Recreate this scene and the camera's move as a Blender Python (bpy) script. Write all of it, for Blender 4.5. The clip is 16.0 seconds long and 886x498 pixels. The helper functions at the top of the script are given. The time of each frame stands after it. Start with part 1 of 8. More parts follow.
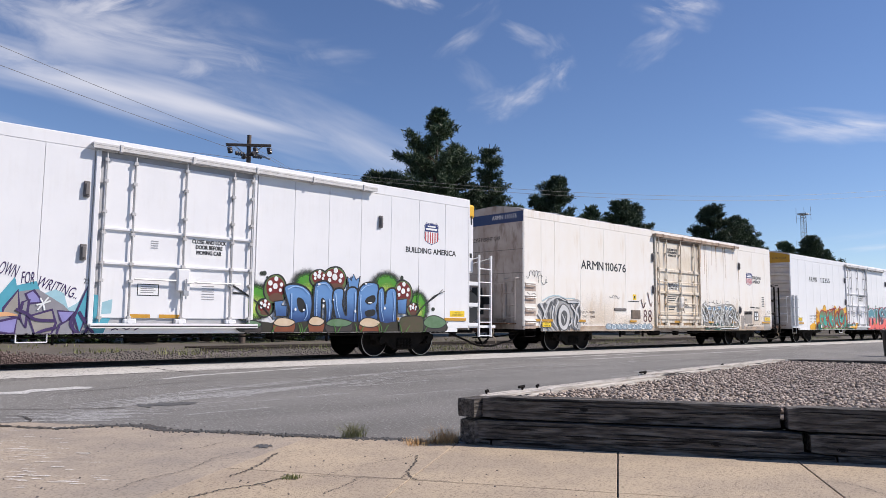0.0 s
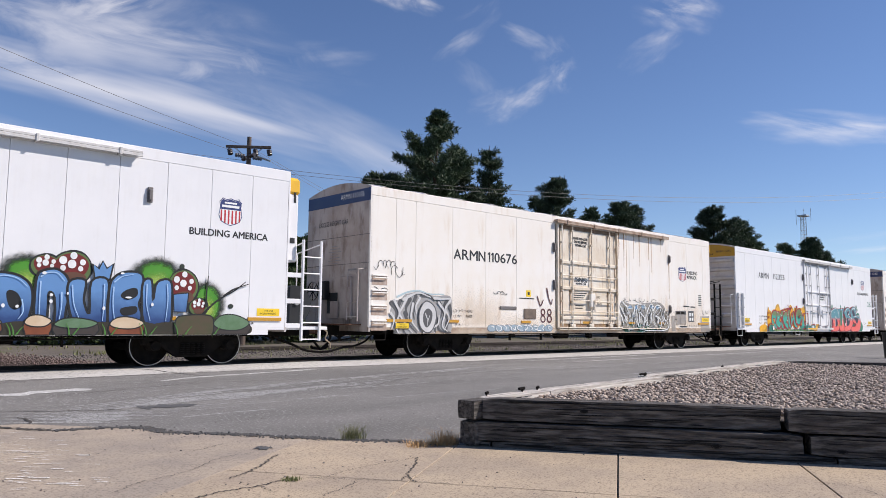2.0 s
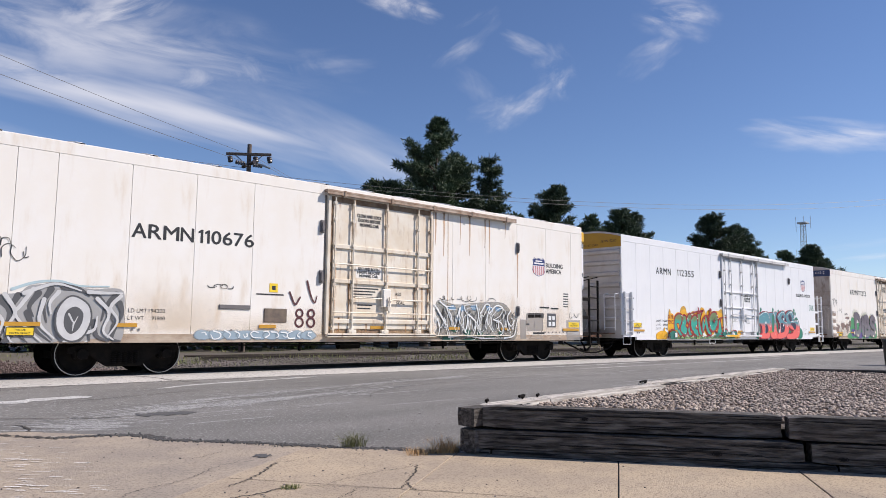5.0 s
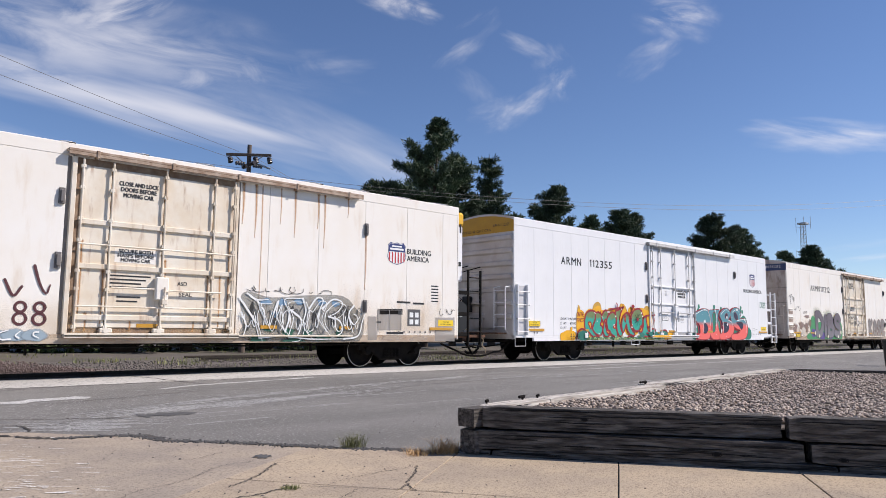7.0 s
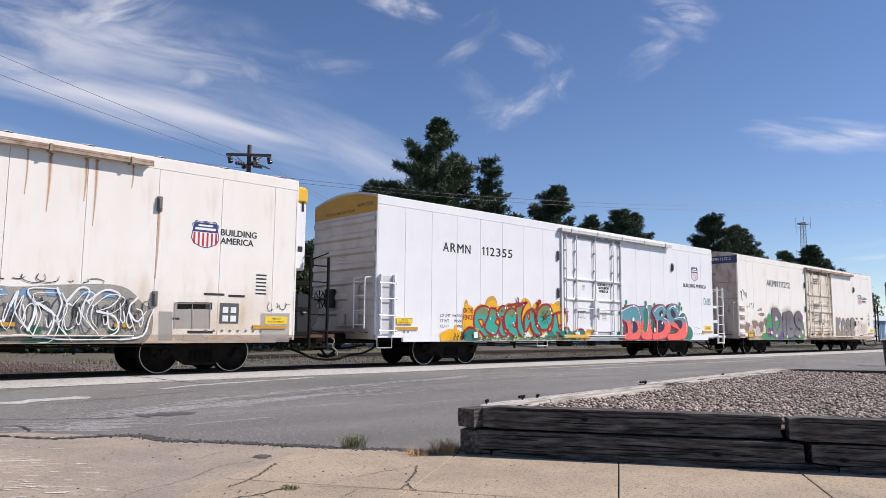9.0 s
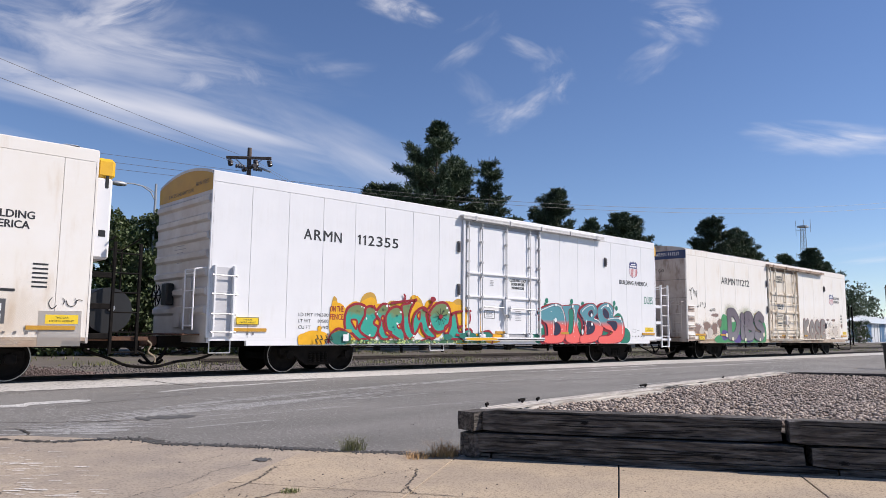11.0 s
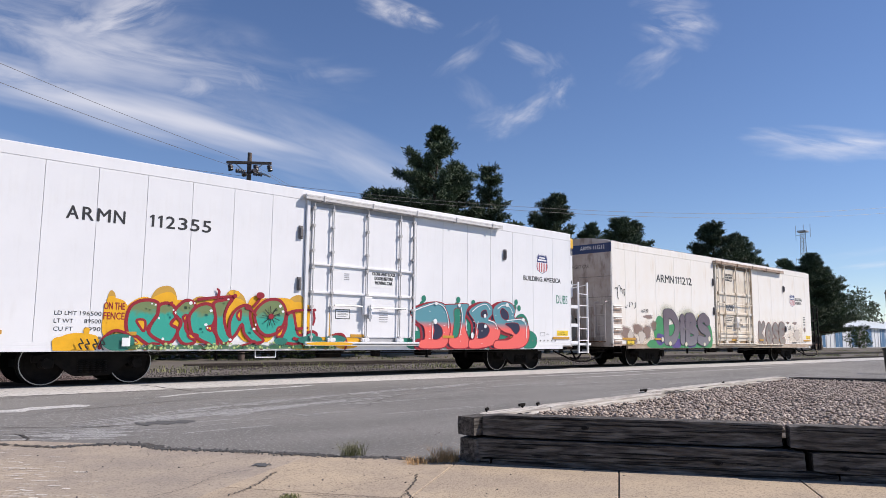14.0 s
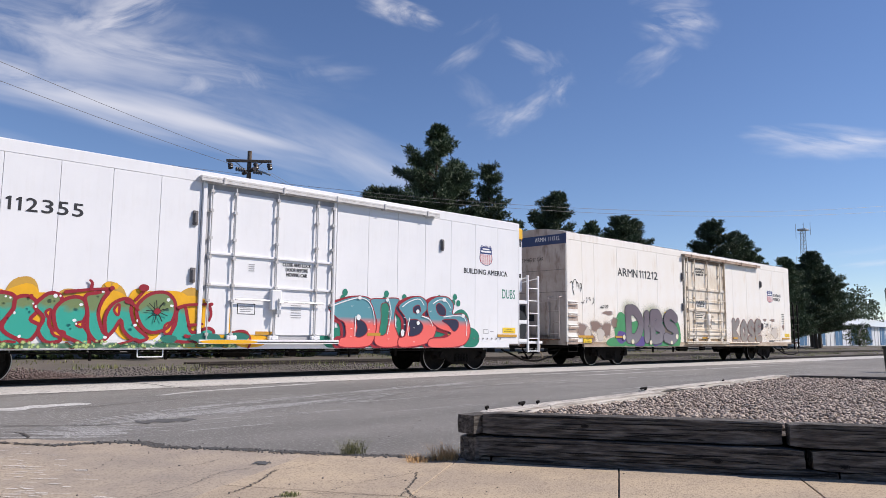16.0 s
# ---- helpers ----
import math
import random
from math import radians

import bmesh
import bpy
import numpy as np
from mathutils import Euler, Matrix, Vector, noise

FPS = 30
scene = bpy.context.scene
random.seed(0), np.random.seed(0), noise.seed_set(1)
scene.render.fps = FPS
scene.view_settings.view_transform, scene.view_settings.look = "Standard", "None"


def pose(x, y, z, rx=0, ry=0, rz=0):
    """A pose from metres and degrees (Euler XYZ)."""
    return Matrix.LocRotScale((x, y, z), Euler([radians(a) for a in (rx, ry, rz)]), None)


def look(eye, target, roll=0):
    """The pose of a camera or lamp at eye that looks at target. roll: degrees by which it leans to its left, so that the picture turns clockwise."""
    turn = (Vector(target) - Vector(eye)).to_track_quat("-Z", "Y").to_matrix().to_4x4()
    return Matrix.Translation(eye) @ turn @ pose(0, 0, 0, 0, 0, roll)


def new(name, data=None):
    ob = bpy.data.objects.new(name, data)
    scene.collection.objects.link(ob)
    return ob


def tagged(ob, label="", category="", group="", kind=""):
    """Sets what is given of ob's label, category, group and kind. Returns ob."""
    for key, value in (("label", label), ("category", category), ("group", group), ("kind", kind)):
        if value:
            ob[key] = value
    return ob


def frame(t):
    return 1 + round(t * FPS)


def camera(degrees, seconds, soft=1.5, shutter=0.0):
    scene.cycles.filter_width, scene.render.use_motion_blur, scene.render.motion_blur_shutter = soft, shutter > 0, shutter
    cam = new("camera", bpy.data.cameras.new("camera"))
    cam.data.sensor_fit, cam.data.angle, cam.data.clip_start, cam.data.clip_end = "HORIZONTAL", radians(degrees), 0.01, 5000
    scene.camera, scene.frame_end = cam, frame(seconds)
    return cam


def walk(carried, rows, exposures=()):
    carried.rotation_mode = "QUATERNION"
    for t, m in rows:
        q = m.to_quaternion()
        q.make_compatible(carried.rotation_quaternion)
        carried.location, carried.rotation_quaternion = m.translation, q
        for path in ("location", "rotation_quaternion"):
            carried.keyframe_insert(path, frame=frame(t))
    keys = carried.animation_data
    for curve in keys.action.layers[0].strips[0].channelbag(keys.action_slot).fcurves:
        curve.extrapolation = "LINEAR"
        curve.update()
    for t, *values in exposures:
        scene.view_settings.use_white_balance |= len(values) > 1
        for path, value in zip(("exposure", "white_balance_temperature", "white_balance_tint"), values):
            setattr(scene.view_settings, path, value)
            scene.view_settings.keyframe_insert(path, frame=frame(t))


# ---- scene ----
cam = camera(62.97, 16.0, soft=0.5)
EYE, YAW, ROLL = (0.0, 0.0, 1.14), radians(47.41), 0.556


def aim(pitch):
    """The camera's pose at a tilt in degrees; it never leaves its stand."""
    p = radians(pitch)
    way = Vector((math.cos(p) * math.cos(YAW), math.cos(p) * math.sin(YAW), math.sin(p)))
    return look(EYE, Vector(EYE) + way, ROLL)


TILT = [(0, 5.601), (0.5, 5.673), (1, 5.74), (1.5, 5.74), (2, 5.74), (2.5, 5.74), (3, 5.879), (3.5, 6.152), (4, 6.358), (6.5, 6.219), (7, 6.355), (7.5, 6.425), (8, 6.425), (8.5, 6.358), (9, 6.355), (11.5, 6.698), (12, 6.801), (12.5, 6.837), (13, 6.837), (13.5, 6.904), (14, 6.973), (14.5, 7.038), (15, 6.937), (15.5, 6.837), (16, 6.837)]
walk(cam, [(t, aim(p)) for t, p in TILT], [(0, 0.13, 6620, 15), (16, 0.13, 6620, 15)])

# ---- world, sun, exposure ----
SUN_DIR = Vector((0.78, -0.66, 0.95)).normalized()
SUN_EL = math.asin(SUN_DIR.z)
SUN_ROT = math.atan2(SUN_DIR.x, SUN_DIR.y)


def nodes_of(tree):
    def add(kind, **values):
        n = tree.nodes.new(kind)
        for k, v in values.items():
            if k in n.inputs:
                n.inputs[k].default_value = v
        return n
    return add, tree.links.new


def build_world():
    world = bpy.data.worlds.new("sky")
    scene.world = world
    world.use_nodes = True
    tree = world.node_tree
    tree.nodes.clear()
    add, link = nodes_of(tree)
    sky = add("ShaderNodeTexSky")
    sky.sky_type = "NISHITA"
    sky.sun_disc = False
    sky.sun_elevation, sky.sun_rotation = SUN_EL, SUN_ROT
    sky.altitude, sky.air_density, sky.dust_density, sky.ozone_density = 1200, 1.0, 0.05, 4.0
    co = add("ShaderNodeTexCoord")

    def dot(v):
        n = add("ShaderNodeVectorMath")
        n.operation = "DOT_PRODUCT"
        link(co.outputs["Generated"], n.inputs[0])
        n.inputs[1].default_value = v
        return n.outputs["Value"]

    def math_node(op, a, b=0.0, clamp=False):
        n = add("ShaderNodeMath")
        n.operation, n.use_clamp = op, clamp
        for i, v in enumerate((a, b)):
            if hasattr(v, "links"):
                link(v, n.inputs[i])
            else:
                n.inputs[i].default_value = v
        return n.outputs[0]

    # the sky as a flat chart: east of the view's axis and above the horizon
    p = radians(6.0)
    fw = Vector((math.cos(p) * math.cos(YAW), math.cos(p) * math.sin(YAW), math.sin(p)))
    right = Vector((math.sin(YAW), -math.cos(YAW), 0))
    up = right.cross(fw)
    depth = math_node("MAXIMUM", dot(fw), 0.05)
    u = math_node("DIVIDE", dot(right), depth)
    v = math_node("DIVIDE", dot(up), depth)
    chart = add("ShaderNodeCombineXYZ")
    link(u, chart.inputs[0])
    link(v, chart.inputs[1])

    def wisps(cx, cy, half_long, half_wide, turn, grain, stretch, strength, lo=0.42, hi=0.75):
        """One cirrus cloud: an ellipse in the chart, torn by drawn-out noise."""
        m = add("ShaderNodeMapping")
        m.vector_type = "TEXTURE"
        m.inputs["Location"].default_value = (cx, cy, 0)
        m.inputs["Rotation"].default_value = (0, 0, radians(turn))
        m.inputs["Scale"].default_value = (half_long, half_wide, 1)
        link(chart.outputs[0], m.inputs[0])
        soft = add("ShaderNodeTexNoise", Scale=1.3, Detail=3.0)
        link(m.outputs[0], soft.inputs["Vector"])
        mix = add("ShaderNodeMix")
        mix.data_type, mix.blend_type = "RGBA", "LINEAR_LIGHT"
        mix.inputs[0].default_value = 0.7
        link(m.outputs[0], mix.inputs[6])
        link(soft.outputs["Color"], mix.inputs[7])
        length = add("ShaderNodeVectorMath")
        length.operation = "LENGTH"
        flat = add("ShaderNodeVectorMath")
        flat.operation = "MULTIPLY"
        flat.inputs[1].default_value = (1, 1, 0)
        link(mix.outputs[2], flat.inputs[0])
        link(flat.outputs[0], length.inputs[0])
        ring = add("ShaderNodeMapRange")
        ring.interpolation_type = "SMOOTHSTEP"
        for i, val in enumerate((1.05, 0.0, 0.0, 1.0)):
            ring.inputs[1 + i].default_value = val
        link(length.outputs["Value"], ring.inputs[0])
        g = add("ShaderNodeMapping")
        g.vector_type = "TEXTURE"
        g.inputs["Location"].default_value = (cx * 1.7 + 3, cy, 0)
        g.inputs["Rotation"].default_value = (0, 0, radians(turn))
        g.inputs["Scale"].default_value = (stretch / grain, 1 / grain, 1)
        link(chart.outputs[0], g.inputs[0])
        noise_node = add("ShaderNodeTexNoise", Scale=1.0, Detail=7.0, Roughness=0.58, Distortion=1.1)
        link(g.outputs[0], noise_node.inputs["Vector"])
        cut = add("ShaderNodeMapRange")
        cut.interpolation_type = "SMOOTHSTEP"
        for i, val in enumerate((lo, hi, 0.0, strength)):
            cut.inputs[1 + i].default_value = val
        link(noise_node.outputs["Fac"], cut.inputs[0])
        return math_node("MULTIPLY", ring.outputs[0], cut.outputs[0])

    cover = None
    for row in CLOUDS:
        one = wisps(*row)
        cover = one if cover is None else math_node("MAXIMUM", cover, one)
    front = math_node("MULTIPLY", cover, math_node("GREATER_THAN", dot(fw), 0.1), True)
    mix = add("ShaderNodeMix")
    mix.data_type = "RGBA"
    link(front, mix.inputs[0])
    deep = add("ShaderNodeHueSaturation", Hue=0.505, Saturation=1.06, Value=1.25)
    link(sky.outputs[0], deep.inputs["Color"])
    link(deep.outputs[0], mix.inputs[6])
    mix.inputs[7].default_value = (10.0, 10.1, 10.4, 1)
    back = add("ShaderNodeBackground", Strength=0.086)
    link(mix.outputs[2], back.inputs["Color"])
    out = add("ShaderNodeOutputWorld")
    link(back.outputs[0], out.inputs[0])


# each cloud: middle in the chart, half length, half width, turn, grain, stretch, strength
CLOUDS = [
    (-0.47, 0.285, 0.4, 0.085, -9, 9, 3.2, 0.56, 0.39, 0.68),
    (-0.46, 0.33, 0.15, 0.075, 25, 12, 2.2, 0.58, 0.41, 0.7),
    (-0.56, 0.37, 0.25, 0.05, -5, 10, 3, 0.42, 0.41, 0.7),
    (-0.43, 0.205, 0.42, 0.04, -14, 9, 4.5, 0.62, 0.33, 0.6),
    (-0.3, 0.245, 0.22, 0.035, 4, 12, 3.5, 0.5, 0.41, 0.7),
    (-0.17, 0.145, 0.26, 0.06, -20, 7, 3, 0.44, 0.28, 0.7),
    (-0.62, 0.15, 0.16, 0.03, -12, 9, 3, 0.36, 0.39, 0.7),
    (0.155, 0.250, 0.045, 0.030, -70, 16, 1.5, 0.5, 0.40, 0.72),
    (0.12, 0.283, 0.05, 0.016, -25, 18, 2.0, 0.3, 0.39, 0.70),
    (0.12, 0.210, 0.062, 0.018, 37, 16, 2.5, 0.42, 0.38, 0.70),
    (0.075, 0.194, 0.046, 0.026, 15, 16, 1.6, 0.5, 0.36, 0.70),
    (0.05, 0.225, 0.05, 0.02, -40, 12, 2, 0.15, 0.39, 0.7),
    (0.03, 0.298, 0.065, 0.024, 42, 18, 2.2, 0.4, 0.40, 0.72),
    (-0.065, 0.345, 0.07, 0.02, -18, 14, 2.5, 0.68, 0.35, 0.64),
    (0.32, 0.34, 0.07, 0.045, -15, 15, 1.8, 0.68, 0.36, 0.68),
    (0.285, 0.275, 0.055, 0.022, 32, 14, 2.2, 0.43, 0.39, 0.68),
    (0.54, 0.168, 0.135, 0.026, -2, 16, 3.0, 0.62, 0.36, 0.66),
    (0.6, 0.02, 0.1, 0.006, 8, 14, 4, 0.29, 0.33, 0.6),
    (0.61, 0.002, 0.07, 0.005, 6, 14, 4, 0.25, 0.33, 0.6),
]
build_world()
sun = new("sun", bpy.data.lights.new("sun", "SUN"))
sun.data.energy, sun.data.angle, sun.data.color = 4.9, radians(0.53), (1.0, 0.945, 0.865)
sun.matrix_world = look(SUN_DIR * 60, (0, 0, 0))

# ---- materials ----
MATS = {}


def mat(name, color, rough=0.7, metal=0.0, second=None, scale=4.0, amount=0.5, bump=0.0, bump_scale=60.0,
        stretch=(1, 1, 1), stain=None, stain_scale=1.0, stain_amount=0.0, stain_stretch=(1, 1, 1), vary=0.0, lo=0.35, hi=0.7):
    """A painted, cast or natural surface: base colour, a second tone at one scale, stains at another, fine relief."""
    if name in MATS:
        return MATS[name]
    m = bpy.data.materials.new(name)
    m.use_nodes = True
    tree = m.node_tree
    add, link = nodes_of(tree)
    bsdf = tree.nodes["Principled BSDF"]
    bsdf.inputs["Roughness"].default_value, bsdf.inputs["Metallic"].default_value = rough, metal
    co = add("ShaderNodeTexCoord")
    second = second or tuple(c * 0.78 for c in color)

    def noise_of(sc, st, detail=6.0):
        mp = add("ShaderNodeMapping")
        mp.inputs["Scale"].default_value = st
        link(co.outputs["Object"], mp.inputs[0])
        n = add("ShaderNodeTexNoise", Scale=sc, Detail=detail, Roughness=0.6)
        link(mp.outputs[0], n.inputs["Vector"])
        return n.outputs["Fac"]

    def spread(fac, a, b, top):
        r = add("ShaderNodeMapRange")
        r.interpolation_type = "SMOOTHSTEP"
        for i, val in enumerate((a, b, 0.0, top)):
            r.inputs[1 + i].default_value = val
        link(fac, r.inputs[0])
        return r.outputs[0]

    def blend(fac, a, b):
        x = add("ShaderNodeMix")
        x.data_type = "RGBA"
        link(fac, x.inputs[0])
        for i, c in ((6, a), (7, b)):
            if hasattr(c, "links"):
                link(c, x.inputs[i])
            else:
                x.inputs[i].default_value = (*c, 1)
        return x.outputs[2]

    out = blend(spread(noise_of(scale, stretch), 0.3, 0.7, amount), color, second)
    if stain:
        out = blend(spread(noise_of(stain_scale, stain_stretch, 9.0), lo, hi, stain_amount), out, stain)
    if vary:
        info = add("ShaderNodeObjectInfo")
        geo = add("ShaderNodeNewGeometry")
        both = add("ShaderNodeMath")
        both.operation = "ADD"
        link(info.outputs["Random"], both.inputs[0])
        link(geo.outputs["Random Per Island"], both.inputs[1])
        hsv = add("ShaderNodeHueSaturation")
        r = add("ShaderNodeMapRange")
        for i, val in enumerate((0.0, 2.0, 1 - vary, 1 + vary)):
            r.inputs[1 + i].default_value = val
        link(both.outputs[0], r.inputs[0])
        link(r.outputs[0], hsv.inputs["Value"])
        link(out, hsv.inputs["Color"])
        out = hsv.outputs[0]
    link(out, bsdf.inputs["Base Color"])
    if bump:
        b = add("ShaderNodeBump", Strength=bump, Distance=0.02)
        link(noise_of(bump_scale, stretch), b.inputs["Height"])
        link(b.outputs[0], bsdf.inputs["Normal"])
    MATS[name] = m
    return m


def spray_mat(name, color, inner=0.45, power=1.0):
    """Sprayed paint whose edge thins out: covering in the middle, none at the rim (the rim is u = 1 in the mesh's map)."""
    if name in MATS:
        return MATS[name]
    m = bpy.data.materials.new(name)
    m.use_nodes = True
    tree = m.node_tree
    add, link = nodes_of(tree)
    bsdf = tree.nodes["Principled BSDF"]
    bsdf.inputs["Base Color"].default_value = (*color, 1)
    bsdf.inputs["Roughness"].default_value = 0.5
    uv = add("ShaderNodeUVMap")
    sep = add("ShaderNodeSeparateXYZ")
    link(uv.outputs[0], sep.inputs[0])
    co = add("ShaderNodeTexCoord")
    n = add("ShaderNodeTexNoise", Scale=9.0, Detail=5.0)
    link(co.outputs["Object"], n.inputs["Vector"])
    sum_node = add("ShaderNodeMath")
    sum_node.operation = "MULTIPLY_ADD"
    link(n.outputs["Fac"], sum_node.inputs[0])
    sum_node.inputs[1].default_value = 0.25
    link(sep.outputs[0], sum_node.inputs[2])
    r = add("ShaderNodeMapRange")
    r.interpolation_type = "SMOOTHSTEP"
    for i, val in enumerate((1.0, inner + 0.1, 0.0, power)):
        r.inputs[1 + i].default_value = val
    link(sum_node.outputs[0], r.inputs[0])
    mix = add("ShaderNodeMixShader")
    clear = add("ShaderNodeBsdfTransparent")
    link(r.outputs[0], mix.inputs[0])
    link(clear.outputs[0], mix.inputs[1])
    link(bsdf.outputs[0], mix.inputs[2])
    link(mix.outputs[0], tree.nodes["Material Output"].inputs[0])
    MATS[name] = m
    return m


def dull(m, level):
    """Lowers the specular level, for surfaces that barely shine."""
    m.node_tree.nodes["Principled BSDF"].inputs["Specular IOR Level"].default_value = level
    return m


WHITE = mat("white_enamel", (0.80, 0.80, 0.81), 0.38, scale=0.7, second=(0.74, 0.745, 0.76), amount=0.8, bump=0.25, bump_scale=0.9,
            stain=(0.60, 0.58, 0.55), stain_scale=5, stain_amount=0.25, stain_stretch=(1, 1, 0.18), lo=0.5, hi=0.8)
GRIMY = mat("weathered_white_paint", (0.83, 0.805, 0.765), 0.5, scale=0.8, second=(0.80, 0.75, 0.675), amount=0.8, bump=0.2, bump_scale=1.2,
            stain=(0.58, 0.44, 0.29), stain_scale=1.6, stain_amount=0.6, stain_stretch=(1.6, 1, 0.35), lo=0.5, hi=0.82)
DOORGRIME = mat("cream_door_paint", (0.76, 0.71, 0.62), 0.5, scale=1.5, second=(0.66, 0.55, 0.41), amount=0.8, bump=0.15, bump_scale=3,
                stain=(0.30, 0.15, 0.07), stain_scale=3, stain_amount=0.75, stain_stretch=(2, 1, 0.4), lo=0.51, hi=0.76)
# end paint: dirt, plus the shade of the sunless end mixed into the base
GREYEND = mat("shaded_dusty_end_paint", (0.56, 0.53, 0.51), 0.5, scale=1.2, second=(0.42, 0.37, 0.34), amount=0.8, bump=0.15, bump_scale=2,
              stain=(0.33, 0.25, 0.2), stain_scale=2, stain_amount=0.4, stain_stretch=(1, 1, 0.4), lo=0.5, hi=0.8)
# older ends: brown grime, with the end's shade darkening the base too
OLDEND = mat("shaded_grimy_end_paint", (0.50, 0.46, 0.43), 0.6, scale=1.0, second=(0.36, 0.29, 0.25), amount=0.9, bump=0.15, bump_scale=2,
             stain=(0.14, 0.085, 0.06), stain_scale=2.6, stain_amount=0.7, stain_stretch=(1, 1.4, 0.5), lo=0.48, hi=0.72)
STEEL = mat("galvanised_rod", (0.55, 0.55, 0.56), 0.4, 0.6, scale=12, amount=0.5)
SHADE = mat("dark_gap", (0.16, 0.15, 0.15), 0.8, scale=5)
SEAM = mat("seam_grey", (0.58, 0.58, 0.60), 0.7, scale=5)
# black ironwork; base lowered further to deepen the shade under the cars
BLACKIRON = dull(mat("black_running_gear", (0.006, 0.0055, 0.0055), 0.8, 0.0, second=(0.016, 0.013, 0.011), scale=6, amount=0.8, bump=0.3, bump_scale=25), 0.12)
TREAD = mat("polished_tread", (0.42, 0.40, 0.38), 0.3, 0.9, scale=20)
RUST = mat("rusty_steel", (0.16, 0.075, 0.04), 0.85, 0.2, second=(0.07, 0.04, 0.03), scale=8, amount=0.8, bump=0.3, bump_scale=30)
YELLOW = mat("yellow_paint", (0.80, 0.46, 0.02), 0.45, scale=3, second=(0.68, 0.38, 0.03), amount=0.6)
PLACARD = mat("yellow_placard", (0.85, 0.60, 0.03), 0.45, scale=8, second=(0.74, 0.50, 0.03), amount=0.5)
OCHRE = mat("ochre_reflector", (0.55, 0.29, 0.03), 0.4, scale=10, second=(0.45, 0.22, 0.03))
# the yellow paint again, lowered for the shade on the car's end
HEADYELLOW = mat("shaded_head_band_yellow", (0.52, 0.28, 0.015), 0.5, scale=2, second=(0.42, 0.22, 0.015), amount=0.7)
BLUE = mat("blue_band", (0.015, 0.035, 0.125), 0.45, scale=2, second=(0.025, 0.05, 0.13), amount=0.7)
INK = mat("black_lettering", (0.022, 0.022, 0.025), 0.5, scale=9)
NAVY = mat("navy_shield", (0.025, 0.04, 0.16), 0.45, scale=9)
REDP = mat("red_shield", (0.48, 0.03, 0.04), 0.45, scale=9)
WHITEP = mat("white_lettering", (0.82, 0.82, 0.82), 0.45, scale=9, amount=0.2)

ASPHALT = mat("worn_asphalt", (0.132, 0.126, 0.118), 0.9, scale=0.5, second=(0.205, 0.196, 0.184), amount=0.9, bump=0.7, bump_scale=55, stretch=(0.35, 1.2, 1),
              stain=(0.50, 0.49, 0.48), stain_scale=34, stain_amount=0.8, lo=0.54, hi=0.68)
APRON = mat("light_concrete_strip", (0.56, 0.54, 0.51), 0.85, scale=0.5, second=(0.45, 0.435, 0.41), amount=0.9, bump=0.4, bump_scale=50, stretch=(0.3, 1, 1),
            stain=(0.17, 0.165, 0.16), stain_scale=14, stain_amount=0.8, lo=0.5, hi=0.66)
SLAB = mat("warm_concrete", (0.49, 0.39, 0.275), 0.85, scale=1.3, second=(0.365, 0.295, 0.225), amount=0.9, bump=0.45, bump_scale=90,
           stain=(0.17, 0.13, 0.10), stain_scale=60, stain_amount=0.7, lo=0.50, hi=0.64, vary=0.07)
DRIVE = mat("grey_concrete", (0.44, 0.36, 0.275), 0.85, scale=1.1, second=(0.30, 0.255, 0.215), amount=0.9, bump=0.45, bump_scale=80,
            stain=(0.15, 0.125, 0.105), stain_scale=60, stain_amount=0.7, lo=0.49, hi=0.64)
FLECK = mat("white_fleck", (0.85, 0.84, 0.82), 0.8, scale=60, second=(0.60, 0.56, 0.52), amount=0.8)
PALE = mat("pale_wheel_track", (0.50, 0.495, 0.485), 0.85, scale=40, second=(0.30, 0.296, 0.29), amount=1.0, stretch=(0.6, 2, 1), stain=(0.15, 0.148, 0.146), stain_scale=45, stain_amount=0.9, lo=0.47, hi=0.58)
CRACK = mat("crack_dirt", (0.06, 0.052, 0.045), 0.95, scale=20)
RAILDARK = mat("dark_rail_steel", (0.030, 0.024, 0.021), 0.7, 0.0, second=(0.055, 0.040, 0.032), scale=6, amount=0.7)
WORNWHITE = mat("worn_white_line", (0.70, 0.69, 0.67), 0.8, scale=14, second=(0.30, 0.296, 0.29), amount=1.0, stretch=(0.5, 3, 1), stain=(0.17, 0.168, 0.165), stain_scale=35, stain_amount=0.9, lo=0.50, hi=0.62)
PATCH = mat("tar_patch", (0.07, 0.069, 0.07), 0.8, scale=12, second=(0.10, 0.10, 0.10), amount=0.8, bump=0.3)
EARTH = mat("dry_earth", (0.135, 0.115, 0.098), 0.95, scale=0.6, second=(0.10, 0.088, 0.075), amount=0.9, bump=0.6, bump_scale=20,
            stain=(0.09, 0.10, 0.04), stain_scale=0.35, stain_amount=0.7, lo=0.5, hi=0.65)
# ballast darkened in its colour for the shade beneath the train
SHADEBED = mat("shaded_trackbed", (0.035, 0.031, 0.028), 0.95, scale=10, second=(0.06, 0.052, 0.046), amount=0.8, bump=0.8, bump_scale=22)
BALLAST = mat("ballast_bed", (0.16, 0.14, 0.13), 0.95, scale=14, second=(0.08, 0.072, 0.07), amount=1.0, bump=1.0, bump_scale=22,
              stain=(0.26, 0.2, 0.17), stain_scale=5, stain_amount=0.6, lo=0.45, hi=0.7)
STONE = mat("river_pebbles", (0.60, 0.50, 0.41), 0.75, scale=9, second=(0.34, 0.26, 0.21), amount=0.9, vary=0.7)
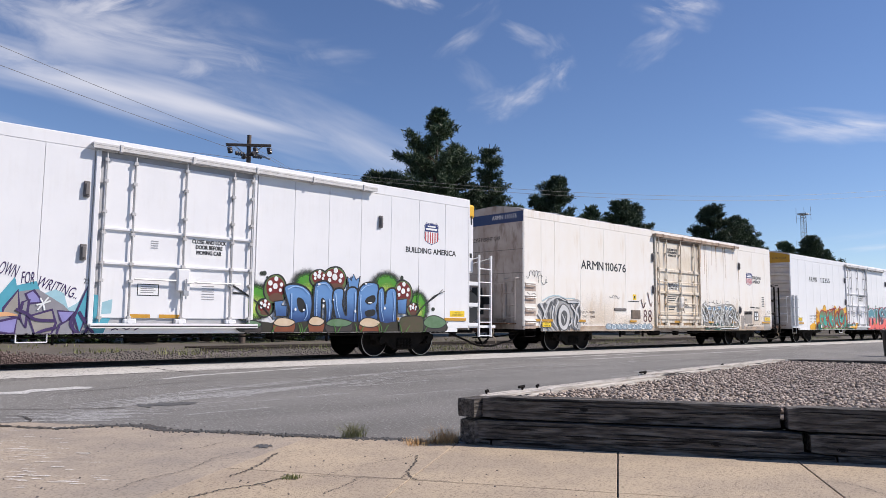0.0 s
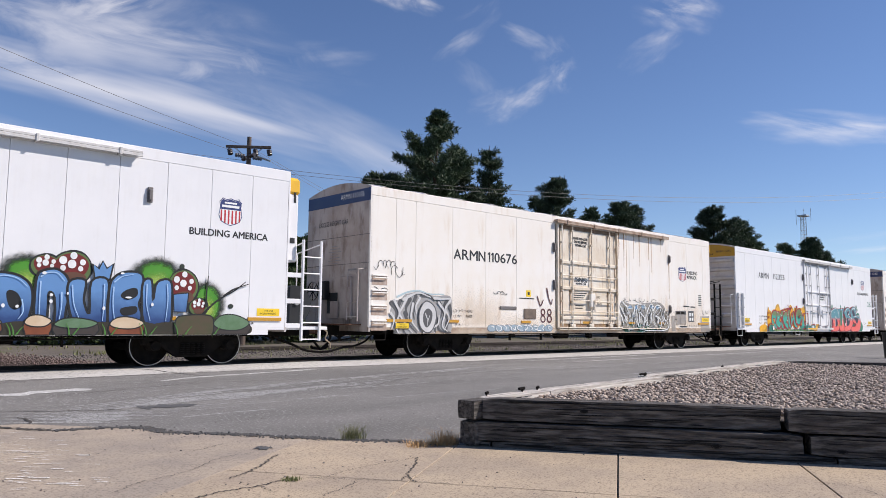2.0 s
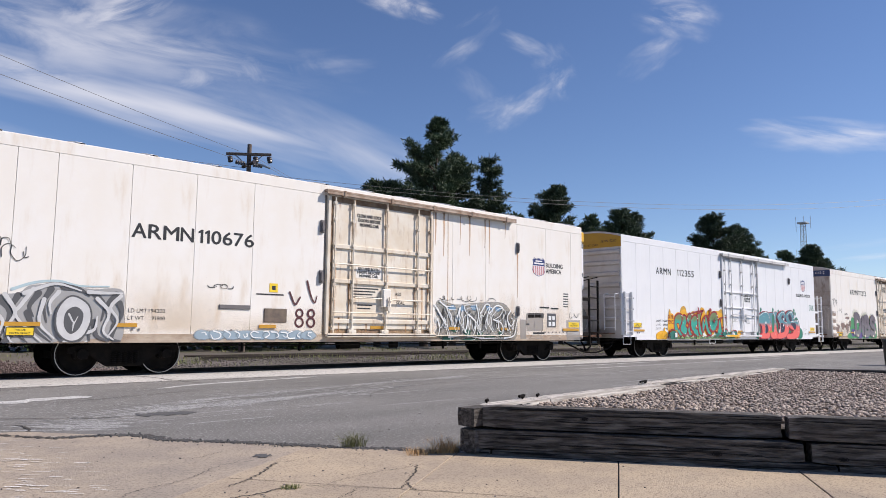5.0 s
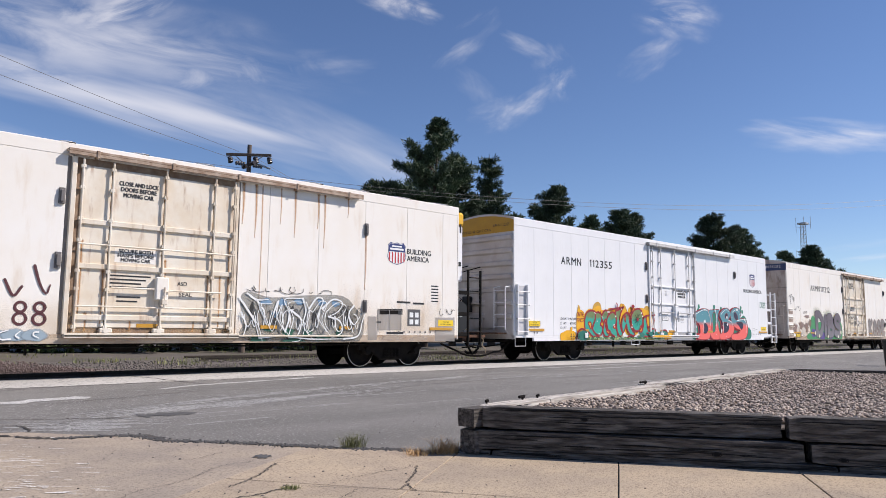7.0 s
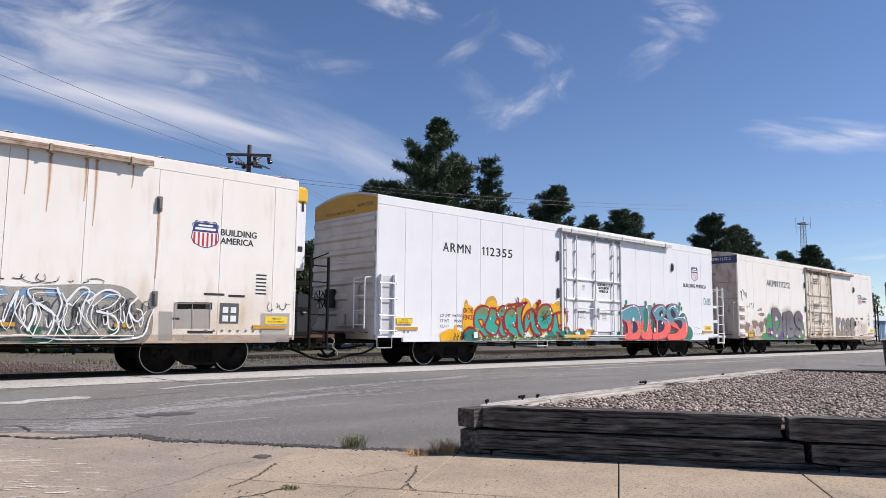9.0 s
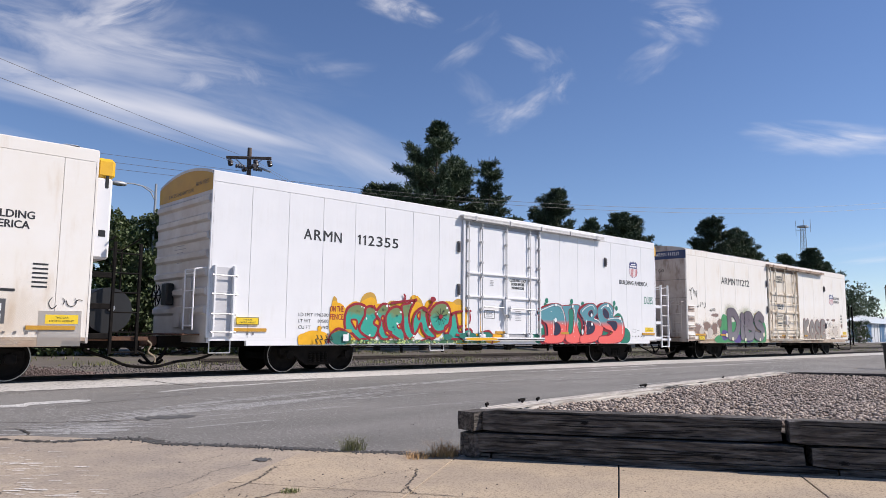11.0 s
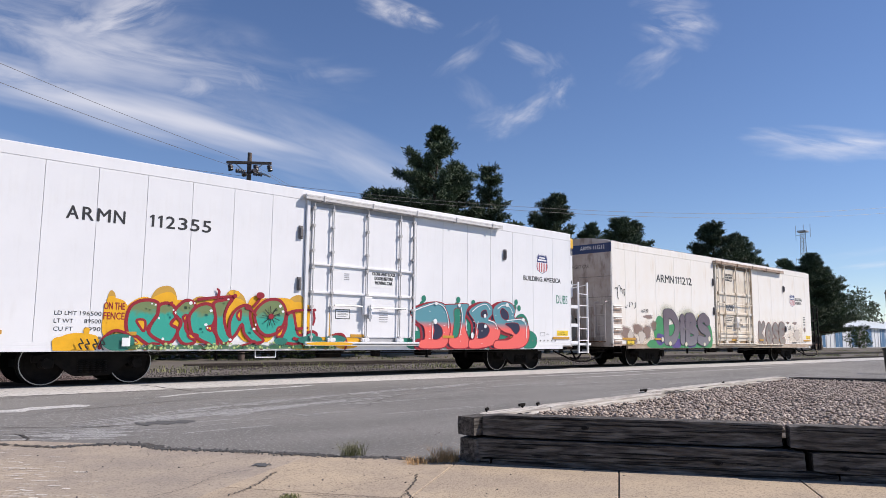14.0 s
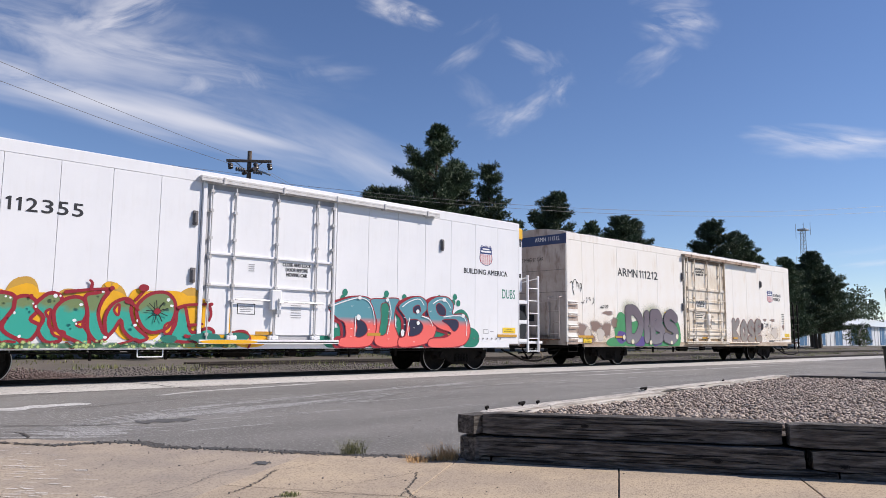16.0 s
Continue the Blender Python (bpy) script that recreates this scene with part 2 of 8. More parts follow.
STONE2 = mat("grey_ballast_stone", (0.145, 0.125, 0.115), 0.85, scale=30, second=(0.10, 0.088, 0.082), amount=0.7, vary=0.5)
# weathered wood, its base darkened for the front row's shaded faces
TIMBER = mat("shaded_weathered_tie", (0.115, 0.100, 0.090), 0.9, scale=46, second=(0.020, 0.017, 0.015), amount=1.0, bump=1.0, bump_scale=80,
             stretch=(0.10, 1.0, 1.0), stain=(0.27, 0.25, 0.225), stain_scale=16, stain_amount=0.5, stain_stretch=(0.22, 1.8, 1.8), lo=0.45, hi=0.66)
# bleached wood, its base raised for the sunlit back row
TIMBERTOP = mat("sunlit_bleached_tie", (0.70, 0.66, 0.60), 0.85, scale=45, second=(0.36, 0.32, 0.28), amount=1.0, bump=1.0, bump_scale=30,
                stretch=(0.04, 1.0, 1.0), stain=(0.10, 0.08, 0.065), stain_scale=8, stain_amount=0.6, stain_stretch=(0.09, 1.2, 1.2), lo=0.53, hi=0.68)
TIEWOOD = mat("creosoted_sleeper", (0.06, 0.05, 0.045), 0.9, scale=6, bump=0.5, bump_scale=20)
BARK = mat("bark", (0.085, 0.06, 0.045), 0.95, scale=8, second=(0.05, 0.04, 0.03), amount=0.8, bump=0.8, bump_scale=12, stretch=(3, 3, 0.5))
NEEDLE = mat("pine_needles", (0.034, 0.062, 0.030), 0.6, scale=0.7, second=(0.072, 0.105, 0.048), amount=0.9, vary=0.45)
LEAF = mat("broad_leaves", (0.050, 0.085, 0.022), 0.6, scale=0.8, second=(0.085, 0.11, 0.035), amount=0.8, vary=0.45)
GRASS = mat("grass_blades", (0.24, 0.23, 0.10), 0.7, scale=2, second=(0.08, 0.12, 0.03), amount=0.8, vary=0.4)
DRYGRASS = mat("dry_grass", (0.52, 0.35, 0.17), 0.8, scale=3, second=(0.34, 0.19, 0.08), amount=0.8, vary=0.4)
POLEWOOD = mat("pole_wood", (0.13, 0.10, 0.08), 0.9, scale=4, second=(0.08, 0.06, 0.05), amount=0.8, stretch=(3, 3, 0.2), bump=0.4)
CERAMIC = mat("insulator", (0.05, 0.04, 0.04), 0.3, scale=5)
GALV = mat("galvanised_steel", (0.42, 0.43, 0.44), 0.45, 0.5, scale=5)
WIRE = mat("wire", (0.05, 0.05, 0.055), 0.6, scale=5)
SHEDW = mat("white_sheet_metal", (0.70, 0.72, 0.74), 0.5, scale=2, bump=0.2, bump_scale=8)
SHEDB = mat("blue_sheet_metal", (0.06, 0.16, 0.30), 0.5, scale=2)
SHEDR = mat("pale_roof_sheet", (0.62, 0.68, 0.70), 0.45, scale=2)
PLASTIC = mat("dark_plastic", (0.010, 0.011, 0.013), 0.5, scale=4)


# ---- mesh helpers ----
def quick(name, verts, faces, material, parent=None, smooth=False):
    me = bpy.data.meshes.new(name)
    me.from_pydata(verts, [], faces)
    me.materials.append(material)
    if smooth:
        me.polygons.foreach_set("use_smooth", [True] * len(me.polygons))
    ob = new(name, me)
    ob.parent = parent
    return ob


def part(name, bm, material, parent, label="", smooth=False):
    me = bpy.data.meshes.new(name)
    bmesh.ops.recalc_face_normals(bm, faces=bm.faces)
    bm.to_mesh(me)
    bm.free()
    me.materials.append(material)
    if smooth:
        me.polygons.foreach_set("use_smooth", [True] * len(me.polygons))
    ob = new(name, me)
    ob.parent = parent
    if label:
        tagged(ob, label)
    return ob


def box(bm, x0, x1, y0, y1, z0, z1, bevel=0.0):
    """A box between its bounds, its edges rounded by bevel."""
    r = bmesh.ops.create_cube(bm, size=1, matrix=Matrix.LocRotScale(((x0 + x1) / 2, (y0 + y1) / 2, (z0 + z1) / 2), None,
                                                                     (abs(x1 - x0), abs(y1 - y0), abs(z1 - z0))))
    if bevel:
        edges = list({e for v in r["verts"] for e in v.link_edges})
        bmesh.ops.bevel(bm, geom=edges, offset=bevel, segments=1, affect="EDGES", profile=0.5)
    return bm


def rod(bm, a, b, r, sides=8, r2=None):
    """A round bar from a to b."""
    a, b = Vector(a), Vector(b)
    d = b - a
    m = Matrix.Translation((a + b) / 2) @ d.to_track_quat("Z", "Y").to_matrix().to_4x4()
    bmesh.ops.create_cone(bm, cap_ends=True, segments=sides, radius1=r, radius2=r if r2 is None else r2, depth=d.length, matrix=m)
    return bm


def tube(bm, pts, r, sides=6):
    for a, b in zip(pts[:-1], pts[1:]):
        rod(bm, a, b, r, sides)
    return bm


def B():
    return bmesh.new()


def root(name, label, category, group="", kind="", at=None):
    ob = new(name)
    if at is not None:
        ob.matrix_world = at
    return tagged(ob, label, category, group, kind)


def smooth_line(pts, n=6):
    """A rounded line through the points (Catmull-Rom)."""
    p = [Vector((*q, 0)) for q in pts]
    p = [p[0] * 2 - p[1]] + p + [p[-1] * 2 - p[-2]]
    out = []
    for i in range(1, len(p) - 2):
        for k in range(n):
            t = k / n
            out.append(0.5 * ((2 * p[i]) + (p[i + 1] - p[i - 1]) * t + (2 * p[i - 1] - 5 * p[i] + 4 * p[i + 1] - p[i + 2]) * t * t
                              + (3 * p[i] - p[i - 1] - 3 * p[i + 1] + p[i + 2]) * t ** 3))
    out.append(p[-2])
    return out


class Paint:
    """Flat paint on a car's side: shapes in x and z, each a hair further out than the one before."""

    def __init__(self, base=-0.004):
        self.v, self.f, self.u, self.y = [], [], [], base

    def fan(self, centre, rim):
        i = len(self.v)
        self.v.append((centre[0], self.y, centre[1]))
        self.u.append(0.0)
        for x, z in rim:
            self.v.append((x, self.y, z))
            self.u.append(1.0)
        n = len(rim)
        self.f += [(i, i + 1 + k, i + 1 + (k + 1) % n) for k in range(n)]
        self.y -= 0.00025

    def blob(self, x, z, rx, rz, wob=0.0, n=26, turn=0.0, zmin=None):
        ph = random.uniform(0, 6)
        rim = []
        for k in range(n):
            a = 2 * math.pi * k / n
            r = 1 + wob * (math.sin(3 * a + ph) + 0.6 * math.sin(5 * a + 2 * ph))
            dx, dz = rx * r * math.cos(a), rz * r * math.sin(a)
            c, s = math.cos(turn), math.sin(turn)
            px, pz = x + c * dx - s * dz, z + s * dx + c * dz
            rim.append((px, max(pz, zmin) if zmin is not None else pz))
        self.fan((x, z), rim)

    def rect(self, x0, x1, z0, z1):
        self.fan(((x0 + x1) / 2, (z0 + z1) / 2), [(x0, z0), (x1, z0), (x1, z1), (x0, z1)])

    def stroke(self, pts, w, w2=None, n=6):
        """A brush line with round ends."""
        line = smooth_line(pts, n)
        w2 = w if w2 is None else w2
        i0, m = len(self.v), len(line)
        for k, p in enumerate(line):
            t = (line[min(k + 1, m - 1)] - line[max(k - 1, 0)])
            t = t.normalized() if t.length > 1e-6 else Vector((1, 0, 0))
            h = (w + (w2 - w) * k / max(1, m - 1)) / 2
            for sgn, u in ((1, 1.0), (0, 0.0), (-1, 1.0)):
                self.v.append((p.x - t.y * h * sgn, self.y - 0.00006 * k, max(p.y + t.x * h * sgn, 0.80)))
                self.u.append(u)
        for k in range(m - 1):
            a = i0 + 3 * k
            self.f += [(a, a + 1, a + 4, a + 3), (a + 1, a + 2, a + 5, a + 4)]
        self.y -= 0.00025 + 0.00006 * m
        for p, ww in ((line[0], w), (line[-1], w2)):
            self.blob(p.x, p.y, ww / 2, ww / 2, n=12, zmin=0.80)

    def closed(self, pts, n):
        """The rounded closed line through the points, or the points themselves where n is 1."""
        if n == 1:
            return [Vector((*q, 0)) for q in pts]
        m = len(pts)
        line = smooth_line([pts[(i - 2) % m] for i in range(m + 5)], n)
        return line[2 * n:(m + 2) * n]

    def area(self, pts, n=4):
        """A filled patch with a rounded rim of any shape."""
        i = len(self.v)
        line = self.closed(pts, n)
        self.v += [(q.x, self.y, max(q.y, 0.79)) for q in line]
        self.u += [0.0] * len(line)
        self.f.append(tuple(range(i, i + len(line))))
        self.y -= 0.0003

    def contour(self, pts, w, n=4):
        """A closed brush line of one width."""
        line = self.closed(pts, n)
        i, m = len(self.v), len(line)
        for k, q in enumerate(line):
            t = (line[(k + 1) % m] - line[k - 1])
            t = t.normalized() if t.length > 1e-6 else Vector((1, 0, 0))
            for sgn in (1, -1):
                self.v.append((q.x - t.y * w / 2 * sgn, self.y - 0.00001 * k, max(q.y + t.x * w / 2 * sgn, 0.785)))
                self.u.append(0.0)
        for k in range(m):
            a, b = i + 2 * k, i + 2 * ((k + 1) % m)
            self.f.append((a, a + 1, b + 1, b))
        self.y -= 0.0004 + 0.00001 * m

    def put(self, name, material, parent, label=""):
        me = bpy.data.meshes.new(name)
        me.from_pydata(self.v, [], self.f)
        layer = me.uv_layers.new(name="map")
        loops = np.zeros(len(me.loops), dtype=np.int32)
        me.loops.foreach_get("vertex_index", loops)
        uv = np.zeros((len(loops), 2))
        uv[:, 0] = np.array(self.u)[loops]
        layer.data.foreach_set("uv", uv.ravel())
        me.materials.append(material)
        ob = new(name, me)
        ob.parent = parent
        if label:
            tagged(ob, label)
        return ob


def lettering(name, text, x, z, height, width, material, parent, y=-0.004, turn=None, align="LEFT", shear=0.0, bold=0.0, space=1.0, fat=0.0):
    """Words in the built-in font, fitted to a height of capitals and a width, as a thin mesh on the car's side (or turned by a matrix)."""
    cu = bpy.data.curves.new(name, "FONT")
    cu.space_character = space
    cu.body, cu.align_x, cu.shear, cu.offset, cu.resolution_u = text, align, shear, 0.0, 3
    tmp = bpy.data.objects.new(name, cu)
    scene.collection.objects.link(tmp)
    bpy.context.view_layer.update()
    me = bpy.data.meshes.new_from_object(tmp.evaluated_get(bpy.context.evaluated_depsgraph_get()))
    bpy.data.objects.remove(tmp)
    co = np.zeros(len(me.vertices) * 3)
    me.vertices.foreach_get("co", co)
    co = co.reshape(-1, 3)
    lo, hi = co.min(0), co.max(0)
    sx = width / max(hi[0] - lo[0], 1e-6)
    sz = height / max(hi[1] - lo[1], 1e-6)
    out = np.zeros_like(co)
    out[:, 0] = (co[:, 0] - lo[0]) * sx + (x if turn is None else 0)
    out[:, 2] = (co[:, 1] - lo[1]) * sz + (z if turn is None else 0)
    out[:, 1] = y if turn is None else 0
    if fat or bold:
        # heavier strokes: the same letters laid again to each side, a hair apart
        f0 = [tuple(p.vertices) for p in me.polygons]
        n0, f = len(out), fat or height * 0.04
        v2, f2 = [], []
        for i, (dx, dz) in enumerate(((0, 0), (f, 0), (-f, 0), (0, f * 0.7), (0, -f * 0.7))):
            v2 += [tuple(r) for r in out + np.array([dx, 0.0002 * i, dz])]
            f2 += [tuple(k + n0 * i for k in q) for q in f0]
        me = bpy.data.meshes.new(name)
        me.from_pydata(v2, [], f2)
    else:
        me.vertices.foreach_set("co", out.ravel())
    me.materials.clear()
    me.materials.append(material)
    ob = new(name, me)
    ob.parent = parent
    if turn is not None:
        ob.matrix_basis = turn
    return ob



ADVANCE = {"1": 0.42, "M": 1.18, "A": 1.05, "N": 1.02, "R": 0.98}


def sign(name, text, x, z, height, width, parent, gap=0.16):
    """A stencilled mark, character by character; the figure one has its flag."""
    unit = width / (sum(ADVANCE.get(c, 0.85) + gap for c in text) - gap)
    for c in text:
        w = ADVANCE.get(c, 0.85) * unit
        if c == "1":
            p = Paint(-0.004)
            b = 0.2 * height
            p.area([(x + w - b, z), (x + w, z), (x + w, z + height), (x + w - b * 0.8, z + height), (x, z + height * 0.84), (x, z + height * 0.70), (x + w - b, z + height * 0.77)], 1)
            p.put(name, INK, parent)
        else:
            lettering(name, c, x, z, height, w, INK, parent, fat=height * 0.028)
        x += w + gap * unit


# ---- ground ----
RAIL = 0.075                      # top of the rails above the road
FACE = 16.0                       # the cars' near side
MID = FACE + 1.6                  # middle of the track
ALONG = Vector((0.556, -0.831, 0))    # along the front row of timbers
INWARD = Vector((0.831, 0.556, 0))    # from the pavement towards the gravel bed
CORNER = Vector((4.66, 4.77, 0))


def sheet(name, x0, x1, y0, y1, nx, ny, height, material, label, category, kind="structure"):
    xs, ys = np.linspace(x0, x1, nx), np.linspace(y0, y1, ny)
    v = [(x, y, height(x, y)) for y in ys for x in xs]
    f = [(j * nx + i, j * nx + i + 1, (j + 1) * nx + i + 1, (j + 1) * nx + i) for j in range(ny - 1) for i in range(nx - 1)]
    return tagged(quick(name, v, f, material, smooth=True), label, category, kind=kind)


def rough(x, y, s, a):
    return a * noise.noise((x * s, y * s, 3.7))


# the one sheet of earth out to the horizon
def earth_z(x, y):
    if y < 18:
        return -0.16
    z = -0.16 - 0.14 * min(1, (y - 18) / 2.5) + max(0, min(1, (y - 27) / 10)) * 0.25
    return z + rough(x, y, 0.25, 0.10) * min(1, (y - 18) / 3)


gx = np.concatenate([np.linspace(-2500, -60, 8), np.linspace(-40, 200, 121), np.linspace(240, 2500, 8)])
gy = np.concatenate([np.linspace(-2500, -40, 6), np.linspace(-20, 18, 6), np.linspace(19, 70, 52), np.linspace(90, 2500, 8)])
tagged(quick("ground", [(x, y, earth_z(x, y)) for y in gy for x in gx],
             [(j * len(gx) + i, j * len(gx) + i + 1, (j + 1) * len(gx) + i + 1, (j + 1) * len(gx) + i)
              for j in range(len(gy) - 1) for i in range(len(gx) - 1)], EARTH, smooth=True),
       "dry brown earth with gravel and weeds beyond the tracks", "ground", kind="structure")


def road_z(x, y):
    return 0.05 * max(0.0, min(1.0, (y - 9) / 7))


sheet("road", -60, 420, -6, 14.6, 241, 42, road_z, ASPHALT, "worn grey asphalt street with pale wheel tracks beside the railway", "road")
sheet("pavement_strip", -60, 420, 14.6, 16.72, 161, 4, lambda x, y: road_z(x, y) + 0.004,
      APRON, "light concrete strip between the asphalt and the near rail", "pavement")


def ribbon(name, pts, width, z, material, label, category, jag=0.0, parent=None, n=5, taper=True):
    """A crack, seam or worn line lying on the ground."""
    line = smooth_line(pts, n)
    v, f = [], []
    for k, p in enumerate(line):
        t = (line[min(k + 1, len(line) - 1)] - line[max(k - 1, 0)]).normalized()
        off = Vector((-t.y, t.x, 0))
        j = off * random.uniform(-jag, jag)
        w = width * (random.uniform(0.4, 1.25) if jag else random.uniform(0.9, 1.1)) / 2
        if taper and k in (0, len(line) - 1):
            w *= 0.2
        zz = z(p.x, p.y) if callable(z) else z
        v += [(*(p + j + off * w).xy, zz), (*(p + j - off * w).xy, zz)]
        if k:
            f.append((2 * k - 2, 2 * k - 1, 2 * k + 1, 2 * k))
    ob = quick(name, v, f, material, parent)
    return tagged(ob, label, category, kind="structure") if label else ob


on_road = lambda x, y: road_z(x, y) + 0.0036
for pts, w in (([(5.14, 13.08), (6.07, 13.53), (7.27, 13.78), (9.16, 14.17)], 0.16), ([(16, 13.9), (19, 14.0), (24, 14.2)], 0.12),
               ([(30, 14.1), (36, 14.2), (41, 14.2)], 0.12), ([(2.45, 11.94), (3.02, 12.22), (3.81, 12.32)], 0.34),
               ([(17, 12.9), (24, 13.1), (34, 13.2)], 0.10)):
    ribbon("road_line", pts, w * 1.25, on_road, WORNWHITE, "worn white paint on the asphalt", "road marking", jag=0.03)
ribbon("tar_patch", [(3.51, 9.55), (3.84, 9.54), (4.26, 9.46)], 0.42, lambda x, y: road_z(x, y) + 0.005, PATCH, "dark tar patch in the asphalt", "road patch", jag=0.03)
for pts, w in (([(5.89, 16.62), (6.11, 14.98), (6.32, 13.53)], 0.05), ([(1.96, 9.51), (2.18, 9.34), (2.10, 8.82), (2.03, 8.29)], 0.035), ([(2.79, 7.88), (2.98, 7.84), (3.01, 7.31)], 0.05), ([(2.0, 13.6), (5, 14.62), (14, 14.64), (40, 14.63), (90, 14.6)], 0.035),
               ([(3.0, 11.6), (5.5, 12.3), (8, 11.9)], 0.03), ([(1.2, 10.6), (2.4, 9.9), (3.4, 9.4)], 0.03), ([(7, 9.5), (9, 11), (13, 11.6)], 0.02)):
    ribbon("road_crack", pts, w, lambda x, y: road_z(x, y) + 0.008, CRACK, "dark crack in the road", "road crack", jag=0.05)



def strips(name, rows, width, z, material, label, category):
    """Many thin worn lines on the ground, as one body."""
    v, f = [], []
    for pts in rows:
        line = smooth_line(pts, 7)
        w0 = width * random.uniform(0.4, 1.3)
        i, lift = len(v), random.uniform(0.0002, 0.0018)
        for k, p in enumerate(line):
            t = (line[min(k + 1, len(line) - 1)] - line[max(k - 1, 0)]).normalized()
            o = Vector((-t.y, t.x, 0)) * w0 * random.uniform(0.2, 1.0) * (1 if 0 < k < len(line) - 1 else 0.1)
            j = Vector((-t.y, t.x, 0)) * random.uniform(-0.3, 0.3) * w0
            v += [(*(p + o + j).xy, z(p.x, p.y) + lift), (*(p - o + j).xy, z(p.x, p.y) + lift)]
            if k:
                a = i + 2 * k
                f.append((a - 2, a - 1, a + 1, a))
    return tagged(quick(name, v, f, material), label, category, kind="stuff")


rows = []
for k in range(90):
    y = random.choice((8.6, 9.4, 10.3, 11.3, 11.8, 13.0)) + random.gauss(0, 0.25)
    x = random.uniform(2.4, 28) + max(0, 9 - y) * 2
    l = random.uniform(0.4, 2.6)
    rows.append([(x, y), (x + l * 0.5, y + random.uniform(-0.03, 0.05)), (x + l, y + 0.05 * l)])
for k in range(60):
    x, y = random.gauss(2.5, 0.35), random.gauss(9.25, 0.3)
    rows.append([(x, y), (x + 0.2, y - 0.14), (x + random.uniform(0.3, 0.6), y - random.uniform(0.2, 0.45))])
for k in range(110):
    u = random.random()
    x, y = 2.6 + 9.5 * u, 9.6 + 2.9 * u ** 0.62 + random.gauss(0, 0.09 + 0.05 * u)
    l = random.uniform(0.3, 1.6)
    rows.append([(x, y), (x + 0.5 * l, y + 0.16 * l), (x + l, y + 0.28 * l)])
track = smooth_line([(3.24, 9.68), (3.84, 9.95), (4.78, 10.06), (5.85, 10.33), (7.69, 10.79)], 12)
for k in range(130):
    q = track[random.randrange(len(track))]
    x, y, l = q.x + random.gauss(0, 0.2), q.y + random.gauss(0, 0.13), random.uniform(0.3, 1.4)
    rows.append([(x, y), (x + 0.5 * l, y + 0.13 * l), (x + l, y + 0.22 * l)])
strips("wheel_wear", rows, 0.03, lambda x, y: road_z(x, y) + 0.001, PALE, "pale worn streaks on the asphalt", "road wear")
rows = []
for k in range(34):
    x, y = random.uniform(1.8, 18), random.uniform(8.6, 14.4)
    a = random.choice((0.1, 1.2, 2.4)) + random.gauss(0, 0.3)
    q = [(x, y)]
    for i in range(5):
        a += random.gauss(0, 0.45)
        q.append((q[-1][0] + 0.35 * math.cos(a), q[-1][1] + 0.35 * math.sin(a)))
    rows.append(q)
strips("hair_cracks", rows, 0.007, lambda x, y: road_z(x, y) + 0.004, PATCH, "fine dark cracks in the asphalt", "road crack")
bm = B()
box(bm, -60, 420, 16.725, 16.80, -0.1, 0.045, 0.006)
tagged(part("rail_filler", bm, PATCH, None), "black asphalt filler along the near rail", "road edge", kind="structure")

# pavement: a broken driveway apron and a row of cast slabs along the timbers
pavement = root("pavement", "tan concrete pavement slabs with dark joints", "pavement", kind="structure")


def quad_slab(name, corners, z0, z1, material, parent, gap=0.008):
    """A cast slab with slightly rounded upper edges."""
    c = sum((Vector(p) for p in corners), Vector()) / len(corners)
    def ring(shrink, z):
        return [(*(Vector(p) + (c - Vector(p)).normalized() * shrink).xy, z) for p in corners]
    v = ring(gap, z0) + ring(gap, z1 - 0.004) + ring(gap + 0.005, z1)
    n = len(corners)
    f = [tuple(2 * n + k for k in range(n))]
    for a in (0, n):
        f += [(a + k, a + (k + 1) % n, a + n + (k + 1) % n, a + n + k) for k in range(n)]
    return quick(name, v, f, material, parent)


def spot(along, out, z=0.0):
    """A place on the pavement: metres along the timbers from their corner, and out from them."""
    p = CORNER + ALONG * along - INWARD * out
    return (p.x, p.y, z)


for i in range(-1, 5):
    a0, a1 = -0.064 + 1.417 * i, -0.064 + 1.417 * (i + 1)
    for o0, o1 in ((-0.05, 1.54), (1.54, 3.1), (3.1, 4.6)):
        quad_slab("slab", [spot(a0, o0), spot(a1, o0), spot(a1, o1), spot(a0, o1)], -0.12, 0.028, SLAB, pavement)
# driveway apron to the left of the slabs; its outer edge is broken
edge = [(-4.75, 0.0), (-3.9, -0.05), (-2.8, -0.02), (-2.2, 0.0), (-1.485, -0.02)]
rim = [spot(a, o) for a, o in edge] + [spot(-1.485, 4.6), spot(-3.6, 4.6), spot(-6.6, 4.4), (-3.0, 9.6, 0), (1.3, 8.9, 0)]
quad_slab("apron", rim, -0.12, 0.024, DRIVE, pavement, gap=0.0)
ribbon("broken_edge", [(-2.0, 9.4), (1.2, 8.95)] + [(1.77, 8.53), (2.00, 8.20), (2.20, 7.99), (2.78, 7.77), (2.96, 7.18), (3.34, 6.74), (3.67, 6.24), (3.99, 5.76), (4.34, 5.35), (4.50, 5.06), (4.79, 4.95)], 0.09,
       lambda x, y: road_z(x, y) + 0.031, CRACK, "crumbling dark joint between the asphalt and the concrete", "pavement crack", jag=0.045, n=14)
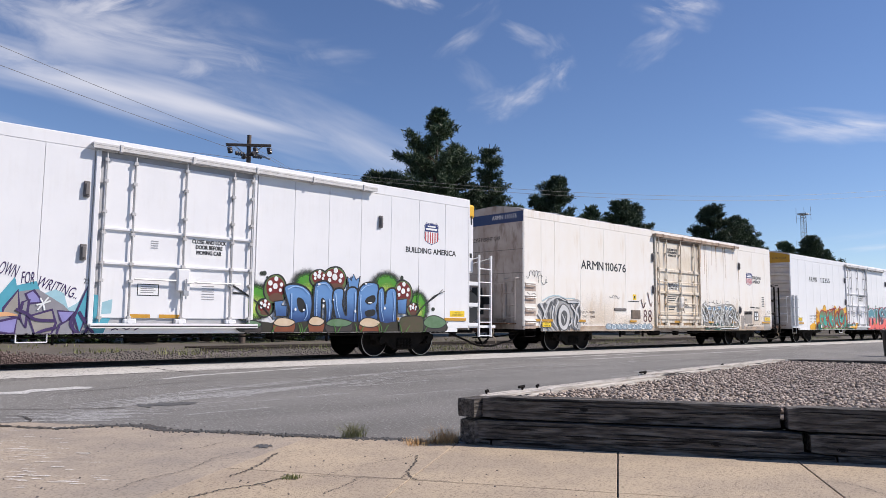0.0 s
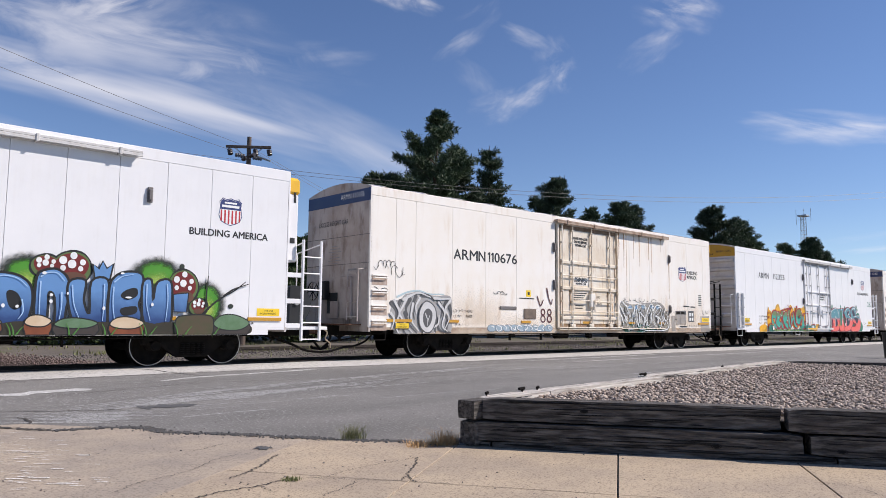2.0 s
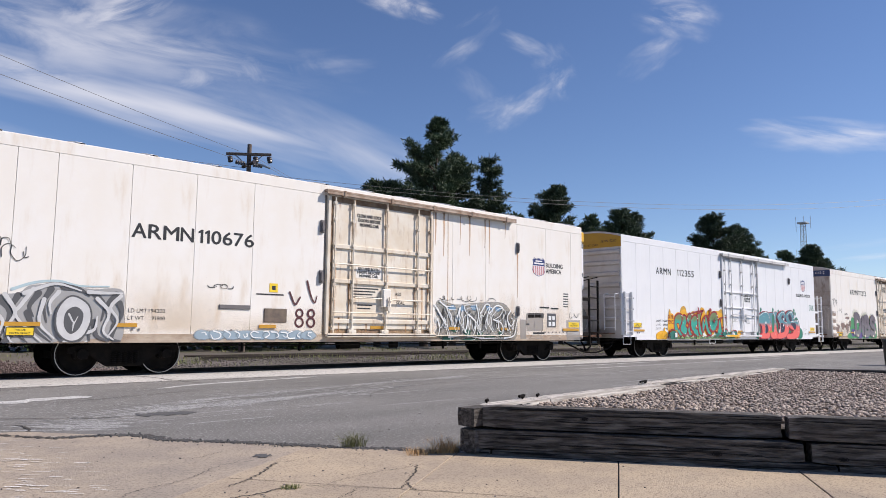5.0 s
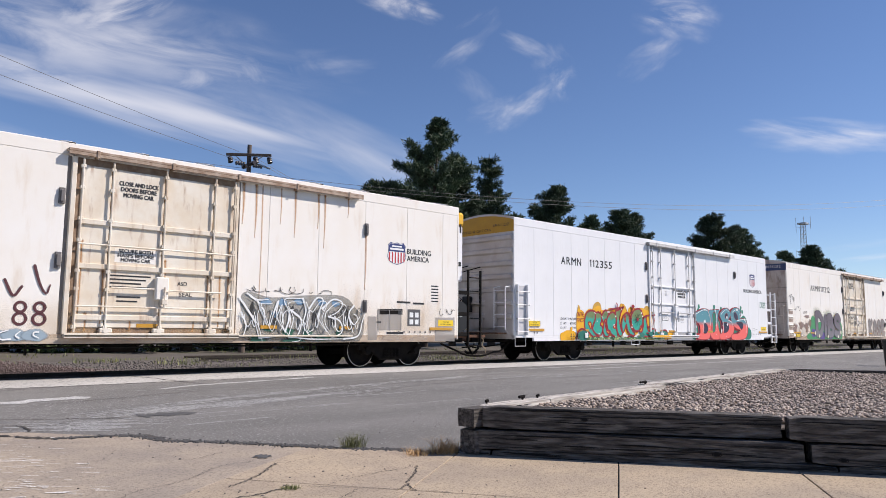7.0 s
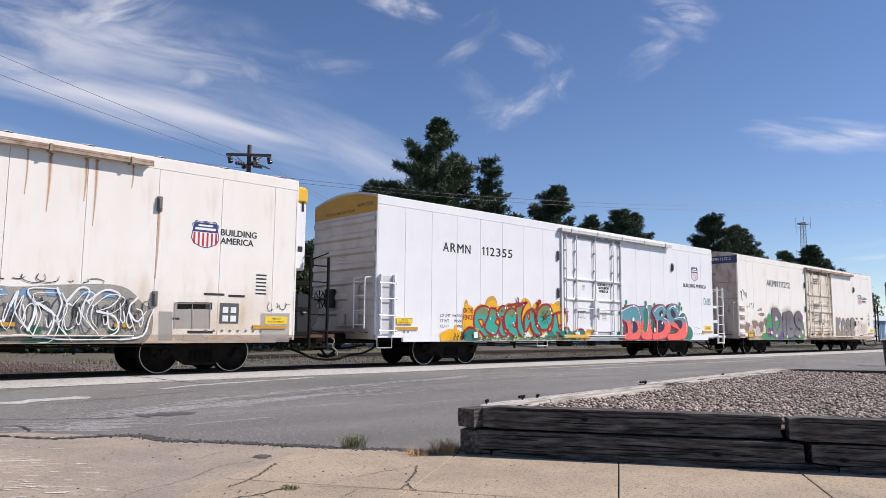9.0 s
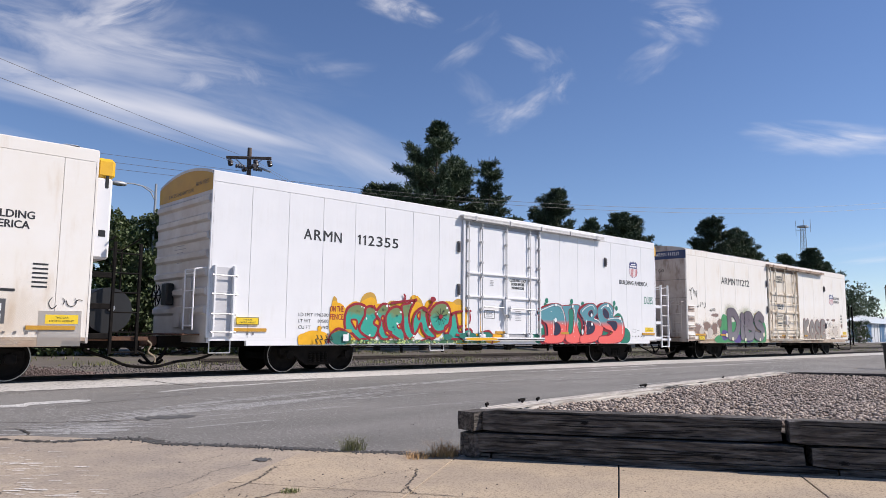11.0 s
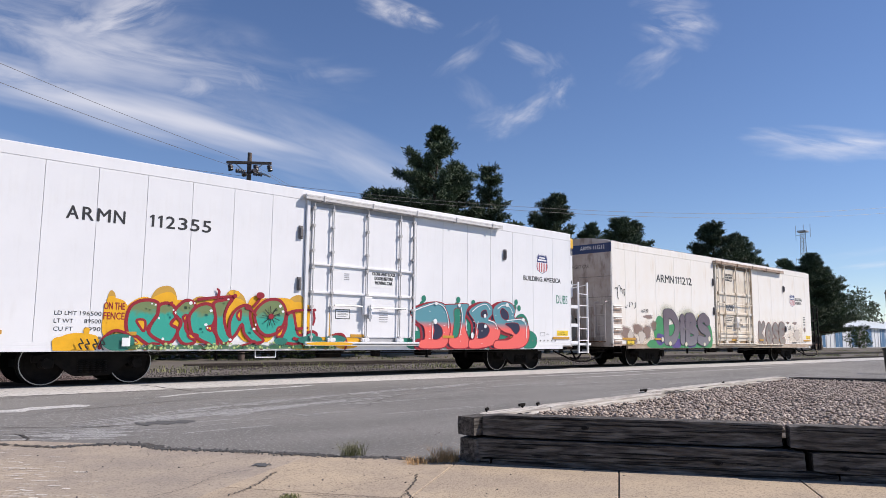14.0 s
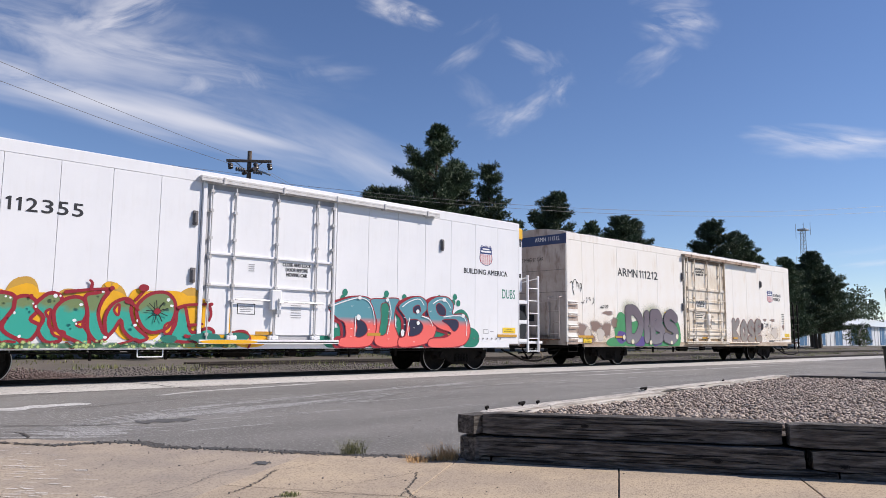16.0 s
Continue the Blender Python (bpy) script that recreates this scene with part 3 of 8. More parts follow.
for pts, w in (([(2.43, 4.84), (2.69, 5.00), (2.93, 5.22), (3.15, 5.44)], 0.030), ([(1.96, 4.45), (2.21, 4.51), (2.47, 4.51), (2.69, 4.55), (2.78, 4.49)], 0.034), ([(1.68, 4.92), (1.93, 5.13), (2.31, 5.26), (2.73, 5.60), (3.06, 5.65)], 0.012), ([(3.98, 4.62), (3.72, 4.35), (3.47, 4.13), (3.36, 3.91)], 0.024), ([(2.86, 4.54), (3.10, 4.25), (3.34, 3.98), (3.53, 3.72)], 0.012), ([(3.04, 4.49), (3.39, 4.58), (3.73, 4.59), (3.98, 4.62)], 0.012),
               ([(2.64, 3.99), (2.90, 4.10), (3.08, 4.22)], 0.015), ([(3.47, 4.13), (3.30, 4.01)], 0.016), ([(2.47, 4.51), (2.49, 4.28)], 0.016), ([(5.52, 2.09), (5.61, 1.90), (5.44, 1.61)], 0.010), ([(2.68, 6.03), (2.88, 6.12), (3.05, 6.21)], 0.016), ([(3.82, 5.38), (4.01, 5.34)], 0.016), ([(3.15, 5.44), (3.30, 5.42), (3.58, 5.51)], 0.012)):
    ribbon("crack", pts, w * 0.55, 0.0315, CRACK, "", "", jag=0.016, parent=pavement, n=16)
rows = []
for i in range(260):
    x, y = random.gauss(1.25, 0.30), random.uniform(5.3, 8.5)
    l = random.uniform(0.02, 0.11)
    rows.append([(x, y), (x + 0.5 * l, y - 0.46 * l), (x + l, y - 0.92 * l)])
strips("paint_flecks", rows, 0.008, lambda x, y: 0.029, FLECK, "scattered white flecks of worn paint on the concrete", "paint flecks")
ribbon("dark_stain", [(3.18, 5.88), (3.22, 5.80), (3.29, 5.75)], 0.15, 0.0305, PATCH, "", "", jag=0.05, parent=pavement, n=4)



# ---- timber planter ----
timber_bed = root("timber_planter", "low planter of stacked weathered railway ties around gravel", "planter")


def timber(a, b, width, z0, z1, material, name="timber", tilt=0.0):
    """One weathered tie, from a to b along its middle: uneven, with checked and worn edges."""
    a, b = Vector((*a, 0)), Vector((*b, 0))
    length = (b - a).length
    bm = B()
    box(bm, -length / 2, length / 2, -width / 2, width / 2, -(z1 - z0) / 2, (z1 - z0) / 2)
    bmesh.ops.bisect_edges(bm, edges=[e for e in bm.edges if abs((e.verts[0].co - e.verts[1].co).x) > 0.5], cuts=18)
    bmesh.ops.connect_verts(bm, verts=[v for v in bm.verts if abs(abs(v.co.x) - length / 2) > 0.01])
    rings = {}
    for v in bm.verts:
        rings.setdefault(round(v.co.x, 3), []).append(v)
    xs = sorted(rings)
    bm.free()
    v, f, prof = [], [], 12
    seed = random.uniform(0, 50)
    for k, x in enumerate(xs):
        inset = 0.012 if k in (0, len(xs) - 1) else 0.0
        for j in range(prof):
            ang = 2 * math.pi * (j + 0.5) / prof
            cy, cz = math.cos(ang), math.sin(ang)
            m = max(abs(cy), abs(cz))
            py, pz = cy / m * (width / 2 - inset), cz / m * ((z1 - z0) / 2 - inset)
            worn = 0.010 * noise.noise((x * 2.2 + seed, py * 9, pz * 9)) + 0.006 * noise.noise((x * 9 + seed, py * 20, pz * 20))
            if abs(abs(py) - width / 2) < 0.02 and abs(abs(pz) - (z1 - z0) / 2) < 0.05:
                worn -= 0.006
            v.append((x + 0.012 * noise.noise((py * 12, pz * 12, x + seed)), py * (1 + worn * 2.5), pz * (1 + worn * 2.5)))
    n = prof
    for k in range(len(xs) - 1):
        f += [(k * n + j, k * n + (j + 1) % n, (k + 1) * n + (j + 1) % n, (k + 1) * n + j) for j in range(n)]
    f += [tuple(range(n))[::-1], tuple((len(xs) - 1) * n + j for j in range(n))]
    ob = quick(name, v, f, material, timber_bed)
    d = b - a
    ob.matrix_basis = Matrix.Translation(((a + b) / 2) + Vector((0, 0, (z0 + z1) / 2))) @ pose(0, 0, 0, 0, tilt, math.degrees(math.atan2(d.y, d.x)))
    # drying checks: dark splits along the grain of the street-side and top faces
    cv, cf = [], []
    for k in range(int(13 * length)):
        x, l = random.uniform(-length / 2, length / 2 - 0.25), random.uniform(0.12, 0.7)
        top = random.random() < 0.35
        q = random.uniform(-0.42, 0.42)
        wide = random.uniform(0.0015, 0.006)
        n = max(4, int(l / 0.05))
        i0 = len(cv)
        for j in range(n + 1):
            xx = min(x + l * j / n, length / 2 - 0.01)
            q += random.gauss(0, 0.006)
            w = wide * math.sin(math.pi * (j + 0.15) / (n + 0.3)) + 0.0004
            for sgn in (-1, 1):
                cv.append((xx, q * width + sgn * w, (z1 - z0) / 2 + 0.0055) if top else (xx, -width / 2 - 0.0055, q * (z1 - z0) + sgn * w))
            if j:
                b0 = i0 + 2 * j
                cf.append((b0 - 2, b0 - 1, b0 + 1, b0))
    for k in range(int(length * 0.7)):
        x, q, r = random.uniform(-length / 2 + 0.2, length / 2 - 0.2), random.uniform(-0.25, 0.25) * (z1 - z0), random.uniform(0.008, 0.018)
        for ring in range(2):
            rr, i0 = r * (0.5 + 0.75 * ring), len(cv)
            for j in range(15):
                a = 2 * math.pi * j / 14
                w = 0.002 + (0.006 if ring == 0 else 0.0)
                for e in (-w, w):
                    cv.append((x + (rr + e) * 1.7 * math.cos(a), -width / 2 - 0.006, q + (rr + e) * 0.8 * math.sin(a)))
                if j:
                    b0 = i0 + 2 * j
                    cf.append((b0 - 2, b0 - 1, b0 + 1, b0))
    checks = quick("grain_check", cv, cf, mat("split_black", (0.006, 0.005, 0.005), 0.95, scale=9), ob)
    tagged(checks, kind="stuff")
    return ob


def front(along, into=0.0):
    p = CORNER + ALONG * along + INWARD * into
    return (p.x, p.y)


W = 0.20
timber(front(0.17, W / 2), front(2.67, W / 2 + 0.06), W, 0.265, 0.455, TIMBER)
timber(front(2.72, W / 2), front(5.1, W / 2 + 0.01), W, 0.265, 0.455, TIMBER)
timber(front(0.0, W / 2 - 0.01), front(2.82, W / 2 - 0.01), W, 0.088, 0.250, TIMBER)
timber(front(2.88, W / 2), front(5.3, W / 2), W, 0.088, 0.250, TIMBER)
timber(front(0.26, W / 2 - 0.01), front(3.06, W / 2 - 0.01), W, -0.06, 0.084, TIMBER)
timber(front(3.08, W / 2), front(5.4, W / 2), W, -0.06, 0.084, TIMBER)
timber(front(0.02, 0.10), front(0.24, 0.10), 0.19, -0.06, 0.080, TIMBER)
# the row along the street
BACK = Vector((0.9924, 0.123, 0))
start = Vector((4.62, 4.83, 0))


def back(along, into=0.0):
    p = start + BACK * along + Vector((0.123, -0.9924, 0)) * into
    return (p.x, p.y)


# this stub uses the darkened wood to give it a shaded end face
timber(back(0.02, 0.10), back(0.32, 0.10), 0.21, 0.262, 0.448, TIMBER)
timber(back(0.33, 0.10), back(1.30, 0.10), 0.2, 0.262, 0.446, TIMBERTOP)
timber(back(1.32, 0.10), back(4.05, 0.16), 0.2, 0.265, 0.452, TIMBERTOP)
timber(back(3.92, 0.0), back(6.95, 0.06), 0.2, 0.275, 0.462, TIMBERTOP)
timber(back(6.97, 0.03), back(9.85, 0.06), 0.2, 0.265, 0.456, TIMBERTOP)
for k in range(4):
    timber(back(0.05 + 2.45 * k, 0.1), back(2.43 + 2.45 * k, 0.1), 0.2, 0.03, 0.255, TIMBER)
far = Vector((14.5, 5.86, 0))
for a0, a1 in ((0.0, 2.7), (2.72, 5.4)):
    for z0, z1 in ((0.03, 0.255), (0.265, 0.452)):
        timber((far + ALONG * a0).xy, (far + ALONG * a1).xy, 0.2, z0, z1, TIMBER)
# iron spikes left in the wood
for along, into, x in ((0.98, 0.06, 0.05), (1.27, 0.05, 0), (3.95, 0.0, 0.12), (6.7, 0.05, 0), (0.42, 0.03, 0)):
    bm = B()
    px, py = back(along, into)
    rod(bm, (px, py, 0.42), (px, py, 0.468), 0.009, 6)
    rod(bm, (px - 0.01, py, 0.466), (px + 0.02, py, 0.474), 0.016, 6)
    if x:
        rod(bm, (px - x, py, 0.476), (px + 0.04, py + 0.01, 0.482), 0.015, 6)
    part("spike", bm, BLACKIRON, timber_bed, "rusty iron spike")


def pebbles(name, count, place, size, material, label, category, flat=0.6):
    """Loose stones as one body of small rough solids."""
    bm = B()
    bmesh.ops.create_icosphere(bm, subdivisions=1, radius=1)
    base = np.array([v.co[:] for v in bm.verts])
    tri = np.array([[v.index for v in f.verts] for f in bm.faces])
    bm.free()
    rng = np.random.default_rng(5)
    pts = place(rng, count)
    s = size * rng.uniform(0.55, 1.25, (len(pts), 1, 1)) * np.stack([rng.uniform(0.8, 1.3, len(pts)), rng.uniform(0.7, 1.0, len(pts)), np.full(len(pts), flat)], 1)[:, None, :]
    a = rng.uniform(0, 6.28, len(pts))
    q = rng.normal(0, 0.35, len(pts))
    v = base[None] * s * (1 + rng.normal(0, 0.09, (len(pts), len(base), 1)))
    v = np.stack([v[..., 0], v[..., 1] * np.cos(q)[:, None] - v[..., 2] * np.sin(q)[:, None], v[..., 1] * np.sin(q)[:, None] + v[..., 2] * np.cos(q)[:, None]], -1)
    c, sn = np.cos(a)[:, None], np.sin(a)[:, None]
    v = np.stack([v[..., 0] * c - v[..., 1] * sn, v[..., 0] * sn + v[..., 1] * c, v[..., 2]], -1) + pts[:, None, :]
    f = (tri[None] + (np.arange(len(pts)) * len(base))[:, None, None]).reshape(-1, 3)
    me = bpy.data.meshes.new(name)
    me.vertices.add(len(pts) * len(base))
    me.vertices.foreach_set("co", v.ravel())
    me.loops.add(len(f) * 3)
    me.loops.foreach_set("vertex_index", f.ravel())
    me.polygons.add(len(f))
    me.polygons.foreach_set("loop_start", np.arange(0, len(f) * 3, 3))
    me.update()
    me.materials.append(material)
    return tagged(new(name, me), label, category, kind="stuff")


def bed_z(x, y):
    return 0.375 + 0.025 * noise.noise((x * 0.6, y * 0.6, 1.0)) + 0.02


bed_rim = [front(0.25, 0.15), front(5.3, 0.15), (far + ALONG * 5.3).xy, far.xy, back(0.25, 0.12)]
quick("gravel_bed", [(*p, 0.335) for p in bed_rim], [tuple(range(len(bed_rim)))], STONE2, timber_bed)


def in_bed(rng, count):
    x, y = 4.7 + 11.6 * rng.random(count) ** 1.3, rng.uniform(0.6, 5.9, count)
    into = (x - CORNER.x) * INWARD.x + (y - CORNER.y) * INWARD.y
    street = (x - start.x) * -0.123 + (y - start.y) * 0.9924
    keep = (into > 0.17) & (street < -0.14) & (into < 8.7)
    x, y = x[keep], y[keep]
    z = np.array([bed_z(a, b) for a, b in zip(x, y)])
    return np.stack([x, y, z + rng.uniform(-0.032, 0.014, len(x))], 1)


pebbles("gravel", 52000, in_bed, 0.0225, STONE, "tan and grey river pebbles filling the timber planter", "gravel")


def grit_places(rng, count):
    x = np.concatenate([rng.uniform(1.0, 7.0, count // 2), 2 + 20 * rng.random(count - count // 2) ** 1.5])
    y = np.concatenate([rng.uniform(1.5, 8.0, count // 2), rng.uniform(6.0, 16.0, count - count // 2)])
    inside = ((x - CORNER.x) * INWARD.x + (y - CORNER.y) * INWARD.y > -0.05) & (y < 6.3)
    x, y = x[~inside], y[~inside]
    return np.stack([x, y, np.array([road_z(a, b) for a, b in zip(x, y)]) + np.where(y < 8.2 - 1.2 * (x - 2.2), 0.03, 0.003)], 1)


pebbles("grit", 480, grit_places, 0.0075, STONE2, "loose grit scattered over the street and pavement", "grit")


def crumbs(rng, count):
    line = smooth_line([(2.20, 7.99), (2.78, 7.77), (2.96, 7.18), (3.34, 6.74), (3.67, 6.24), (3.99, 5.76), (4.34, 5.35), (4.50, 5.06), (4.79, 4.95)], 20)
    k = rng.integers(0, len(line), count)
    q = np.array([(line[i].x, line[i].y) for i in k]) + rng.normal(0, 0.045, (count, 2))
    return np.stack([q[:, 0], q[:, 1], np.full(count, 0.028)], 1)


pebbles("asphalt_crumbs", 1100, crumbs, 0.013, PATCH, "crumbled black asphalt along the broken pavement edge", "asphalt crumbs")


# ---- track ----
def rail(y, z_top, x0, x1, name):
    bm = B()
    box(bm, x0, x1, y - 0.036, y + 0.036, z_top - 0.045, z_top)
    box(bm, x0, x1, y - 0.010, y + 0.010, z_top - 0.14, z_top - 0.04)
    box(bm, x0, x1, y - 0.07, y + 0.07, z_top - 0.16, z_top - 0.14)
    return bm


for nm, mid, top in (("railway_track", MID, RAIL), ("siding_track", MID + 12.0, -0.08)):
    tr = root(nm, "steel rails on dark sleepers in grey ballast", "railway track", kind="structure")
    west = -60 if mid < 20 else 13
    for dy in (-0.7535, 0.7535):
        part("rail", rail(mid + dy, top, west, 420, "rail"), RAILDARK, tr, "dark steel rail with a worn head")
    bm = B()
    for k in range(170):
        box(bm, max(-20, west) + k * 0.55, max(-20, west) + 0.23 + k * 0.55, mid - 1.3, mid + 1.3, top - 0.3, top - 0.162 + random.uniform(-0.01, 0.004))
    tagged(part("sleepers", bm, TIEWOOD, tr), kind="stuff")
    xs, ys = np.linspace(west - 1, 420, 241), np.linspace(-2.3, 2.3, 9)
    prof = lambda d: top - 0.17 - max(0, abs(d) - 1.5) * 0.25
    v = [(x, mid + d + (0.3 if (d < 0 and mid < 20) else 0) * 0, prof(d) + rough(x, d, 2.5, 0.02)) for d in ys for x in xs]
    v = [(x, max(y, 16.75), z) for x, y, z in v]
    n = len(xs)
    f = [(j * n + i, j * n + i + 1, (j + 1) * n + i + 1, (j + 1) * n + i) for j in range(len(ys) - 1) for i in range(n - 1)]
    # the near track takes the bed with the train's shade in its colour
    quick("ballast", v, f, SHADEBED if mid < 20 else BALLAST, tr, smooth=True)


def ballast_places(rng, count):
    x = -2 + 62 * rng.random(count) ** 1.6
    y = rng.uniform(18.6, 29.0, count)
    z = np.array([earth_z(a, b) for a, b in zip(x, y)])
    for mid, top in ((MID, RAIL), (MID + 12.0, -0.08)):
        d = np.abs(y - mid)
        z = np.where(d < 2.3, np.maximum(z, top - 0.17 - np.maximum(0, d - 1.5) * 0.25), z)
    return np.stack([x, y, z + 0.01], 1)


pebbles("ballast_stones", 16000, ballast_places, 0.045, STONE2, "loose grey and pink ballast stones round the tracks", "ballast", 0.75)


def heap_places(rng, count):
    x, y = rng.normal(4.6, 2.0, count), rng.normal(24.2, 0.8, count)
    h = 0.42 * np.exp(-((x - 4.6) / 2.4) ** 2 - ((y - 24.2) / 1.1) ** 2)
    return np.stack([x, y, h * rng.random(count) - 0.28], 1)


pebbles("gravel_heap", 5000, heap_places, 0.03, mat("pink_stone", (0.24, 0.18, 0.165), 0.85, scale=20, vary=0.4), "low heap of pink crushed stone beyond the tracks", "gravel heap", 0.75)


def blades(name, count, place, height, material, label, lean=0.5, width=0.008):
    """Thin bent blades as one body."""
    rng = np.random.default_rng(int(height * 1000) + count)
    pts = place(rng, count)
    v, f = [], []
    for p in pts:
        a, h = rng.uniform(0, 6.28), height * rng.uniform(0.45, 1.1)
        d = np.array([math.cos(a), math.sin(a), 0])
        s = np.array([-math.sin(a), math.cos(a), 0]) * width
        l = rng.uniform(0.1, lean) * h
        i = len(v)
        v += [tuple(p - s), tuple(p + s), tuple(p + d * l * 0.4 + s * 0.7 + (0, 0, h * 0.6)), tuple(p + d * l * 0.4 - s * 0.7 + (0, 0, h * 0.6)), tuple(p + d * l + (0, 0, h))]
        f += [(i, i + 1, i + 2, i + 3), (i + 3, i + 2, i + 4)]
    ob = quick(name, v, f, material)
    return tagged(ob, label, "grass", kind="stuff")


def tuft(cx, cy, r, z=0.0):
    def place(rng, n):
        a, d = rng.uniform(0, 6.28, n), r * rng.random(n) ** 0.7
        return np.stack([cx + d * np.cos(a), cy + d * np.sin(a) * 0.7, np.full(n, z)], 1)
    return place


blades("grass_tuft", 300, tuft(4.13, 5.72, 0.13, 0.02), 0.15, GRASS, "green grass tuft in the crumbling pavement edge", 1.5, 0.0016)
blades("dry_weed", 340, tuft(4.58, 4.92, 0.15, 0.02), 0.15, DRYGRASS, "dry brown weeds beside the timber corner", 1.8, 0.0018)
blades("dry_weed", 260, tuft(4.36, 5.02, 0.17, 0.02), 0.07, DRYGRASS, "dry brown weeds in the pavement joint", 1.8, 0.0022)
blades("small_weed", 120, tuft(2.74, 4.52, 0.08, 0.03), 0.03, GRASS, "small green weed growing from a pavement crack", 1.0, 0.003)


def verge(rng, n):
    x, y = -5 + 120 * rng.random(n) ** 1.3, rng.uniform(24.5, 29.5, n)
    keep = np.array([noise.noise((a * 0.35, b * 0.5, 8)) > 0.10 for a, b in zip(x, y)])
    x, y = x[keep], y[keep]
    return np.stack([x, y, np.array([earth_z(a, b) for a, b in zip(x, y)])], 1)


def verge_far(rng, n):
    x, y = -5 + 160 * rng.random(n), rng.uniform(29, 37, n)
    keep = np.array([noise.noise((a * 0.2, b * 0.3, 2)) > 0.08 for a, b in zip(x, y)])
    x, y = x[keep], y[keep]
    return np.stack([x, y, np.array([earth_z(a, b) for a, b in zip(x, y)])], 1)


blades("trackside_grass", 14000, verge, 0.22, GRASS, "green weeds growing between the two tracks", 0.8, 0.012)
blades("far_grass", 12000, verge_far, 0.13, GRASS, "rough grass behind the siding", 0.8, 0.02)

# ---- train ----
LONG, WIDE, FLOOR, EAVE = 19.26, 3.2, 0.97, 4.66
PITCH = 21.81                     # from one car's leading end to the next
FIRST = -3.46                     # the first car's leading end at the start
WHEEL = 0.457


def travel(t):
    """How far the slowing train has come at t seconds."""
    c = (-3.8697e-06, 2.15180e-04, -4.309244e-03, 3.355864e-02, -0.10785769, 3.3209989, -0.03589)
    s = 0.0
    for k in c:
        s = s * t + k
    return s


def wheel_mesh(bm, y, inner):
    """A wheel disc with tread, flange, dished web and hub; inner says where its flange is."""
    steps = ((0.0, 0.10, 0.0), (0.10, 0.10, 0.02), (0.13, 0.05, 0.0), (0.36, 0.03, 0.0), (0.40, 0.065, 0.0), (WHEEL, 0.065, 0.0))
    n = 28
    prof = [(r, y - h) for r, h, _ in steps] + [(WHEEL, y + 0.05 * inner), (WHEEL + 0.028, y + 0.06 * inner), (WHEEL + 0.028, y + 0.085 * inner), (0.40, y + 0.085 * inner), (0.0, y + 0.08 * inner)]
    rings = []
    for r, yy in prof:
        rings.append([bm.verts.new((r * math.cos(2 * math.pi * k / n), yy, r * math.sin(2 * math.pi * k / n))) for k in range(n)] if r else [bm.verts.new((0, yy, 0))])
    for a, b in zip(rings[:-1], rings[1:]):
        if len(a) == 1:
            [bm.faces.new((a[0], b[k], b[(k + 1) % n])) for k in range(n)]
        elif len(b) == 1:
            [bm.faces.new((a[k], b[0], a[(k + 1) % n])) for k in range(n)]
        else:
            [bm.faces.new((a[k], b[k], b[(k + 1) % n], a[(k + 1) % n])) for k in range(n)]


SHARED = {}


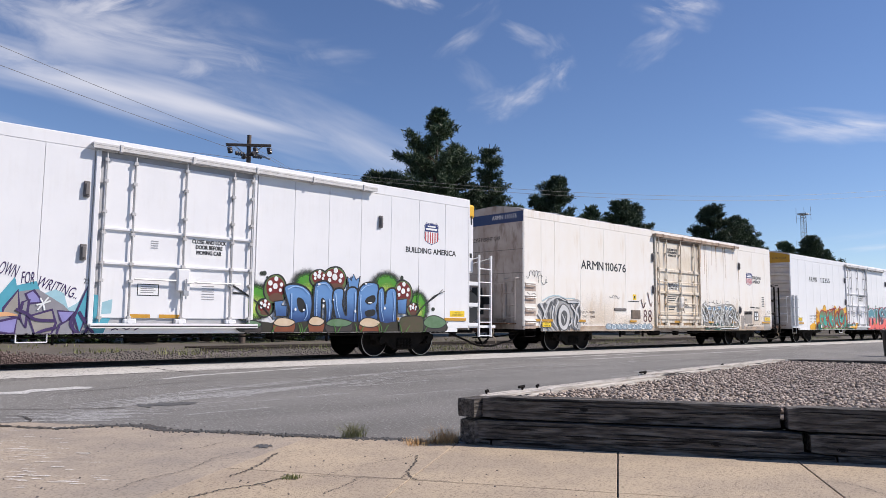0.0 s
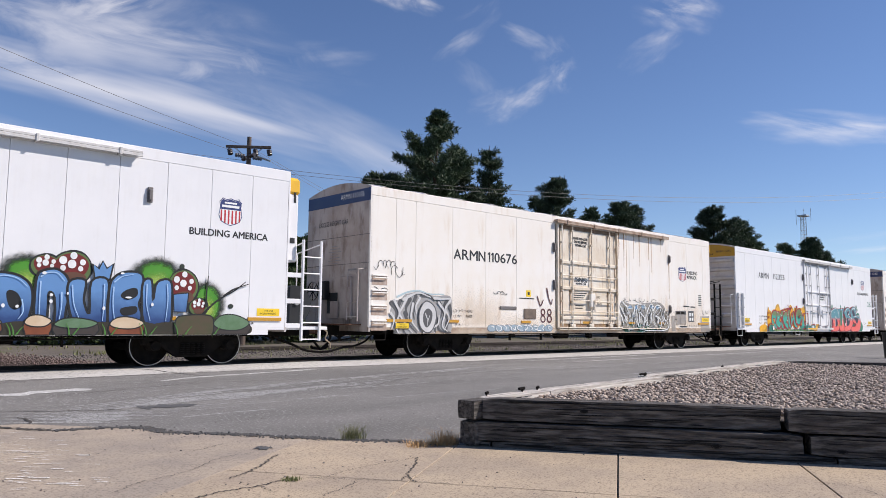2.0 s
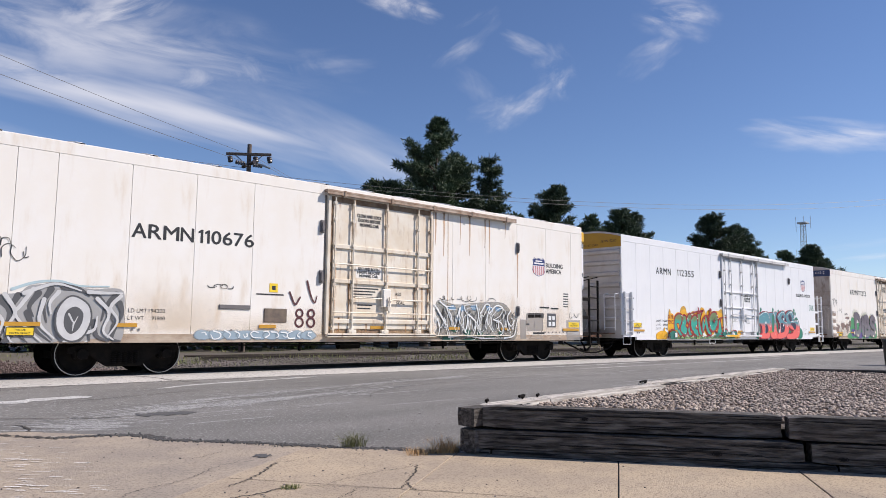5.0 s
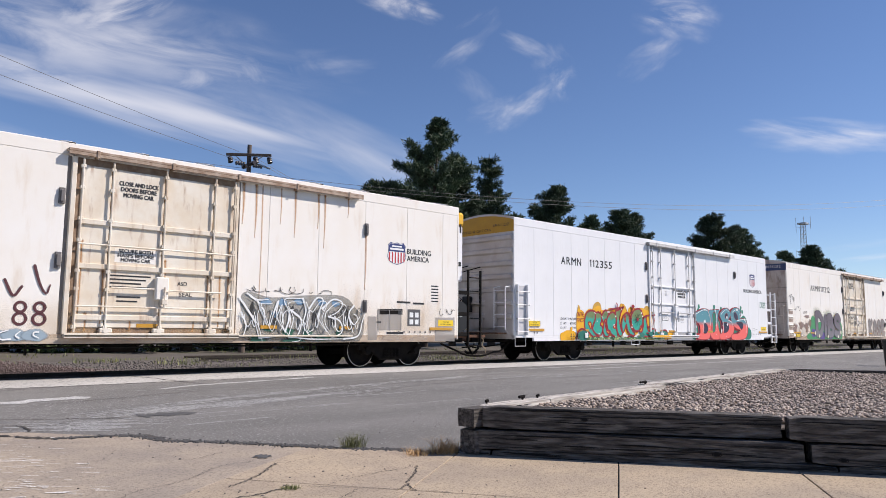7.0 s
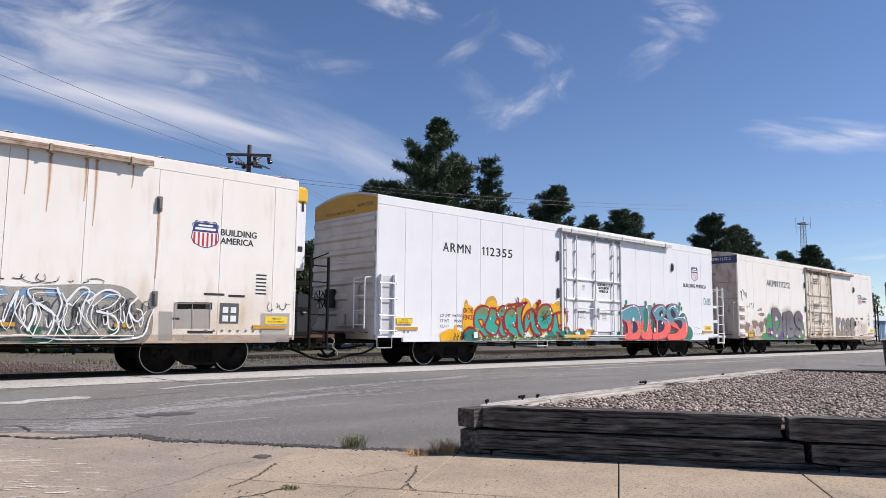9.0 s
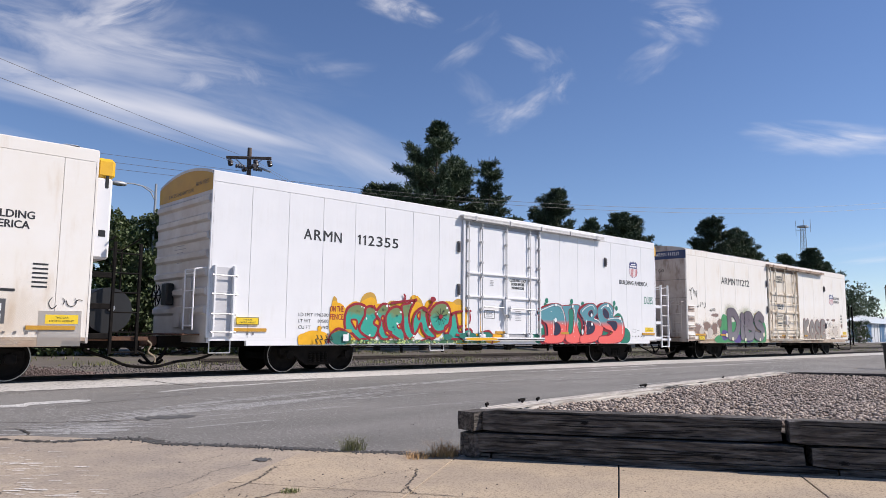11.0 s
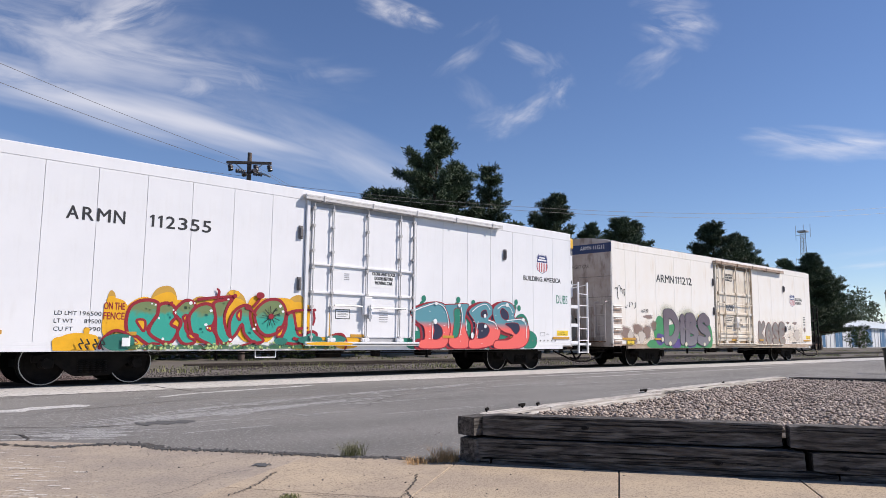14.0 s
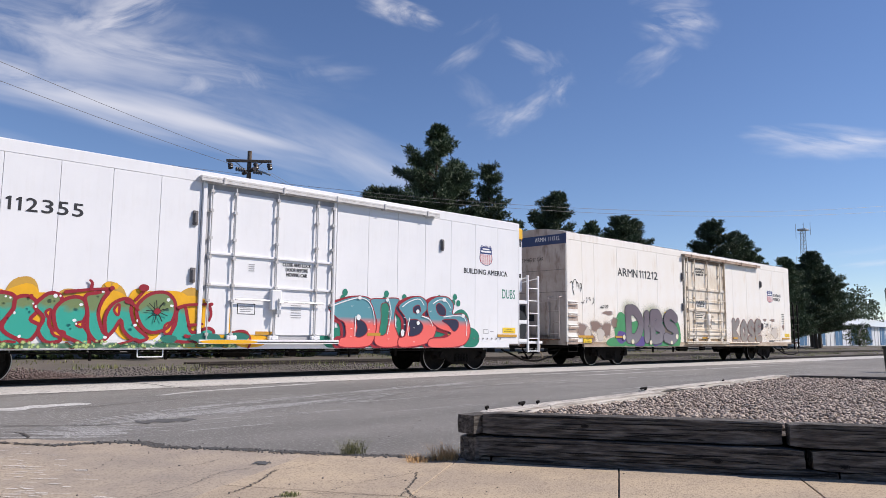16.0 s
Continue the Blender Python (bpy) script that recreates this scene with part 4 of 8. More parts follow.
def build_truck(car, x):
    """A three-piece freight truck: side frames, bolster, springs, bearing caps and two turning wheelsets."""
    truck = new("truck")
    truck.parent = car
    truck.location = (x, WIDE / 2, 0)
    hub = RAIL + WHEEL
    if not SHARED:
        bm = B()
        for y in (-0.7535, 0.7535):
            wheel_mesh(bm, y, 1 if y < 0 else -1)
        rod(bm, (0, -0.75, 0), (0, 0.75, 0), 0.085, 12)
        for y in (-0.86, 0.86):
            for k in range(3):
                a = k * 2.094
                rod(bm, (0.055 * math.cos(a), y, 0.055 * math.sin(a)), (0.055 * math.cos(a), y * 1.02, 0.055 * math.sin(a)), 0.018, 6)
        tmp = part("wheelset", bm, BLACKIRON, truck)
        SHARED["wheelset"] = tmp.data
        bpy.data.objects.remove(tmp)
        bm = B()
        for y in (-0.7535,):
            s = 1 if y < 0 else -1
            n = 28
            outer = [bm.verts.new(((WHEEL - 0.004) * math.cos(6.2832 * k / n), y - 0.068 * s, (WHEEL - 0.004) * math.sin(6.2832 * k / n))) for k in range(n)]
            inner = [bm.verts.new(((WHEEL - 0.022) * math.cos(6.2832 * k / n), y - 0.068 * s, (WHEEL - 0.022) * math.sin(6.2832 * k / n))) for k in range(n)]
            [bm.faces.new((outer[k], outer[(k + 1) % n], inner[(k + 1) % n], inner[k])) for k in range(n)]
        tmp = part("rim", bm, TREAD, truck)
        SHARED["rim"] = tmp.data
        bpy.data.objects.remove(tmp)
        bm = B()
        # a cast side frame: arched top member, sloping legs, lower spring seat, jaws over the bearings
        out = [(-1.16, 0.02), (-1.16, 0.17), (-0.75, 0.21), (-0.45, 0.25), (0.45, 0.25), (0.75, 0.21), (1.16, 0.17), (1.16, 0.02),
               (0.70, 0.0), (0.42, -0.20), (0.36, -0.27), (-0.36, -0.27), (-0.42, -0.20), (-0.70, 0.0)]
        for y0, y1 in ((-1.09, -0.95),):
            lo = [bm.verts.new((a, y0, b)) for a, b in out]
            hi = [bm.verts.new((a, y1, b)) for a, b in out]
            bm.faces.new(lo)
            bm.faces.new(hi[::-1])
            for k in range(len(out)):
                j = (k + 1) % len(out)
                bm.faces.new((lo[k], lo[j], hi[j], hi[k]))
        bmesh.ops.bevel(bm, geom=bm.edges[:], offset=0.02, segments=1, affect="EDGES")
        for sx in (-1, 1):
            box(bm, sx * 0.89 - 0.14, sx * 0.89 + 0.14, -1.14, -0.93, -0.10, 0.10, 0.03)
            rod(bm, (sx * 0.89, -1.20, 0), (sx * 0.89, -1.10, 0), 0.105, 14)
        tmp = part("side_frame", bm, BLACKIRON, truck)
        SHARED["side_frame"] = tmp.data
        bpy.data.objects.remove(tmp)
        bm = B()
        for k in range(5):
            for j in range(6):
                bmesh.ops.create_cone(bm, cap_ends=True, segments=10, radius1=0.055, radius2=0.055, depth=0.022,
                                      matrix=Matrix.Translation((-0.24 + 0.12 * k, -1.10, -0.19 + 0.045 * j)))
        tmp = part("spring", bm, BLACKIRON, truck)
        SHARED["spring"] = tmp.data
        bpy.data.objects.remove(tmp)
        bm = B()
        box(bm, -0.22, 0.22, -1.05, 1.05, -0.02, 0.20, 0.03)
        box(bm, -1.2, -1.12, -0.75, 0.75, -0.12, 0.05, 0.01)
        box(bm, 1.12, 1.2, -0.75, 0.75, -0.12, 0.05, 0.01)
        tmp = part("bolster", bm, BLACKIRON, truck)
        SHARED["bolster"] = tmp.data
        bpy.data.objects.remove(tmp)
    for nm, turn in (("side_frame", 0), ("side_frame", 180), ("spring", 0), ("bolster", 0)):
        ob = new(nm, SHARED[nm])
        ob.parent = truck
        ob.matrix_basis = pose(0, 0, hub, 0, 0, turn)
    axles = []
    for dx in (-0.89, 0.89):
        w = new("wheelset", SHARED["wheelset"])
        w.parent = truck
        w.location = (dx, 0, hub)
        r = new("rim", SHARED["rim"])
        r.parent = truck
        r.location = (dx, 0, hub)
        axles.append((w, dx, hub))
        axles.append((r, dx, hub))
    return axles


def arch(y):
    """Height of the rounded roof over the eave."""
    return 0.24 + 0.24 * (1 - ((y - WIDE / 2) / (WIDE / 2)) ** 2)


def build_shield(car, x, z, w, h):
    """The shield emblem in plain fields: navy head, red and white bars below."""
    shield = new("emblem")
    shield.parent = car
    def outline(s):
        pts = [(-0.5, 0.86), (-0.42, 0.92), (-0.36, 1.0), (-0.18, 0.95), (0, 1.0), (0.18, 0.95), (0.36, 1.0), (0.42, 0.92), (0.5, 0.86), (0.46, 0.70), (0.52, 0.35), (0.42, 0.15), (0.2, 0.05), (0, 0.0),
               (-0.2, 0.05), (-0.42, 0.15), (-0.52, 0.35), (-0.46, 0.70)]
        return [(x + a * w * s, z + h / 2 + (b - 0.5) * h * s) for a, b in pts]
    p = Paint(-0.0022)
    p.fan((x, z + h / 2), outline(1.0))
    p.put("shield_border", NAVY, shield)
    p = Paint(-0.0034)
    p.fan((x, z + h / 2), outline(0.94))
    p.put("shield_field", WHITEP, shield)
    p = Paint(-0.0046)
    p.fan((x, z + h * 0.77), [q for q in [(x + a * w * 0.94, z + b * h) for a, b in ((-0.48, 0.83), (-0.36, 0.95), (-0.18, 0.91), (0, 0.96), (0.18, 0.91), (0.36, 0.95), (0.48, 0.83), (0.46, 0.68), (0.48, 0.58), (-0.48, 0.58), (-0.46, 0.68))]])
    p.put("shield_head", NAVY, shield)
    p = Paint(-0.0046)
    for k in range(6):
        a = -0.40 + 0.16 * k
        low = 0.06 + 0.62 * a * a
        p.rect(x + (a - 0.035) * w, x + (a + 0.035) * w, z + low * h, z + 0.56 * h)
    p.put("shield_bar", REDP, shield)
    p = Paint(-0.0058)
    p.rect(x - 0.27 * w, x + 0.27 * w, z + 0.79 * h, z + 0.855 * h)
    p.rect(x - 0.38 * w, x + 0.38 * w, z + 0.655 * h, z + 0.74 * h)
    p.put("shield_writing", WHITEP, shield)


def bars(car, rows, material=INK, y=-0.004):
    """Writing too small to read: plain bars (x, z, width, height)."""
    p = Paint(y)
    for x, z, w, h in rows:
        p.rect(x, x + w, z, z + h)
    return tagged(p.put("small_writing", material, car), kind="stuff")


def build_car(new_style, number, label, emblem_beside, mark_z=3.06):
    paint = WHITE if new_style else GRIMY
    car = root("refrigerator_car", label, "railway car", "refrigerator cars of the train")
    D = WIDE
    bm = B()
    box(bm, 0.012, LONG - 0.012, 0.03, D - 0.03, FLOOR, EAVE + 0.2)
    part("body", bm, SEAM if new_style else mat("grimy_seam", (0.30, 0.27, 0.25), 0.8, scale=4), car)
    # rounded roof with low ribs, and the smooth eave band on both sides
    bm = B()
    ys = np.linspace(0, D, 13)
    prof = [(y, EAVE + arch(y)) for y in ys]
    for x0, x1, lift in [(0, LONG, 0.0)] + ([] if new_style else [(0.5 + 1.52 * k, 0.62 + 1.52 * k, 0.028) for k in range(13)]):
        for (ya, za), (yb, zb) in zip(prof[:-1], prof[1:]):
            q = [bm.verts.new(v) for v in ((x0, ya, za + lift), (x1, ya, za + lift), (x1, yb, zb + lift), (x0, yb, zb + lift))]
            bm.faces.new(q)
            if lift:
                for e0, e1 in ((0, 3), (1, 2)):
                    w = [bm.verts.new((q[e].co.x, q[e].co.y, q[e].co.z - lift)) for e in (e0, e1)]
                    bm.faces.new((q[e0], q[e1], w[1], w[0]))
    part("roof", bm, paint, car)
    for y0, y1 in ((-0.006, 0.06), (D - 0.06, D + 0.006)):
        bm = B()
        box(bm, 0, LONG, y0, y1, EAVE - 0.02, EAVE + 0.245, 0.012)
        part("eave_band", bm, paint, car)
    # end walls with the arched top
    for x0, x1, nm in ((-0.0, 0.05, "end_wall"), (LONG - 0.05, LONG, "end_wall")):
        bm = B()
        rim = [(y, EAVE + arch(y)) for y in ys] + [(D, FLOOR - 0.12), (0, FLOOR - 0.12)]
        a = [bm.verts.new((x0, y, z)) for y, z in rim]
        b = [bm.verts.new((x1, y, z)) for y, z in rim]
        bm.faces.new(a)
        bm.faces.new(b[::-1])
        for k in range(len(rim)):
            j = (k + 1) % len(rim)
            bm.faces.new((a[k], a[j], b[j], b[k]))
        # the end paint is darker than the sides to carry the end's shade
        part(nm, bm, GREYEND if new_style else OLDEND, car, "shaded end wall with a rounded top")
    for x0, x1 in ((-0.002, 0.045), (LONG - 0.045, LONG + 0.002)):
        bm = B()
        box(bm, x0, x1, -0.003, 0.06, FLOOR, EAVE + 0.2, 0.004)
        part("corner_post", bm, paint, car)
    # side panels, each with its own edges
    edges = ([1.03 * k for k in range(8)] + [8.16]) if new_style else [0, 0.92, 1.66, 3.14, 4.6, 6.06, 8.1]
    edges2 = [11.95 + 1.045 * k for k in range(7)] + [LONG] if new_style else [11.95, 12.75, 14.2, 15.7, 17.2, 18.6, LONG]
    meshes = {}
    for e in (edges, edges2):
        for x0, x1 in zip(e[:-1], e[1:]):
            w = round(x1 - x0, 3)
            if w not in meshes:
                bm = B()
                box(bm, 0.004, w - 0.004, 0.0, 0.05, 0, EAVE - 0.02 - FLOOR, 0.003)
                tmp = part("side_panel", bm, paint, car)
                meshes[w] = tmp.data
                bpy.data.objects.remove(tmp)
            ob = new("side_panel", meshes[w])
            ob.parent = car
            ob.location = (x0, 0, FLOOR)
    for k in range(12):
        bm = B()
        box(bm, 0.004 + k * LONG / 12, (k + 1) * LONG / 12 - 0.004, D - 0.05, D, FLOOR, EAVE - 0.02, 0.003)
        part("side_panel", bm, paint, car)
    # side sills
    for y0, y1 in ((0.001, 0.09), (D - 0.09, D - 0.001)):
        bm = B()
        box(bm, 0, LONG, y0, y1, 0.90, 0.972, 0.004)
        box(bm, 1.0, LONG - 0.5, y0, y1 - 0.006, 0.78, 0.902, 0.006)
        part("side_sill", bm, paint if new_style else mat("dirty_sill", (0.50, 0.42, 0.33), 0.7, scale=3, second=(0.30, 0.21, 0.15), amount=0.9, stretch=(0.5, 1, 1)), car)
    # centre sill, floor beams, couplers
    bm = B()
    box(bm, -0.55, LONG + 1.55, D / 2 - 0.2, D / 2 + 0.2, 0.72, 1.0)
    for k in range(12):
        box(bm, 0.6 + 1.6 * k, 0.75 + 1.6 * k, 0.1, D - 0.1, 0.80, 0.96)
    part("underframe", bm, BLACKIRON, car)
    for x, s in ((-0.55, -1), (LONG + 1.55, 1)):
        bm = B()
        box(bm, x, x + 0.35 * s, D / 2 - 0.09, D / 2 + 0.09, 0.80, 0.96, 0.02)
        box(bm, x + 0.22 * s, x + 0.44 * s, D / 2 - 0.17, D / 2 + 0.10, 0.76, 1.0, 0.04)
        part("coupler", bm, RUST, car, "rusty knuckle coupler")
        bm = B()
        tube(bm, [(x - 0.1 * s, D / 2 - 0.45, 0.72), (x + 0.02 * s, D / 2 - 0.5, 0.52), (x + 0.2 * s, D / 2 - 0.45, 0.36), (x + 0.42 * s, D / 2 - 0.4, 0.38), (x + 0.5 * s, D / 2 - 0.38, 0.44)], 0.036)
        part("air_hose", bm, BLACKIRON, car)
        bm = B()
        tube(bm, [(x - 0.5 * s, 0.35, 0.70), (x - 0.1 * s, 0.8, 0.60), (x - 0.02 * s, D / 2 - 0.2, 0.55)], 0.022)
        part("uncoupling_lever", bm, BLACKIRON, car)
    # hose and cable that hang in the gap to the car behind
    bm = B()
    tube(bm, [(q.x, 0.75 + 0.25 * math.sin(q.x * 2), q.y) for q in smooth_line([(LONG + 0.2, 0.70), (LONG + 0.75, 0.50), (LONG + 1.1, 0.34), (LONG + 1.6, 0.31), (LONG + 2.1, 0.42), (LONG + 2.6, 0.45), (LONG + 3.1, 0.55), (LONG + 3.4, 0.72)], 4)], 0.032)
    part("train_hose", bm, BLACKIRON, car, "black rubber train line hose")
    bm = B()
    tube(bm, [(q.x, 0.3, q.y) for q in smooth_line([(LONG + 1.3, 0.92), (LONG + 1.42, 0.82), (LONG + 1.36, 0.66), (LONG + 1.5, 0.55), (LONG + 1.52, 0.42)], 4)], 0.02)
    part("brake_pipe", bm, mat("dusty_hose", (0.30, 0.24, 0.17), 0.8, scale=9), car, "dusty angled brake pipe")
    # gear below the floor
    bm = B()
    rod(bm, (9.3, 1.0, 0.68), (10.0, 1.0, 0.68), 0.12, 12)
    box(bm, 11.0, 11.25, 0.7, 0.9, 0.58, 0.80, 0.03)
    box(bm, 13.0, 13.5, 1.0, 1.3, 0.60, 0.80, 0.03)
    tube(bm, [(3.9, 0.25, 0.72), (7.2, 0.25, 0.70), (12, 0.28, 0.70), (16, 0.28, 0.72)], 0.018)
    for x in (6.0, 7.6, 12.6, 14.2):
        box(bm, x, x + 0.035, 0.22, 0.30, 0.55, 0.85)
    part("brake_gear", bm, BLACKIRON, car)
    if new_style:
        for x in (6.9,):
            bm = B()
            tube(bm, [(x, 0.02, 0.82), (x, 0.02, 0.62), (x + 0.55, 0.02, 0.62), (x + 0.55, 0.02, 0.82)], 0.013)
            part("step", bm, paint, car)
    bm = B()
    tube(bm, [(0.08, 0.02, 0.90), (0.08, 0.02, 0.62), (0.60, 0.02, 0.62), (0.60, 0.02, 0.90)], 0.014)
    part("step", bm, STEEL if new_style else BLACKIRON, car)
    axles = build_truck(car, 3.36) + build_truck(car, 17.08)

    # the sliding plug door, its frame, rods and rails
    dm = paint if new_style else DOORGRIME
    door = new("door")
    door.parent = car
    # newer cars: white recess coloured grey to draw shadow gaps round the leaf
    bm = B()
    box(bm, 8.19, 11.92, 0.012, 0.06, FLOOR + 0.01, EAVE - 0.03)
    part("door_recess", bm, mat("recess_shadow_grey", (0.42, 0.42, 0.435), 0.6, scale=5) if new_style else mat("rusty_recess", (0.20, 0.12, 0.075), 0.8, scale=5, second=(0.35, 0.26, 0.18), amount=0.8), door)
    x0, x1 = 8.36, 11.80
    bm = B()
    cols = (x0, 8.98, 10.12, 11.28, x1)
    rows = (1.10, 2.27, 3.00, 4.52) if new_style else (1.10, 1.32, 2.38, 3.30, 4.50)
    for a, b in zip(cols[:-1], cols[1:]):
        for c, d in zip(rows[:-1], rows[1:]):
            box(bm, a + 0.01, b - 0.01, -0.02, 0.03, c + 0.012, d - 0.012, 0.012)
    part("door_leaf", bm, dm, door)
    for xx, w in ((8.22, 0.10), (11.86, 0.07)):
        bm = B()
        box(bm, xx - w / 2, xx + w / 2, -0.06, 0.03, FLOOR, EAVE - 0.02, 0.01)
        part("door_post", bm, paint if new_style else dm, door)
    for z in (rows[1], rows[2]) + ((rows[3],) if not new_style else ()):
        bm = B()
        h = 0.03 if new_style else 0.055
        box(bm, x0, x1, -0.07, 0.0, z - h, z + h, 0.01)
        part("door_rail", bm, dm, door)
    for xx in (x0 + 0.02, 8.98, 10.12, 11.28, x1 - 0.03):
        bm = B()
        top = 4.60 if xx != 10.12 else 4.66
        rod(bm, (xx, -0.10, 1.02), (xx, -0.10, top), 0.017 if new_style else 0.022, 8)
        for z in (1.12, 1.9, 2.27, 2.9, 3.35, 4.0, 4.45):
            box(bm, xx - 0.045, xx + 0.045, -0.115, -0.03, z - 0.035, z + 0.035, 0.008)
        part("lock_rod", bm, dm if not new_style else mat("painted_rod", (0.56, 0.56, 0.565), 0.45, scale=9, second=(0.40, 0.37, 0.34), amount=0.7, stretch=(1, 1, 0.4)), door)
    if not new_style:
        for z in (1.55, 2.83):
            bm = B()
            rod(bm, (x0, -0.11, z), (x1, -0.11, z), 0.018, 8)
            part("lock_rod", bm, dm, door)
    bm = B()
    box(bm, 9.98, 10.26, -0.16, -0.03, 1.72, 2.22, 0.02)
    part("lock_box", bm, paint, door)
    bm = B()
    rod(bm, (10.16, -0.20, 1.55), (10.16, -0.20, 2.0), 0.022, 8)
    rod(bm, (10.16, -0.19, 1.9), (10.42, -0.19, 1.94), 0.018, 8)
    rod(bm, (9.05, -0.12, 1.95), (9.95, -0.12, 1.95), 0.02, 8)
    rod(bm, (10.3, -0.12, 1.93), (11.5, -0.12, 1.93), 0.02, 8)
    box(bm, 10.10, 10.22, -0.22, -0.14, 1.62, 1.74, 0.01)
    part("lock_handle", bm, STEEL if new_style else dm, door)
    for xx in (9.0, 10.1, 11.3):
        bm = B()
        box(bm, xx - 0.13, xx + 0.13, -0.12, -0.02, 1.0, 1.10, 0.02)
        rod(bm, (xx, -0.13, 1.05), (xx, -0.05, 1.05), 0.06, 10)
        part("door_roller", bm, dm, door)
    # upper and lower door tracks, stretching over the place where the door slides to
    bm = B()
    box(bm, 8.06, 15.5, -0.17, -0.004, EAVE + 0.06, EAVE + 0.12, 0.01)
    box(bm, 8.06, 15.5, -0.17, -0.14, EAVE - 0.01, EAVE + 0.062, 0.008)
    for k in range(5):
        box(bm, 8.6 + 1.6 * k, 8.66 + 1.6 * k, -0.19, -0.004, EAVE - 0.03, EAVE + 0.13, 0.006)
    part("upper_door_track", bm, mat("worn_track_white", (0.62, 0.615, 0.61), 0.55, scale=6, second=(0.45, 0.43, 0.41), amount=0.7) if new_style else mat("rust_stained_track", (0.42, 0.33, 0.26), 0.7, scale=5, second=(0.2, 0.11, 0.06), amount=0.8), car)
    bm = B()
    end = 12.0 if new_style else 15.3
    box(bm, 8.2, 12.0, -0.13, -0.001, 0.915, 0.965, 0.01)
    box(bm, 8.2, 12.0, -0.13, -0.10, 0.90, 1.0, 0.006)
    if not new_style:
        box(bm, 12.0, end, -0.075, -0.001, 0.93, 0.962, 0.006)
    part("lower_door_track", bm, paint if new_style else DOORGRIME, car)
    for xx, z in ((8.02, 3.78), (8.02, 2.46)) + (((15.74, 3.86), ) if new_style else ((15.72, 3.86), (15.72, 1.75))):
        bm = B()
        box(bm, xx - 0.06, xx + 0.06, -0.05, -0.002, z - 0.17, z + 0.17, 0.012)
        box(bm, xx - 0.035, xx + 0.035, -0.09, -0.04, z - 0.12, z + 0.12, 0.01)
        part("door_stop", bm, SHADE, car, "dark steel door stop")
    # leading end: a ladder in the side
    if new_style:
        bm = B()
        box(bm, 0.10, 0.62, -0.006, 0.0, 1.0, 2.62)
        part("ladder_recess", bm, mat("recess_grey", (0.55, 0.55, 0.57), 0.6, scale=3), car)
        lad = new("ladder")
        lad.parent = car
        for xx in (0.12, 0.60):
            bm = B()
            box(bm, xx - 0.025, xx + 0.025, -0.10, -0.004, 0.98, 2.66, 0.006)
            part("stile", bm, paint, lad)
        for z in (1.10, 1.52, 1.98, 2.42):
            bm = B()
            rod(bm, (0.06, -0.09, z), (0.66, -0.09, z), 0.014, 8)
            rod(bm, (0.05, -0.09, z), (0.08, -0.09, z), 0.03, 8)
            rod(bm, (0.64, -0.09, z), (0.67, -0.09, z), 0.03, 8)
            part("rung", bm, STEEL, lad)
    else:
        for k, z in enumerate((0.88, 1.30, 1.72, 2.14)):
            bm = B()
            box(bm, 0.08, 0.62, -0.005, 0.0, z, z + 0.26)
            part("ladder_pocket", bm, mat("pocket_brown", (0.33, 0.24, 0.19), 0.8, scale=5, second=(0.5, 0.42, 0.36), amount=0.8), car)
            bm = B()
            tube(bm, [(0.12, -0.005, z + 0.2), (0.12, -0.07, z + 0.2), (0.58, -0.07, z + 0.2), (0.58, -0.005, z + 0.2)], 0.016)
            box(bm, 0.08, 0.62, -0.03, 0.0, z + 0.25, z + 0.29, 0.006)
            part("rung", bm, paint, car)
    # leading end wall: coloured head band, ribs or seams, hand brake, railing
    turn_end = Matrix.Rotation(radians(-90), 4, "Z")
    band = HEADYELLOW if new_style else BLUE
    bm = B()
    rim = [(y, EAVE + arch(y) - 0.07) for y in ys[::-1]] + [(0.0, EAVE - 0.22), (D, EAVE - 0.22)]
    if not new_style:
        rim = [(0.0, EAVE + 0.20), (D, EAVE + 0.20), (D, EAVE - 0.16), (0.0, EAVE - 0.16)]
    bm.faces.new([bm.verts.new((-0.006, y, z)) for y, z in rim])
    part("head_band", bm, band, car, "yellow band across the top of the end" if new_style else "blue band across the top of the end")
    if new_style:
        for k in range(7):
            z = 4.25 - 0.44 * k
            bm = B()
            a = [(-0.004, z + 0.11), (-0.075, z + 0.055), (-0.075, z - 0.055), (-0.004, z - 0.11)]
            p0 = [bm.verts.new((x, 0.06, zz)) for x, zz in a]
            p1 = [bm.verts.new((x, D - 0.06, zz)) for x, zz in a]
            for q in range(3):
                bm.faces.new((p0[q], p0[q + 1], p1[q + 1], p1[q]))
            bm.faces.new(p0[::-1])
            bm.faces.new(p1)
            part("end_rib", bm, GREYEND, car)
    else:
        for z in (3.55, 2.75):
            bm = B()
            box(bm, -0.012, -0.002, 0.02, D - 0.02, z, z + 0.015)
            part("end_seam", bm, SHADE, car)
    if number:
        lettering("band_number", number, 0, 0, 0.10 if new_style else 0.15, 0.75 if new_style else 1.15, INK if new_style else WHITEP, car,
                  turn=Matrix.Translation((-0.011, 1.45 if not new_style else 0.95, EAVE - 0.02)) @ turn_end)
    lettering("notice", "EXCESS HEIGHT CAR", 0, 0, 0.14 if not new_style else 0.09, 1.5, INK, car,
              turn=Matrix.Translation((-0.011, 2.55, 3.92 if not new_style else 4.52)) @ turn_end)
    bm = B()
    for k in range(7):
        w = 0.5 + 0.25 * ((k * 7) % 3)
        box(bm, -0.010, -0.006, 1.7 - w / 3, 1.7 + w / 3, 3.3 - 0.085 * k, 3.318 - 0.085 * k)
